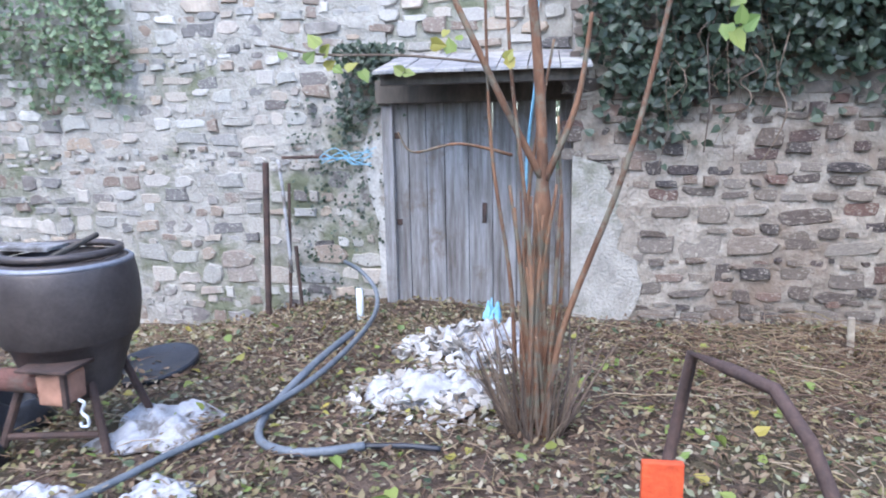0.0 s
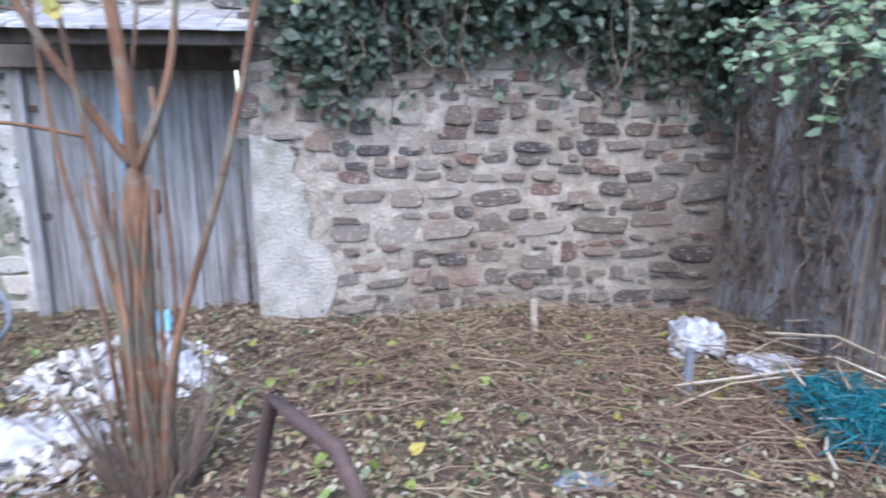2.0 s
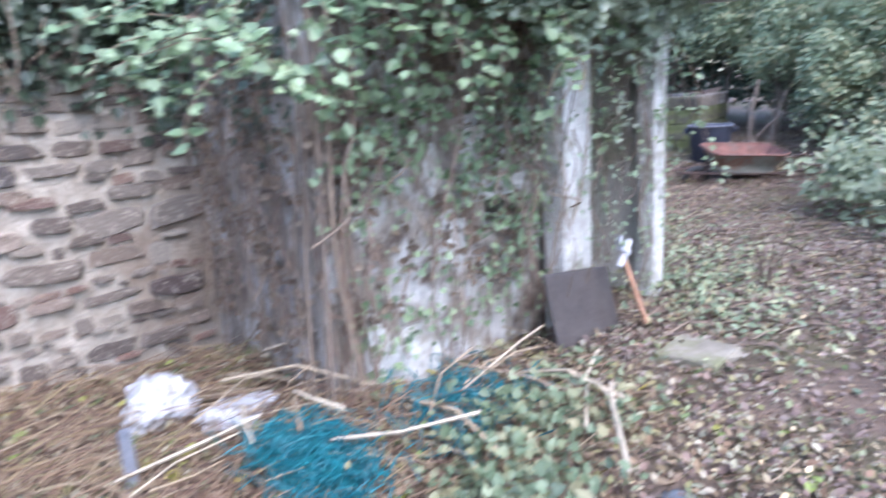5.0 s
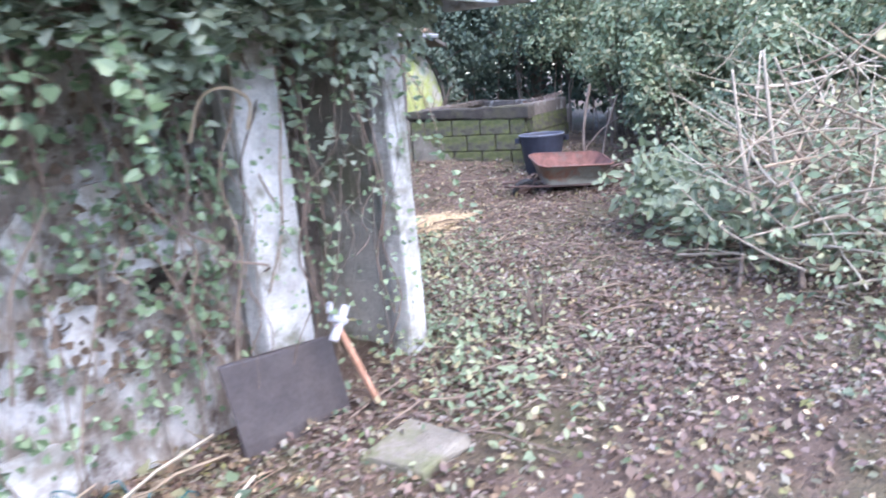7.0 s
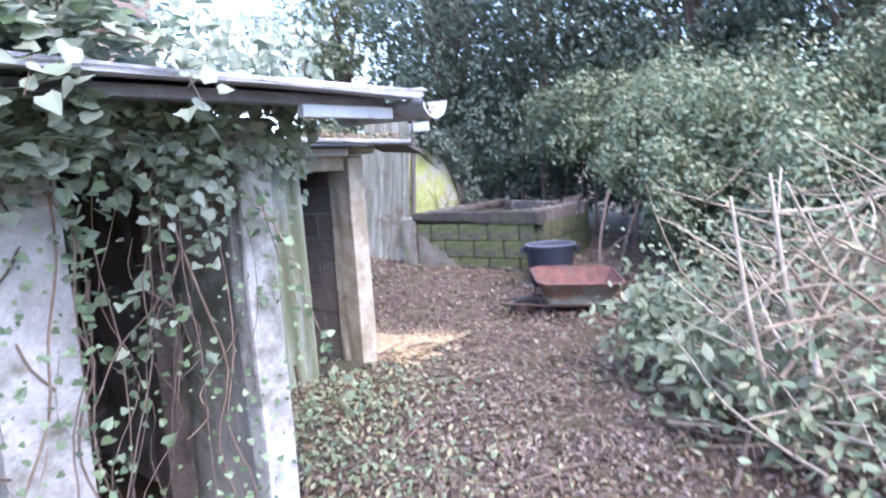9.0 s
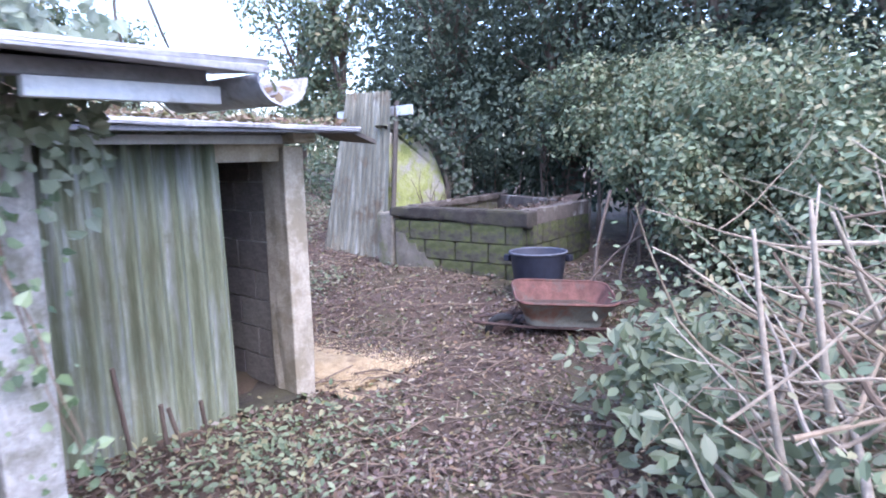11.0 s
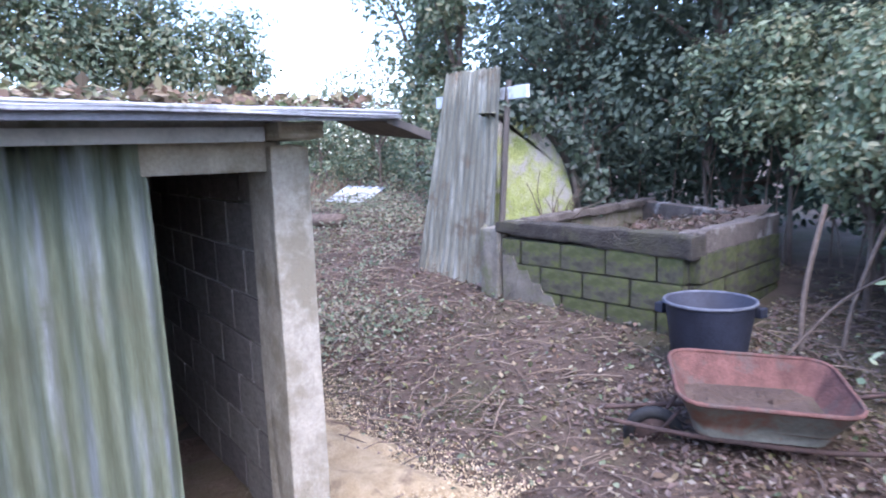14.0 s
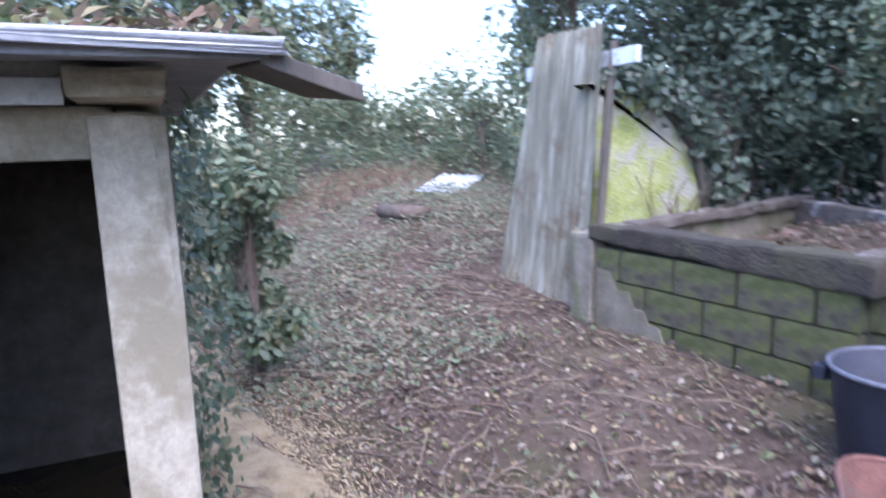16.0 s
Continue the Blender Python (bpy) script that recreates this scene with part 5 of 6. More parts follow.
def eave_ivy(rng, n):
    x_ = rng.uniform(3.85, 5.0, n)
    lo = 1.50 + 0.10 * np.sin(4 * x_) + 0.06 * np.sin(11 * x_ + 1)
    z_ = lo + (2.15 - lo) * rng.uniform(0, 1, n)
    y_ = 2.72 - 0.22 * rng.uniform(0, 1, n) * np.sin(np.clip((z_ - lo) / 0.6, 0, 1) * 3.1)
    return np.stack([x_, y_, z_], 1), np.array((-0.2, -0.5, 1.1)) + rng.normal(0, 0.45, (n, 3))


scatter("shed_ivy", 2400, eave_ivy, (0.03, 0.068), M_IVY_SKYLIT, "ivy", 56, "ivy spilling off the shed roof, coloured as lit by the sky", "ivy")


def roof_ivy(rng, n):
    x_, y_ = rng.uniform(3.4, 5.2, n), rng.uniform(2.4, 4.4, n)
    z_ = 1.82 + 0.1 * (y_ - 2.5) + rng.uniform(0, 0.35, n) * np.clip(5.4 - x_, 0.1, 1)
    return np.stack([x_, y_, z_], 1), np.array((-0.2, -0.6, 1.0)) + rng.normal(0, 0.4, (n, 3))


scatter("shed_ivy", 1500, roof_ivy, (0.03, 0.065), M_IVY, "ivy", 69, "ivy heaped on the shed roof", "ivy")


def creeper(name, roots, reach, seed, leaf, material, label, droop=0.12, twigs=7, per=9):
    """Arching shoots that spring from the given places, each a stem with leaves set along it."""
    r = random.Random(seed)
    stems__, pos, nrm = [], [], []
    for p0, d0 in roots:
        for _ in range(twigs):
            p, d = Vector(p0) + Vector((r.uniform(-0.08, 0.08), r.uniform(-0.08, 0.08), r.uniform(-0.05, 0.05))), (Vector(d0) + Vector((r.uniform(-0.5, 0.5), r.uniform(-0.5, 0.5), r.uniform(-0.4, 0.4)))).normalized()
            step, pts = r.uniform(*reach) / per, [p.copy()]
            for k in range(per):
                d = (d + Vector((r.uniform(-0.2, 0.2), r.uniform(-0.2, 0.2), r.uniform(-0.15, 0.1) - droop))).normalized()
                p = p + d * step
                pts.append(p.copy())
                for _ in range(2):
                    pos.append(tuple(p + Vector((r.uniform(-0.035, 0.035), r.uniform(-0.035, 0.035), r.uniform(-0.03, 0.03)))))
                    nrm.append((r.gauss(-0.3, 0.4), r.gauss(-0.5, 0.4), r.gauss(0.9, 0.3)))
            stems__.append(tube(pts, [0.0035 - 0.00028 * k for k in range(len(pts))], 5))
    t = thing(name, label, "ivy", at=tuple(roots[0][0]))
    tagged(local(t, link_mesh("stem", *join(stems__), M_VINE, t, "thin brown shoots")), kind="stuff")
    tagged(local(t, leaves("foliage", pos, nrm, [r.uniform(*leaf) for _ in pos], material, "ivy", seed, parent=t)), kind="stuff")
    return t


creeper("ivy_spray", [((3.25, 3.25, 1.62), (-0.7, -0.1, 0.1)), ((3.20, 3.30, 1.50), (-0.9, 0.1, 0.0)), ((3.25, 3.15, 1.42), (-0.6, -0.4, 0.0))], (0.30, 0.50), 70, (0.03, 0.055), M_IVY, "bright ivy spray jutting from the shed corner", 0.06, 6)
creeper("ivy_spray", [((3.4, 3.0, 1.62), (0.1, -0.7, 0.1)), ((3.7, 2.95, 1.60), (0.1, -0.6, 0.0)), ((4.0, 2.9, 1.58), (0.2, -0.6, 0.0)), ((4.3, 2.85, 1.62), (0.2, -0.6, 0.1))], (0.25, 0.60), 172, (0.028, 0.055), M_IVY, "ivy shoots drooping before the shed front", 0.20, 6)
creeper("ivy_spray", [((4.2, 2.55, 1.80), (-0.2, -0.7, 0.3)), ((4.6, 2.5, 1.82), (0.0, -0.7, 0.3)), ((4.9, 2.55, 1.82), (0.1, -0.6, 0.3)), ((3.9, 2.6, 1.85), (-0.3, -0.6, 0.4))], (0.20, 0.42), 173, (0.03, 0.06), M_IVY_SKYLIT, "ivy shoots arching off the shed roof, sky glare in their colour", 0.16, 6)
creeper("ivy_spray", [((4.95, 2.96, 1.45), (0.0, -0.3, -0.6)), ((5.25, 2.96, 1.50), (0.1, -0.3, -0.6)), ((5.55, 2.93, 1.45), (0.0, -0.3, -0.7))], (0.5, 1.0), 174, (0.022, 0.042), M_IVY, "ivy shoots trailing between the white posts", 0.12, 2, 11)


def clinging(rng, n):
    half = n // 2
    a = np.stack([rng.uniform(3.40, 4.7, half), 3.185 - rng.uniform(0, 0.05, half), rng.uniform(0.35, 1.6, half)], 1)
    y_ = rng.uniform(3.3, 4.7, n - half)
    b = np.stack([3.45 + (y_ - 3.22) * 0.17 - rng.uniform(0, 0.06, n - half), y_, rng.uniform(0.15, 1.7, n - half)], 1)
    p = np.concatenate([a, b])
    keep = np.sin(7 * (p[:, 0] + p[:, 1]) + 2 * np.sin(4 * p[:, 2])) * np.sin(5 * p[:, 2] + 3 * p[:, 1]) > rng.uniform(-0.7, 0.7, n)
    return p[keep], (np.array((-0.6, -0.8, 0.2)) + rng.normal(0, 0.6, (n, 3)))[keep]


scatter("dead_ivy", 3400, clinging, (0.015, 0.045), M_CLING, "ivy", 175, "dead brown ivy leaves clinging to the shed walls", "ivy")
rv = random.Random(71)
vines = []
for k in range(150):
    side_ = rv.random()
    if side_ < 0.40:
        ya = rv.uniform(3.25, 4.7)
        p = (3.43 + (ya - 3.22) * 0.17 - rv.uniform(0, 0.05), ya, rv.uniform(0.9, 1.9))
        yb = ya + rv.uniform(-0.45, 0.45)
        q = (3.43 + (yb - 3.22) * 0.17 - rv.uniform(0, 0.14), yb, rv.uniform(-0.05, 0.9))
    elif side_ < 0.80:
        p = (rv.uniform(3.5, 5.6), rv.uniform(2.98, 3.17), rv.uniform(0.9, 1.8))
        q = (p[0] + rv.uniform(-0.4, 0.4), p[1] - rv.uniform(0, 0.12), rv.uniform(0.0, 0.8))
    else:
        p = (rv.uniform(1.0, 3.5), 4.68 - rv.uniform(0, 0.2), rv.uniform(1.5, 2.4))
        q = (p[0] + rv.uniform(-0.2, 0.2), 4.66, rv.uniform(1.0, 1.5))
    mid = [(p[0] + (q[0] - p[0]) * t + rv.uniform(-0.06, 0.06), p[1] + (q[1] - p[1]) * t + rv.uniform(-0.10, 0.02), p[2] + (q[2] - p[2]) * t) for t in (0.2, 0.4, 0.6, 0.8)]
    vines.append(tube(spline([p, *mid, q], 3), rv.choice([0.001, 0.0015, 0.002, 0.003, 0.0045]), 5))
for k in range(16):
    x_, y_ = rv.uniform(3.40, 3.55), rv.uniform(3.12, 3.30)
    vines.append(tube(spline([(x_ + rv.uniform(-0.1, 0.1), y_, 1.85), (x_ + rv.uniform(-0.06, 0.06), y_ - 0.03, 1.3), (x_ + rv.uniform(-0.06, 0.06), y_ - 0.02, 0.7), (x_ + rv.uniform(-0.12, 0.12), y_ - 0.06, 0.0)], 5), rv.choice([0.003, 0.005, 0.009]), 5))
tagged(link_mesh("vine_stems", *join(vines), M_VINE), "bare brown ivy stems trailing down the walls", "vines", kind="stuff")
tagged(link_mesh("ivy_loop", *tube(spline([(4.50, 2.93, 1.20), (4.55, 2.90, 1.34), (4.64, 2.88, 1.37), (4.73, 2.88, 1.32), (4.72, 2.9, 1.22)], 6), 0.006, 6), M_STRAW), "looped pale creeper stem on the shed front", "vines")

# ---- litter ----
def litter(n, box_, size, lift, seed, dens=None):
    rng = np.random.default_rng(seed)
    x_ = rng.uniform(box_[0], box_[1], n)
    y_ = rng.uniform(box_[2], box_[3], n)
    if dens is not None:
        keep = rng.uniform(0, 1, n) < dens(x_, y_)
        x_, y_ = x_[keep], y_[keep]
    ok = ~((x_ > 3.5) & (x_ < 5.75) & (y_ > 3.18) & (x_ - 3.46 > (y_ - 3.22) * 0.17)) & ~((x_ > 5.85) & (x_ < 7.72) & (y_ > 4.7) & (y_ < 7.1)) & ~((x_ > 10.45) & (x_ < 12.4) & (y_ > 4.95) & (y_ < 6.9)) & ~((x_ < 0.8) & (y_ > 5.1)) & ~((x_ > 0.8) & (x_ < 6) & (y_ > 4.7))
    x_, y_ = x_[ok], y_[ok]
    p = np.stack([x_, y_, ground_z(x_, y_) + rng.uniform(0.004, lift, len(x_))], 1)
    nr = np.array((0, 0, 1.0)) + rng.normal(0, 0.42, (len(x_), 3))
    return p, nr, rng.uniform(size[0], size[1], len(x_))


def lay(name, args, material, shape, seed, label, category):
    p, nr, s = litter(*args)
    return tagged(leaves(name, p, nr, s, material, shape, seed), label, category, kind="stuff")


def patchy(x_, y_):
    return np.clip(0.55 + 0.5 * np.sin(3.1 * x_ + 1.7 * np.sin(2.3 * y_)) * np.sin(2.7 * y_ + 1.1 * np.sin(1.9 * x_)), 0.12, 1)


lay("leaf_litter", (70000, (-4, 13, 1.2, 11), (0.015, 0.05), 0.03, 81), M_LITTER, "diamond", 81, "brown and tan fallen leaves covering the ground", "leaf litter")
lay("leaf_litter", (26000, (-2.6, 4.5, 1.2, 5.2), (0.015, 0.045), 0.05, 82), M_LITTER, "oval", 82, "small dry leaves over the yard", "leaf litter")
lay("leaf_litter", (16000, (-5, 13, -2.8, 1.4), (0.02, 0.06), 0.03, 80), M_LITTER, "diamond", 80, "fallen leaves behind the path", "leaf litter")
lay("green_litter", (1900, (-2, 11, 1.0, 8), (0.02, 0.05), 0.05, 83), M_BRAMBLE, "ivy", 83, "cut green ivy leaves scattered on the ground", "leaf litter")


lay("leaf_litter", (56000, (5, 12, 1.6, 10.5), (0.014, 0.055), 0.04, 78, patchy), M_LITTER_C, "diamond", 78, "damp brown leaves and bits carpeting the path", "leaf litter")
lay("leaf_litter", (26000, (3.2, 8, 0.8, 3.6), (0.012, 0.05), 0.035, 79, patchy), M_LITTER_C, "diamond", 79, "trodden brown leaves on the bare path", "leaf litter")


def sticks(n, box_, length, r, seed, lift=0.06, cluster=None):
    rnd = random.Random(seed)
    out = []
    for _ in range(n):
        if cluster:
            c = rnd.choice(cluster)
            x_, y_ = rnd.gauss(c[0], c[2]), rnd.gauss(c[1], c[2])
        else:
            x_, y_ = rnd.uniform(box_[0], box_[1]), rnd.uniform(box_[2], box_[3])
        if (3.6 < x_ < 5.8 and y_ > 3.0) or (5.7 < x_ < 7.8 and 4.6 < y_ < 7.2) or (y_ > 4.65 and x_ < 6) or (10.3 < x_ < 12.5 and 4.8 < y_ < 7):
            continue
        L, a = rnd.uniform(*length), rnd.uniform(0, 6.28)
        z_ = gz(x_, y_) + rnd.uniform(0.005, lift)
        e = Vector((math.cos(a), math.sin(a), rnd.uniform(-0.15, 0.2))) * L / 2
        m = Vector((rnd.uniform(-0.1, 0.1), rnd.uniform(-0.1, 0.1), rnd.uniform(0, 0.12))) * L
        c_ = Vector((x_, y_, z_))
        out.append(tube([c_ - e, c_ + m, c_ + e], rnd.uniform(*r), 4))
    return join(out)


tagged(link_mesh("dry_stalks", *sticks(2400, (-2, 4.2, 1.4, 4.7), (0.05, 0.28), (0.0010, 0.0026), 84, 0.05), M_STRAW), "dry stalks and ivy stems raked over the ground", "twigs", kind="stuff")
tagged(link_mesh("dry_stalks", *sticks(2000, None, (0.06, 0.40), (0.0010, 0.0030), 85, 0.10, [(2.9, 3.8, 0.5), (2.2, 4.0, 0.5), (3.2, 3.0, 0.35), (3.7, 2.8, 0.3), (2.6, 3.2, 0.4), (1.6, 3.9, 0.4)]), M_STRAW), "heap of dead creeper stems by the sacks", "twigs", kind="stuff")
tagged(link_mesh("twigs", *sticks(4600, (5, 12.5, 2.0, 13), (0.06, 0.42), (0.0015, 0.0055), 86), M_VINE), "brown twigs over the path", "twigs", kind="stuff")
tagged(link_mesh("cut_branches", *sticks(46, None, (0.2, 0.6), (0.003, 0.009), 87, 0.20, [(3.9, 2.7, 0.25), (3.3, 3.3, 0.3)]), M_CUTWOOD), "broken pale branches lying in the cuttings", "branches", kind="stuff")


def chips(rng, n):
    x_, y_ = rng.normal(8.15, 0.22, n), 4.5 + 4.2 * rng.uniform(0, 1, n) ** 1.5
    ok = (x_ > 7.74)
    x_, y_ = x_[ok], y_[ok]
    return np.stack([x_, y_, ground_z(x_, y_) + rng.uniform(0.02, 0.05, len(x_))], 1), np.array((0, 0, 1.0)) + rng.normal(0, 0.4, (len(x_), 3))


scatter("sawdust", 30000, chips, (0.006, 0.018), M_CHIP, "diamond", 88, "pale sawdust and chips spilled by the doorway", "sawdust")


def roof_mess(rng, n):
    x_, y_ = rng.uniform(5.6, 7.85, n), 4.36 + rng.exponential(0.25, n)
    return np.stack([x_, y_, 1.815 - 0.018 * (x_ - 5.8) - 0.09 * np.clip(4.95 - y_, 0, 1) + rng.uniform(0, 0.03, n)], 1), np.array((0, 0, 1.0)) + rng.normal(0, 0.5, (n, 3))


scatter("roof_leaves", 1400, roof_mess, (0.02, 0.06), M_LITTER, "diamond", 89, "dead leaves gathered on the shed roof", "leaf litter")

lay("fallen_leaves", (5000, (-2.2, 4.4, 1.6, 4.7), (0.02, 0.05), 0.06, 71), M_LITTER, "oval", 71, "large pale fallen leaves lying loose on the litter", "leaf litter")
lay("fallen_leaves", (420, (-2.2, 4.4, 1.6, 4.4), (0.025, 0.06), 0.07, 72), M_YLEAF, "ivy", 72, "yellow-green leaves fallen under the shrub", "leaf litter")
lay("pale_bits", (2400, (3.0, 8, 0.9, 3.2), (0.008, 0.03), 0.045, 74, patchy), M_BRAMBLE, "diamond", 74, "trodden pale leaf scraps on the path", "leaf litter")
lay("pale_bits", (500, (3.0, 8, 0.9, 3.4), (0.008, 0.035), 0.045, 75, patchy), M_CHIP, "diamond", 75, "dry pale scraps scattered over the path", "leaf litter")
lay("fallen_leaves", (1500, (5, 11, 2.0, 8), (0.03, 0.07), 0.05, 73), M_LITTER, "oval", 73, "large tan leaves scattered on the path", "leaf litter")
lay("fallen_leaves", (6500, (-2.4, 4.4, 1.4, 4.7), (0.012, 0.04), 0.055, 178, patchy), M_DRYWEED, "oval", 178, "pale dry leaf scraps strewn over the yard", "leaf litter")
lay("fallen_leaves", (5000, (3.4, 8.4, 0.8, 4.2), (0.012, 0.04), 0.045, 179, patchy), M_DRYWEED, "oval", 179, "pale trodden leaf scraps along the path", "leaf litter")
# ground ivy and green cuttings
def patch(cs, sd, h):
    def sample(rng, n):
        c = np.array(cs)[rng.integers(0, len(cs), n)]
        x_, y_ = c[:, 0] + rng.normal(0, sd, n), c[:, 1] + rng.normal(0, sd, n)
        return np.stack([x_, y_, ground_z(x_, y_) + rng.uniform(0.01, h, n)], 1), np.array((-0.1, -0.3, 1.0)) + rng.normal(0, 0.5, (n, 3))
    return sample


scatter("ivy_cuttings", 800, patch([(3.45, 2.35), (3.65, 2.5), (3.3, 2.2), (3.95, 2.45)], 0.15, 0.20), (0.025, 0.05), M_BRAMBLE, "ivy", 91, "fresh heap of green ivy cuttings", "ivy")
scatter("weeds", 2300, patch([(5.7, 2.6), (6.2, 3.6), (6.6, 4.2), (5.9, 3.0), (7.0, 4.3), (6.3, 2.9), (5.4, 2.4), (6.8, 3.7), (7.3, 4.0)], 0.26, 0.13), (0.02, 0.055), M_HANGING, "oval", 92, "low green weeds at the foot of the sheds", "weeds")

# ---- brush pile ----
rb = random.Random(95)
brush = []
for k in range(900):
    x_, y_ = rb.gauss(8.4, 0.85), rb.gauss(1.4, 0.55)
    if y_ > 2.2 or (x_ < 6.9 and y_ > 1.2) or x_ < 6.3:
        continue
    z_ = abs(rb.gauss(0.35, 0.3))
    a = rb.uniform(0, 6.28)
    tilt = rb.uniform(-0.1, 0.9) if rb.random() < 0.5 else rb.uniform(-0.1, 0.3)
    pts, rad = limb((x_, y_, z_), (math.cos(a), math.sin(a), tilt), rb.uniform(0.5, 1.4), rb.choice([0.003, 0.004, 0.006, 0.009, 0.014]), rb, 0.16)
    if any(p.y > 2.5 or p.x < 6.9 or (p.x < 7.4 and p.y > 1.9) for p in pts):
        continue
    brush.append(tube(pts, rad, 6))
for k in range(70):
    x_, y_ = rb.gauss(8.0, 0.6), rb.gauss(1.75, 0.3)
    a = rb.uniform(0, 6.28)
    pts, rad = limb((x_, y_, gz(x_, y_) + rb.uniform(0.02, 0.25)), (math.cos(a), math.sin(a), rb.uniform(-0.05, 0.12)), rb.uniform(0.3, 0.9), rb.choice([0.006, 0.009, 0.013]), rb, 0.14)
    if any(p.y > 2.5 or p.x < 6.9 or (p.x < 7.4 and p.y > 1.9) or p.z < 0 for p in pts):
        continue
    brush.append(tube(pts, rad, 6))
pile = tagged(link_mesh("brush_pile", *join(brush), M_CUTWOOD), "tangled heap of cut pale branches beside the path", "brush pile", kind="stuff")
for p0, p1, r_ in (((7.55, 1.75, 0.2), (7.62, 1.95, 1.25), 0.024), ((7.75, 1.65, 0.25), (7.72, 1.80, 1.35), 0.026), ((8.6, 1.3, 0.1), (7.8, 1.75, 1.3), 0.026), ((8.2, 2.05, 0.2), (8.75, 2.02, 1.35), 0.02), ((7.3, 1.5, 0.5), (8.4, 1.9, 0.55), 0.022)):
    mid = [(a + b) / 2 + rb.uniform(-0.05, 0.05) for a, b in zip(p0, p1)]
    tagged(link_mesh("branch", *tube(spline([p0, mid, p1], 5), [0.8 * r_ * (1 - 0.065 * i) for i in range(11)], 8), M_CUTWOOD, smooth=True), "long pale peeled branch sticking out of the brush", "branch", group="branches of the brush pile")
for p0, p1, r_ in (((7.0, 1.75, 0.06), (7.9, 1.95, 0.22), 0.016), ((7.15, 1.45, 0.05), (8.1, 1.55, 0.30), 0.020), ((7.5, 2.15, 0.05), (8.2, 1.85, 0.35), 0.014)):
    tagged(link_mesh("branch", *tube(spline([p0, [(a + b) / 2 + rb.uniform(-0.04, 0.04) for a, b in zip(p0, p1)], p1], 5), [r_ * (1 - 0.05 * i) for i in range(11)], 8), M_BARK, smooth=True), "dark cut branch lying at the foot of the brush", "branch", group="branches of the brush pile")


def pile_leaves(cs, sd):
    def sample(rng, n):
        c = np.array(cs)[rng.integers(0, len(cs), n)]
        p = c + rng.normal(0, 1, (n, 3)) * np.array(sd)
        p[:, 2] = np.maximum(p[:, 2], ground_z(p[:, 0], p[:, 1]) + 0.03)
        ok = ~((p[:, 1] > 2.55) & (p[:, 0] < 8.0)) & (p[:, 0] > 6.4)
        p = p[ok]
        return p, np.array((-0.5, -0.1, 0.7)) + rng.normal(0, 0.5, (len(p), 3))
    return sample


scatter("laurel_cuttings", 1250, pile_leaves([(8.3, 2.62, 0.34), (8.55, 2.75, 0.40), (8.0, 2.3, 0.32), (7.8, 2.0, 0.28), (7.7, 1.6, 0.30), (8.9, 2.7, 0.38)], (0.23, 0.17, 0.13)), (0.06, 0.115), M_LAUREL, "oval", 96, "pale green laurel cuttings on the brush pile", "laurel")
scatter("brush_leaves", 5600, pile_leaves([(8.0, 1.2, 0.5), (8.8, 1.2, 0.6), (9.3, 1.6, 0.6), (7.3, 1.0, 0.3), (7.0, 0.6, 0.4), (9.2, 2.2, 0.5), (9.7, 2.6, 0.6), (8.6, 0.7, 0.8)], (0.45, 0.35, 0.28)), (0.03, 0.075), M_HANGING, "oval", 97, "wilting green leaves through the brush pile", "brush pile")


# ---- hedge, bramble bank and trees ----
def crown_points(rng, n, blobs):
    """Points near the skin of a heap of uneven clumps."""
    b = np.array(blobs, float)
    wts = (b[:, 3] ** 2) / (b[:, 3] ** 2).sum()
    k = rng.choice(len(b), n, p=wts)
    d = rng.normal(size=(n, 3))
    d /= np.linalg.norm(d, axis=1, keepdims=True)
    r = b[k, 3] * (0.62 + 0.45 * rng.uniform(0, 1, n) ** 0.6) * (1 + 0.22 * np.sin(5 * d[:, 0] + 3 * d[:, 2] + k) + 0.15 * np.sin(9 * d[:, 1] + 2 * k))
    p = b[k, :3] + d * r[:, None] * np.array((1, 1, 0.9))
    return p, d


def tree(name, base, height, blobs_seed, spread, n, leaf, material, label, category, trunk_r=0.12, low=0.3, clumps=16):
    rng = np.random.default_rng(blobs_seed)
    rd_ = random.Random(blobs_seed)
    bx_, by_ = base
    z0 = gz(bx_, by_)
    t = thing(name, label, category, at=(bx_, by_, z0))
    pts, rad = limb((bx_, by_, z0 - 0.1), (rd_.uniform(-0.1, 0.1), rd_.uniform(-0.1, 0.1), 1), height * 0.8, trunk_r, rd_, 0.06, 8, 0.25)
    local(t, link_mesh("trunk", *tube(pts, rad, 8), M_BARK, t, "", True))
    limbs, blobs = [], []
    for k in range(clumps):
        h = height * (low + (1 - low) * rd_.random())
        a = rd_.uniform(0, 6.28)
        reach = spread * rd_.uniform(0.25, 0.8) * (1.15 - 0.55 * (h / height))
        c = (bx_ + reach * math.cos(a), by_ + reach * math.sin(a), z0 + h)
        blobs.append((*c, spread * rd_.uniform(0.28, 0.45)))
        s = Vector((bx_, by_, z0 + h * 0.6))
        limbs.append(tube([s, s.lerp(Vector(c), 0.5) + Vector((0, 0, 0.1)), Vector(c)], [trunk_r * 0.4, trunk_r * 0.25, 0.012], 5))
    tagged(local(t, link_mesh("branching", *join(limbs), M_BARK, t)), kind="stuff")
    p, d = crown_points(rng, n, blobs)
    p[:, 2] = np.maximum(p[:, 2], z0 + 0.05)
    local(t, leaves("crown", p, d + np.array((0, 0, 0.5)) + rng.normal(0, 0.5, (n, 3)), rng.uniform(leaf[0], leaf[1], n), material, "oval", blobs_seed, parent=t))
    return t


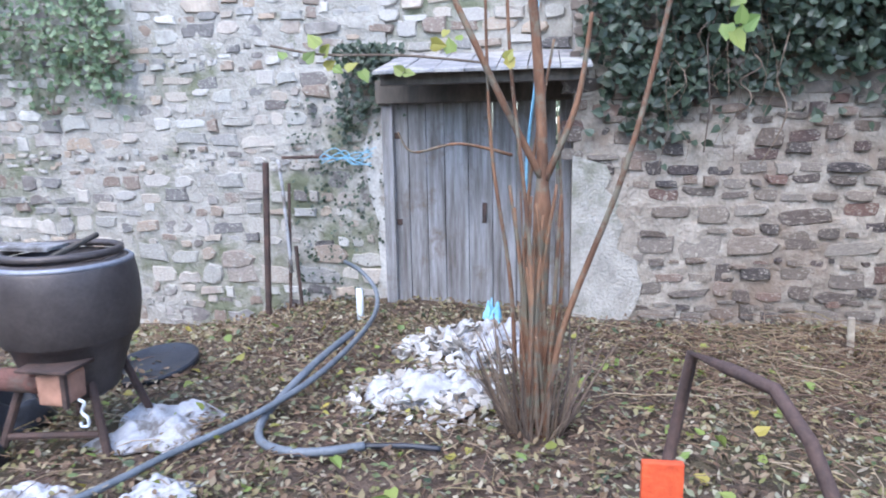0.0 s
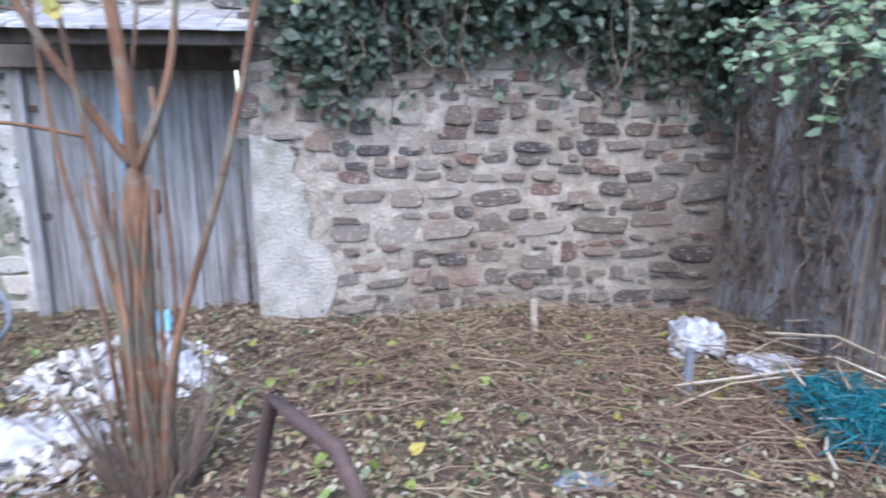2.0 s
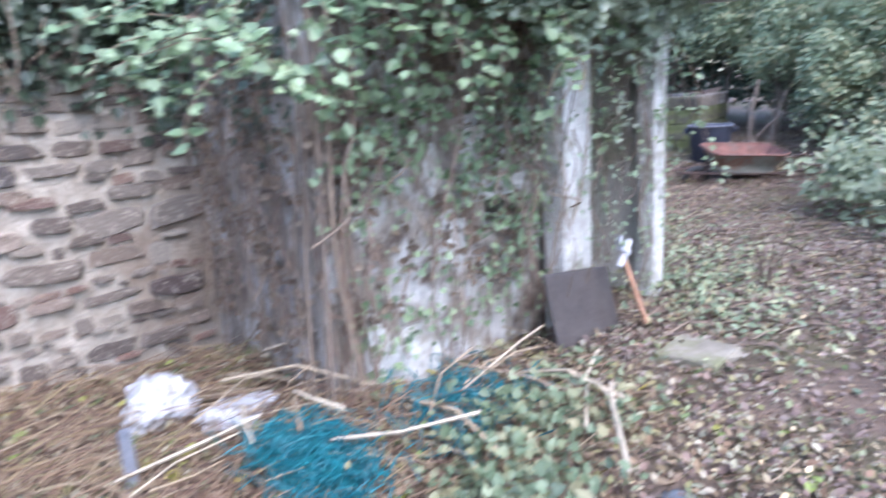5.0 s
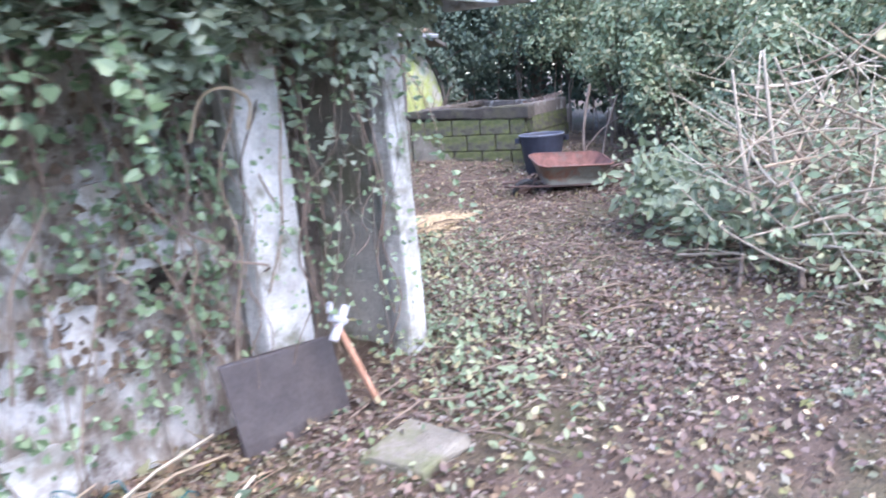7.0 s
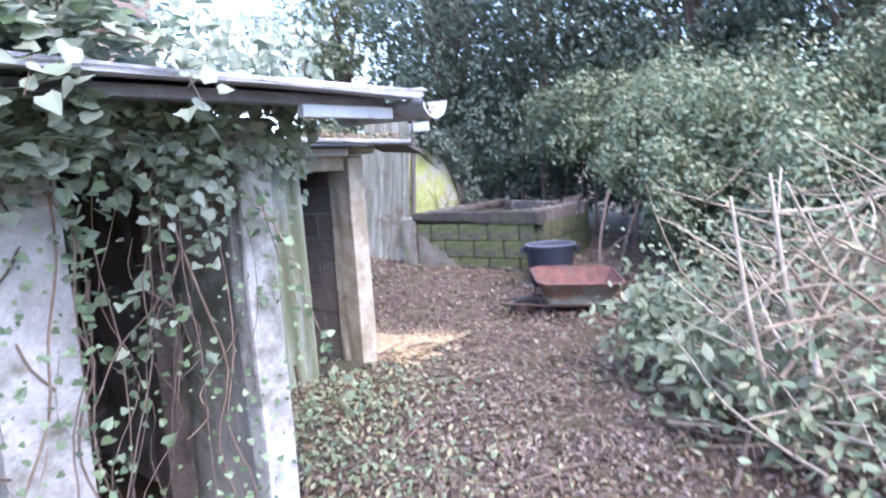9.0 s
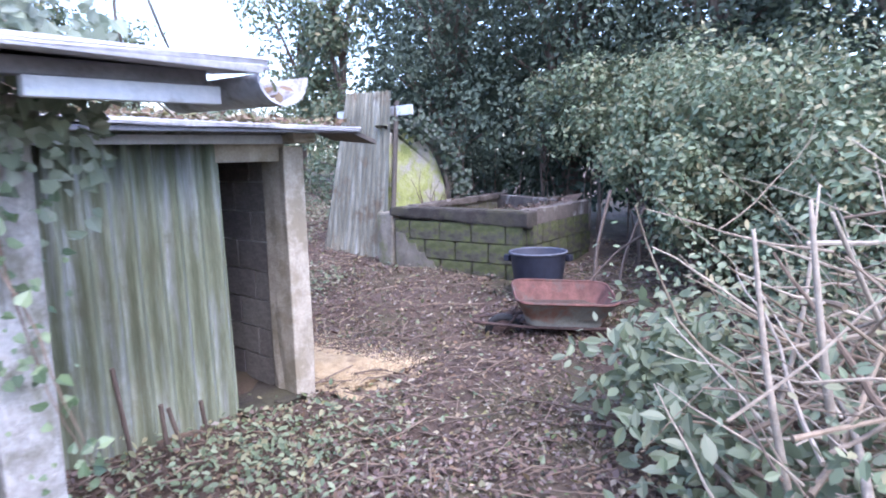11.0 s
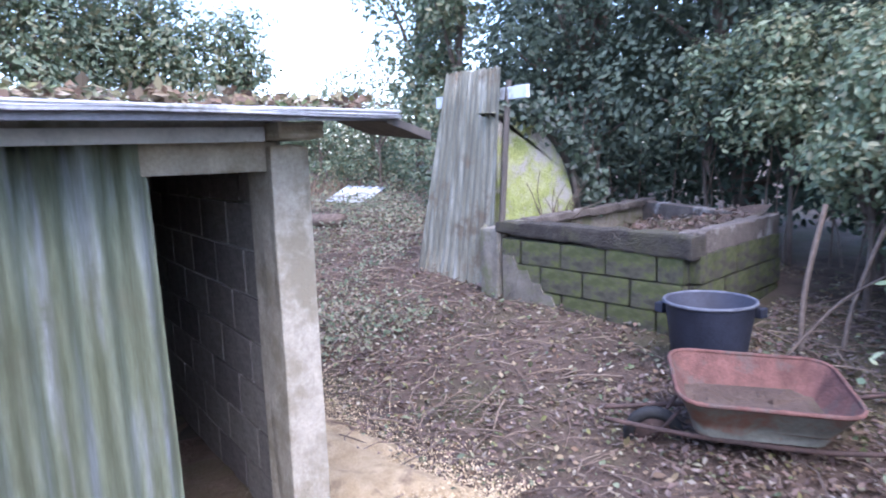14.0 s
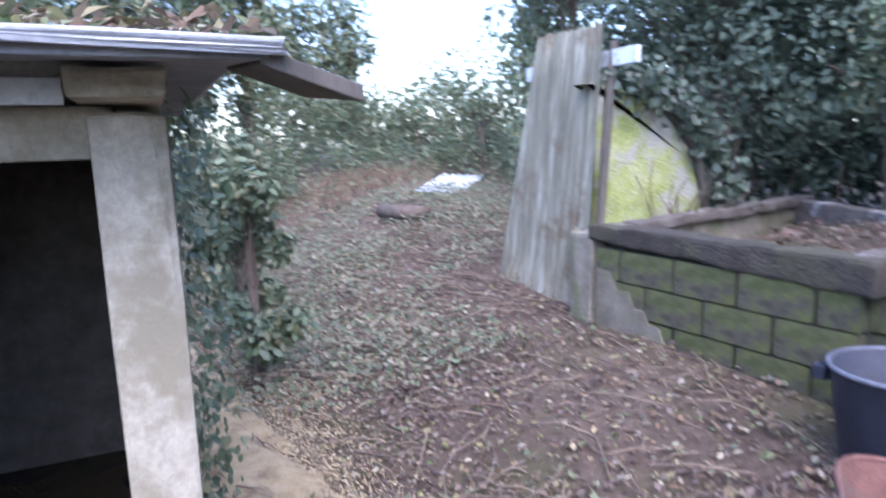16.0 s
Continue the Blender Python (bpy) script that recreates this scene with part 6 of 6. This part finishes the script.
for k, (bx_, by_, hh, sp, n_) in enumerate(((13.4, 8.6, 5.0, 1.7, 19000), (14.0, 6.6, 5.4, 1.9, 20000), (14.2, 4.6, 5.4, 1.9, 20000), (14.0, 2.4, 5.6, 2.0, 18000), (13.6, 0.2, 5.4, 2.0, 9000), (12.8, -1.8, 5.0, 2.0, 4200), (15.5, 10.5, 5.6, 1.9, 4200))):
    tree("evergreen_tree", (bx_, by_), hh, 101 + k, sp, n_, (0.055, 0.105), M_TREE, "dense dark evergreen tree behind the planter", "tree", 0.14, 0.12, 26)
for k, (bx_, by_, hh, sp, n_) in enumerate(((8.0, 17.5, 5.2, 2.1, 15000), (9.9, 18.2, 4.4, 1.7, 9000), (5.4, 17, 5.0, 2.1, 11000), (2.5, 16, 4.8, 2.0, 4000), (11.9, 17.4, 3.4, 1.4, 4200), (15.0, 15.0, 5.4, 1.8, 5000), (13.6, 11.6, 4.6, 1.4, 5000))):
    tree("far_tree", (bx_, by_), hh, 121 + k, sp, n_, (0.08, 0.16), M_BRAMBLE, "hazy green tree beyond the sheds", "tree", 0.12, 0.25, 16)
for k, (bx_, by_, hh, sp, n_, lo_) in enumerate(((12.0, 4.15, 2.25, 0.95, 7000, 0.5), (11.4, 3.3, 1.9, 0.8, 6000, 0.45), (12.85, 4.75, 2.3, 0.9, 6500, 0.5), (12.95, 5.6, 2.1, 0.75, 5500, 0.58), (13.0, 6.5, 2.05, 0.6, 3600, 0.65), (11.0, 2.5, 1.9, 0.9, 6500, 0.25), (11.75, 4.42, 1.75, 0.55, 3600, 0.5), (10.3, 1.9, 1.7, 0.85, 6500, 0.2), (10.1, 1.0, 1.9, 0.9, 6000, 0.2), (9.6, 0.2, 1.9, 0.9, 5000, 0.2), (10.9, 3.5, 1.3, 0.55, 3600, 0.35))):
    tree("bramble_thicket", (bx_, by_), hh, 181 + k, sp, n_, (0.035, 0.085), M_HANGING, "light green bramble overhanging bare dark stems", "bush", 0.03, lo_, 18)
for k, (bx_, by_, hh, sp, n_) in enumerate(((11.9, 3.3, 2.3, 1.0, 5200), (11.6, 2.1, 2.4, 1.0, 5200), (10.9, 0.9, 2.2, 1.0, 4400), (12.8, 4.2, 2.2, 0.8, 3600), (10.6, -0.4, 2.4, 1.0, 2400), (9.6, -0.6, 2.0, 0.9, 1800))):
    tree("bramble_bush", (bx_, by_), hh, 131 + k, sp, n_, (0.045, 0.09), M_BRAMBLE, "thicket of green bramble and laurel", "bush", 0.03, 0.15, 14)
for k, (bx_, by_, hh, sp, n_) in enumerate(((8.6, 15.5, 1.5, 1.1, 2600), (12.9, 13.2, 1.5, 0.9, 2600), (12.3, 10.0, 1.8, 0.9, 1600), (7.3, 12.0, 1.5, 0.7, 2400), (10.6, 17.0, 1.8, 1.3, 2600), (13.5, 14.5, 2.2, 1.4, 3000), (9.4, 14.6, 1.5, 1.0, 2600), (11.4, 15.2, 1.5, 1.0, 2800), (12.2, 14.2, 1.3, 0.9, 2400), (8.4, 9.6, 1.3, 0.45, 1600), (8.25, 8.3, 1.5, 0.4, 1800), (8.2, 7.4, 1.4, 0.32, 1300))):
    tree("far_bush", (bx_, by_), hh, 141 + k, sp, n_, (0.05, 0.10), M_BRAMBLE, "tangled weeds and bushes on the slope", "bush", 0.03, 0.1, 12)


def thicket(rng, n):
    x_, y_ = rng.uniform(13.3, 14.6, n), rng.uniform(-0.5, 10.5, n)
    z_ = rng.uniform(0.0, 1.0, n) ** 0.8 * (2.4 + 0.5 * np.sin(2 * y_))
    return np.stack([x_, y_, ground_z(x_, y_) + 0.3 + z_], 1), np.array((-1, -0.4, 0.5)) + rng.normal(0, 0.6, (n, 3))


def wall_crown(rng, n):
    t = rng.uniform(0, math.pi / 2, n)
    p = np.stack([10.7 + 1.0 * np.cos(t), 7.0 - rng.uniform(0, 0.12, n), 0.95 + 1.0 * np.sin(t)], 1) + rng.normal(0, 0.07, (n, 3))
    return p, np.array((-0.5, -0.8, 0.4)) + rng.normal(0, 0.5, (n, 3))


scatter("wall_ivy", 700, wall_crown, (0.04, 0.08), M_IVY_SHADED, "ivy", 162, "dark ivy creeping round the lichen wall", "ivy")
scatter("hedge_foliage", 16000, thicket, (0.07, 0.13), M_TREE, "oval", 160, "dark evergreen hedge foliage behind the planter", "hedge")


def weeds_far(rng, n):
    x_, y_ = rng.uniform(7.9, 16, n), 10.5 + 7 * rng.uniform(0, 1, n) ** 0.6
    z_ = rng.uniform(0, 1, n) * (0.25 + 0.5 * sstep(11, 16, y_))
    return np.stack([x_, y_, ground_z(x_, y_) + z_], 1), np.array((-0.3, -0.6, 0.7)) + rng.normal(0, 0.6, (n, 3))


scatter("rough_growth", 7000, weeds_far, (0.03, 0.08), M_BRAMBLE, "oval", 161, "rough weeds and scrub on the far slope", "weeds")
tagged(link_mesh("twigs", *sticks(2000, (7.9, 14, 7.0, 16), (0.08, 0.40), (0.0015, 0.005), 163, 0.20), M_VINE), "grey brushwood strewn up the far slope", "twigs", kind="stuff")


def slope_growth(rng, n):
    x_, y_ = rng.uniform(7.8, 12.5, n), rng.uniform(6.8, 12.5, n)
    ok = ~((x_ > 9.9) & (y_ < 8.4))
    x_, y_ = x_[ok], y_[ok]
    keep = rng.uniform(0, 1, len(x_)) < patchy(x_ * 0.8, y_ * 0.8)
    x_, y_ = x_[keep], y_[keep]
    return np.stack([x_, y_, ground_z(x_, y_) + rng.uniform(0.01, 0.16, len(x_))], 1), np.array((-0.2, -0.4, 1)) + rng.normal(0, 0.6, (len(x_), 3))


scatter("rough_growth", 14000, slope_growth, (0.02, 0.06), M_BRAMBLE, "oval", 165, "low grey-green weeds among the brushwood", "weeds")


scatter("rough_growth", 15000, slope_growth, (0.02, 0.055), M_DRYWEED, "oval", 177, "dry grey weeds and stalks over the slope", "weeds")


def back_hedge(rng, n):
    x_, y_ = rng.uniform(14.6, 16.5, n), rng.uniform(-3, 13, n)
    return np.stack([x_, y_, ground_z(x_, y_) + rng.uniform(0.3, 5.2, n)], 1), np.array((-1, -0.4, 0.5)) + rng.normal(0, 0.6, (n, 3))


scatter("hedge_foliage", 15000, back_hedge, (0.12, 0.22), M_TREE, "oval", 166, "dark foliage deep in the evergreen belt", "hedge")


def far_band(rng, n):
    x_, y_ = rng.uniform(-4, 26, n), rng.uniform(19.5, 22, n)
    return np.stack([x_, y_, ground_z(x_, y_) + rng.uniform(0, 1, n) * (1.6 + 0.7 * np.sin(1.3 * x_) + 0.4 * np.sin(3.1 * x_))], 1), np.array((0, -1, 0.5)) + rng.normal(0, 0.5, (n, 3))


scatter("far_hedge", 9000, far_band, (0.15, 0.32), M_BRAMBLE, "oval", 164, "distant hedge across the end of the garden", "hedge")
# hedges that close the yard behind the walk
for k, (bx_, by_) in enumerate(((-5, -5), (-1.5, -6), (2, -6.5), (5.5, -6), (9, -5))):
    tree("yard_hedge", (bx_, by_), 3.4, 151 + k, 2.2, 1300, (0.15, 0.3), M_TREE, "dark hedge closing the yard", "hedge", 0.1, 0.15, 14)

stems_ = []
for k in range(160):
    x_, y_ = rb.uniform(11.8, 13.4), rb.uniform(3.5, 8.8)
    if 4.8 < y_ < 7.4 and x_ < 13.1:
        continue
    pts, rad = limb((x_, y_, gz(x_, y_)), (rb.uniform(-0.2, 0.2), rb.uniform(-0.2, 0.2), 1), rb.uniform(0.9, 1.8), rb.uniform(0.006, 0.014), rb, 0.12)
    stems_.append(tube(pts, rad, 5))
tagged(link_mesh("hedge_stems", *join(stems_), M_VINE), "bare brown stems under the evergreen hedge", "stems", kind="stuff")
for pts, r_ in ((((10.62, 4.30, 0.15), (10.85, 4.42, 0.6), (11.25, 4.5, 1.15)), 0.018), (((10.75, 4.15, 0.15), (11.0, 4.2, 0.55), (11.4, 4.2, 1.0)), 0.015), (((10.5, 4.35, 0.3), (10.9, 4.2, 0.62), (11.3, 4.0, 0.8)), 0.010), (((10.1, 3.55, 0.15), (10.7, 3.5, 0.3), (11.3, 3.4, 0.55)), 0.014), (((9.9, 3.3, 0.15), (10.6, 3.2, 0.22), (11.2, 3.0, 0.5)), 0.016)):
    tagged(link_mesh("branch", *tube(spline(pts, 5), r_, 7), M_VINE, smooth=True), "grey-brown branch leaning out of the bramble", "branch", group="branches by the bucket")
dead = []
for k in range(40):
    x_, y_ = rb.uniform(11.0, 12.1), rb.uniform(5.4, 6.6)
    pts, rad = limb((x_, y_, 0.80), (rb.uniform(-1, 1), rb.uniform(-1, 1), rb.uniform(0.0, 0.4)), rb.uniform(0.1, 0.3), 0.003, rb)
    dead.append(tube(pts, rad, 4))
tagged(link_mesh("dead_stems", *join(dead), M_STRAW), "dead plant stems in the block planter", "dead plants", kind="stuff")



def trough_mess(rng, n):
    u_, w_ = rng.uniform(0.06, 0.94, n), rng.uniform(0.08, 0.94, n)
    x_, y_ = 10.56 - 0.16 * u_ + w_ * (1.49 + 1.06 * u_), 5.04 + 1.68 * u_ + w_ * (0.24 + 0.34 * u_)
    return np.stack([x_, y_, 0.605 + 0.34 * w_ * (1 - u_) + 0.14 * w_ + rng.uniform(0, 0.04, n)], 1), np.array((0, 0, 1.0)) + rng.normal(0, 0.5, (n, 3))


scatter("planter_litter", 1500, trough_mess, (0.02, 0.06), M_LITTER_C, "oval", 167, "brown dead leaves lying in the planter", "leaf litter")
lay("leaf_litter", (2600, (9.2, 10.9, 3.2, 4.9), (0.02, 0.05), 0.05, 76), M_LITTER_C, "oval", 76, "brown leaves strewn under and around the wheelbarrow", "leaf litter")
tw = []
for k in range(16):
    pts, rad = limb((11.15 + rb.uniform(-0.1, 0.1), 6.93, 0.75), (rb.uniform(-0.7, 0.5), rb.uniform(-0.5, 0.0), 1), rb.uniform(0.4, 0.8), 0.007, rb, 0.3)
    tw.append(tube(pts, rad, 5))
tagged(link_mesh("dead_shrub", *join(tw), M_BARK), "dark leafless twigs before the lichen wall", "shrub")
gr = []
for k in range(900):
    x_, y_ = rb.gauss(10.9, 0.9), rb.gauss(13.6, 0.7)
    pts, rad = limb((x_, y_, gz(x_, y_)), (rb.uniform(-0.6, 0.6), rb.uniform(-0.6, 0.6), 1), rb.uniform(0.15, 0.45), 0.005, rb, 0.25, 4)
    gr.append(tube(pts, rad, 4))
tagged(link_mesh("dead_grass", *join(gr), M_STRAW), "tawny dead grass and bracken on the far slope", "grass", kind="stuff")
scatter("shed_ivy", 900, curtain(5.3, 6.9, 7.73, 0.0, 1.7, -0.16, facing=(1, -0.5, 0.4), along="y"), (0.025, 0.05), M_BRAMBLE, "ivy", 176, "creeper growing up the block shed side", "ivy")
# twiggy stump by the shed
tw = []
for k in range(9):
    pts, rad = limb((6.05, 2.5, 0.0), (rb.uniform(-0.3, 0.45), rb.uniform(-0.3, 0.3), 1), rb.uniform(0.2, 0.42), 0.009, rb)
    tw.append(tube(pts, rad, 5))
stump = thing("cut_stump", "small coppiced stump with dark bare shoots", "stump", at=(6.05, 2.5, 0))
for vf in tw:
    local(stump, link_mesh("shoot", *vf, M_BARK, stump))
for k, (x_, y_, h) in enumerate(((6.45, 4.5, 0.55), (6.75, 4.55, 0.25), (6.62, 4.5, 0.3), (6.9, 4.6, 0.22))):
    post("dead_shoot", x_, y_, h, 0.012, M_BARK, "dark dead shoot in front of the iron sheet", rb.uniform(-0.1, 0.1), "shoot")

# canes over the shed roof end
for pts in (((6.16, 3.3, 2.05), (6.37, 3.6, 1.93), (6.62, 3.9, 1.80)), ((6.20, 3.6, 1.88), (6.42, 3.9, 1.80), (6.60, 4.1, 1.74)), ((6.0, 3.1, 2.1), (6.1, 3.4, 2.0), (6.3, 3.8, 1.86))):
    tagged(link_mesh("bramble_cane", *tube(spline(pts, 5), 0.006, 6), M_CUTWOOD), "pale dry cane hanging over the shed roof", "cane", group="canes on the roof")

# ---- stones of the walls ----
def mortar_skin(wall, x0, x1, z0, z1, y, amp, step, material, seed, label, lift, raked=None, skip=None):
    """Lumpy pointing that laps over the edges of the stones and is raked out in places."""
    nx, nz = int((x1 - x0) / step), int((z1 - z0) / step)
    off = Vector((seed * 7.3, 0, seed * 3.1))
    verts, faces = [], []
    for j in range(nz + 1):
        for i_ in range(nx + 1):
            x_, z_ = x0 + (x1 - x0) * i_ / nx, z0 + (z1 - z0) * j / nz
            p = Vector((x_, 0, z_)) + off
            h = lift + 0.6 * noise.noise(p * 3.2) + 0.55 * noise.noise(p * 9.0) + 0.35 * noise.noise(p * 22.0)
            h -= raked(x_, z_) if raked else 0
            verts.append((x_, y - amp * max(-0.4, h), z_))
    for j in range(nz):
        for i_ in range(nx):
            if skip and skip(x0 + (x1 - x0) * (i_ + 0.5) / nx, z0 + (z1 - z0) * (j + 0.5) / nz):
                continue
            a = j * (nx + 1) + i_
            faces.append((a, a + 1, a + nx + 2, a + nx + 1))
    return link_mesh("pointing", verts, faces, material, wall, label, True)


lay_stones(wall_right, 4.762, 0.82, 3.74, -0.35, 3.1, ((0.05, 0.155), (1.1, 2.9)), 0.022, M_STONE_BROWN, M_STONE_BROWN_J, 7, lambda a, b: b < 1.75, skip=lambda a, b: a < 1.2 and b < 0.95, proud=(0.010, 0.040))
mortar_skin(wall_right, 0.805, 3.76, -0.4, 2.2, 4.755, 0.024, 0.017, M_MORTAR, 3, "lumpy cream lime pointing", -0.02, lambda a, b: 1.1 * float(sstep(2.75, 3.3, a)) + 0.5 * float(sstep(0.35, 0.0, b)), lambda a, b: a < 1.14 and b < 1.0)
lay_stones(wall_left, 5.202, -6.6, -0.52, -0.4, 3.3, ((0.055, 0.17), (0.8, 2.4)), 0.022, M_STONE_PALE, M_STONE_PALE_J, 9, lambda a, b: -3.2 < a and 0.1 < b < 1.7, proud=(0.006, 0.030))
mortar_skin(wall_left, -4.2, -0.60, -0.4, 2.4, 5.196, 0.020, 0.022, M_MORTAR_PALE, 5, "lumpy grey lime pointing", 0.0)
lay_stones(wall_over, 5.222, -0.5, 0.8, 1.70, 3.3, ((0.07, 0.13), (1.1, 2.6)), 0.016, M_STONE_PALE, M_STONE_PALE_J, 10, lambda a, b: b < 2.1)
sw = bpy.data.meshes.new("block")
bm = box(-0.5, 0.5, -0.5, 0.5, -0.5, 0.5, 0)
bmesh.ops.bevel(bm, geom=list(bm.edges), offset=0.02, segments=1, affect="EDGES")
bm.to_mesh(sw)
bm.free()
sw.materials.append(M_BLOCK_GREY)
for row in range(8):
    yy = 4.97 - (0.2 if row % 2 else 0)
    while yy < 6.88:
        ya, yb = max(yy, 4.97), min(yy + 0.40, 6.88)
        if yb - ya > 0.08:
            for xs in (7.597, 7.703):
                ob = new("block", sw)
                ob.parent = side
                ob.matrix_parent_inverse = Matrix.Identity(4)
                ob.matrix_basis = pose(xs, (ya + yb) / 2, 0.10 + row * 0.2) @ Matrix.Diagonal((0.02, yb - ya - 0.014, 0.187, 1))
        yy += 0.41
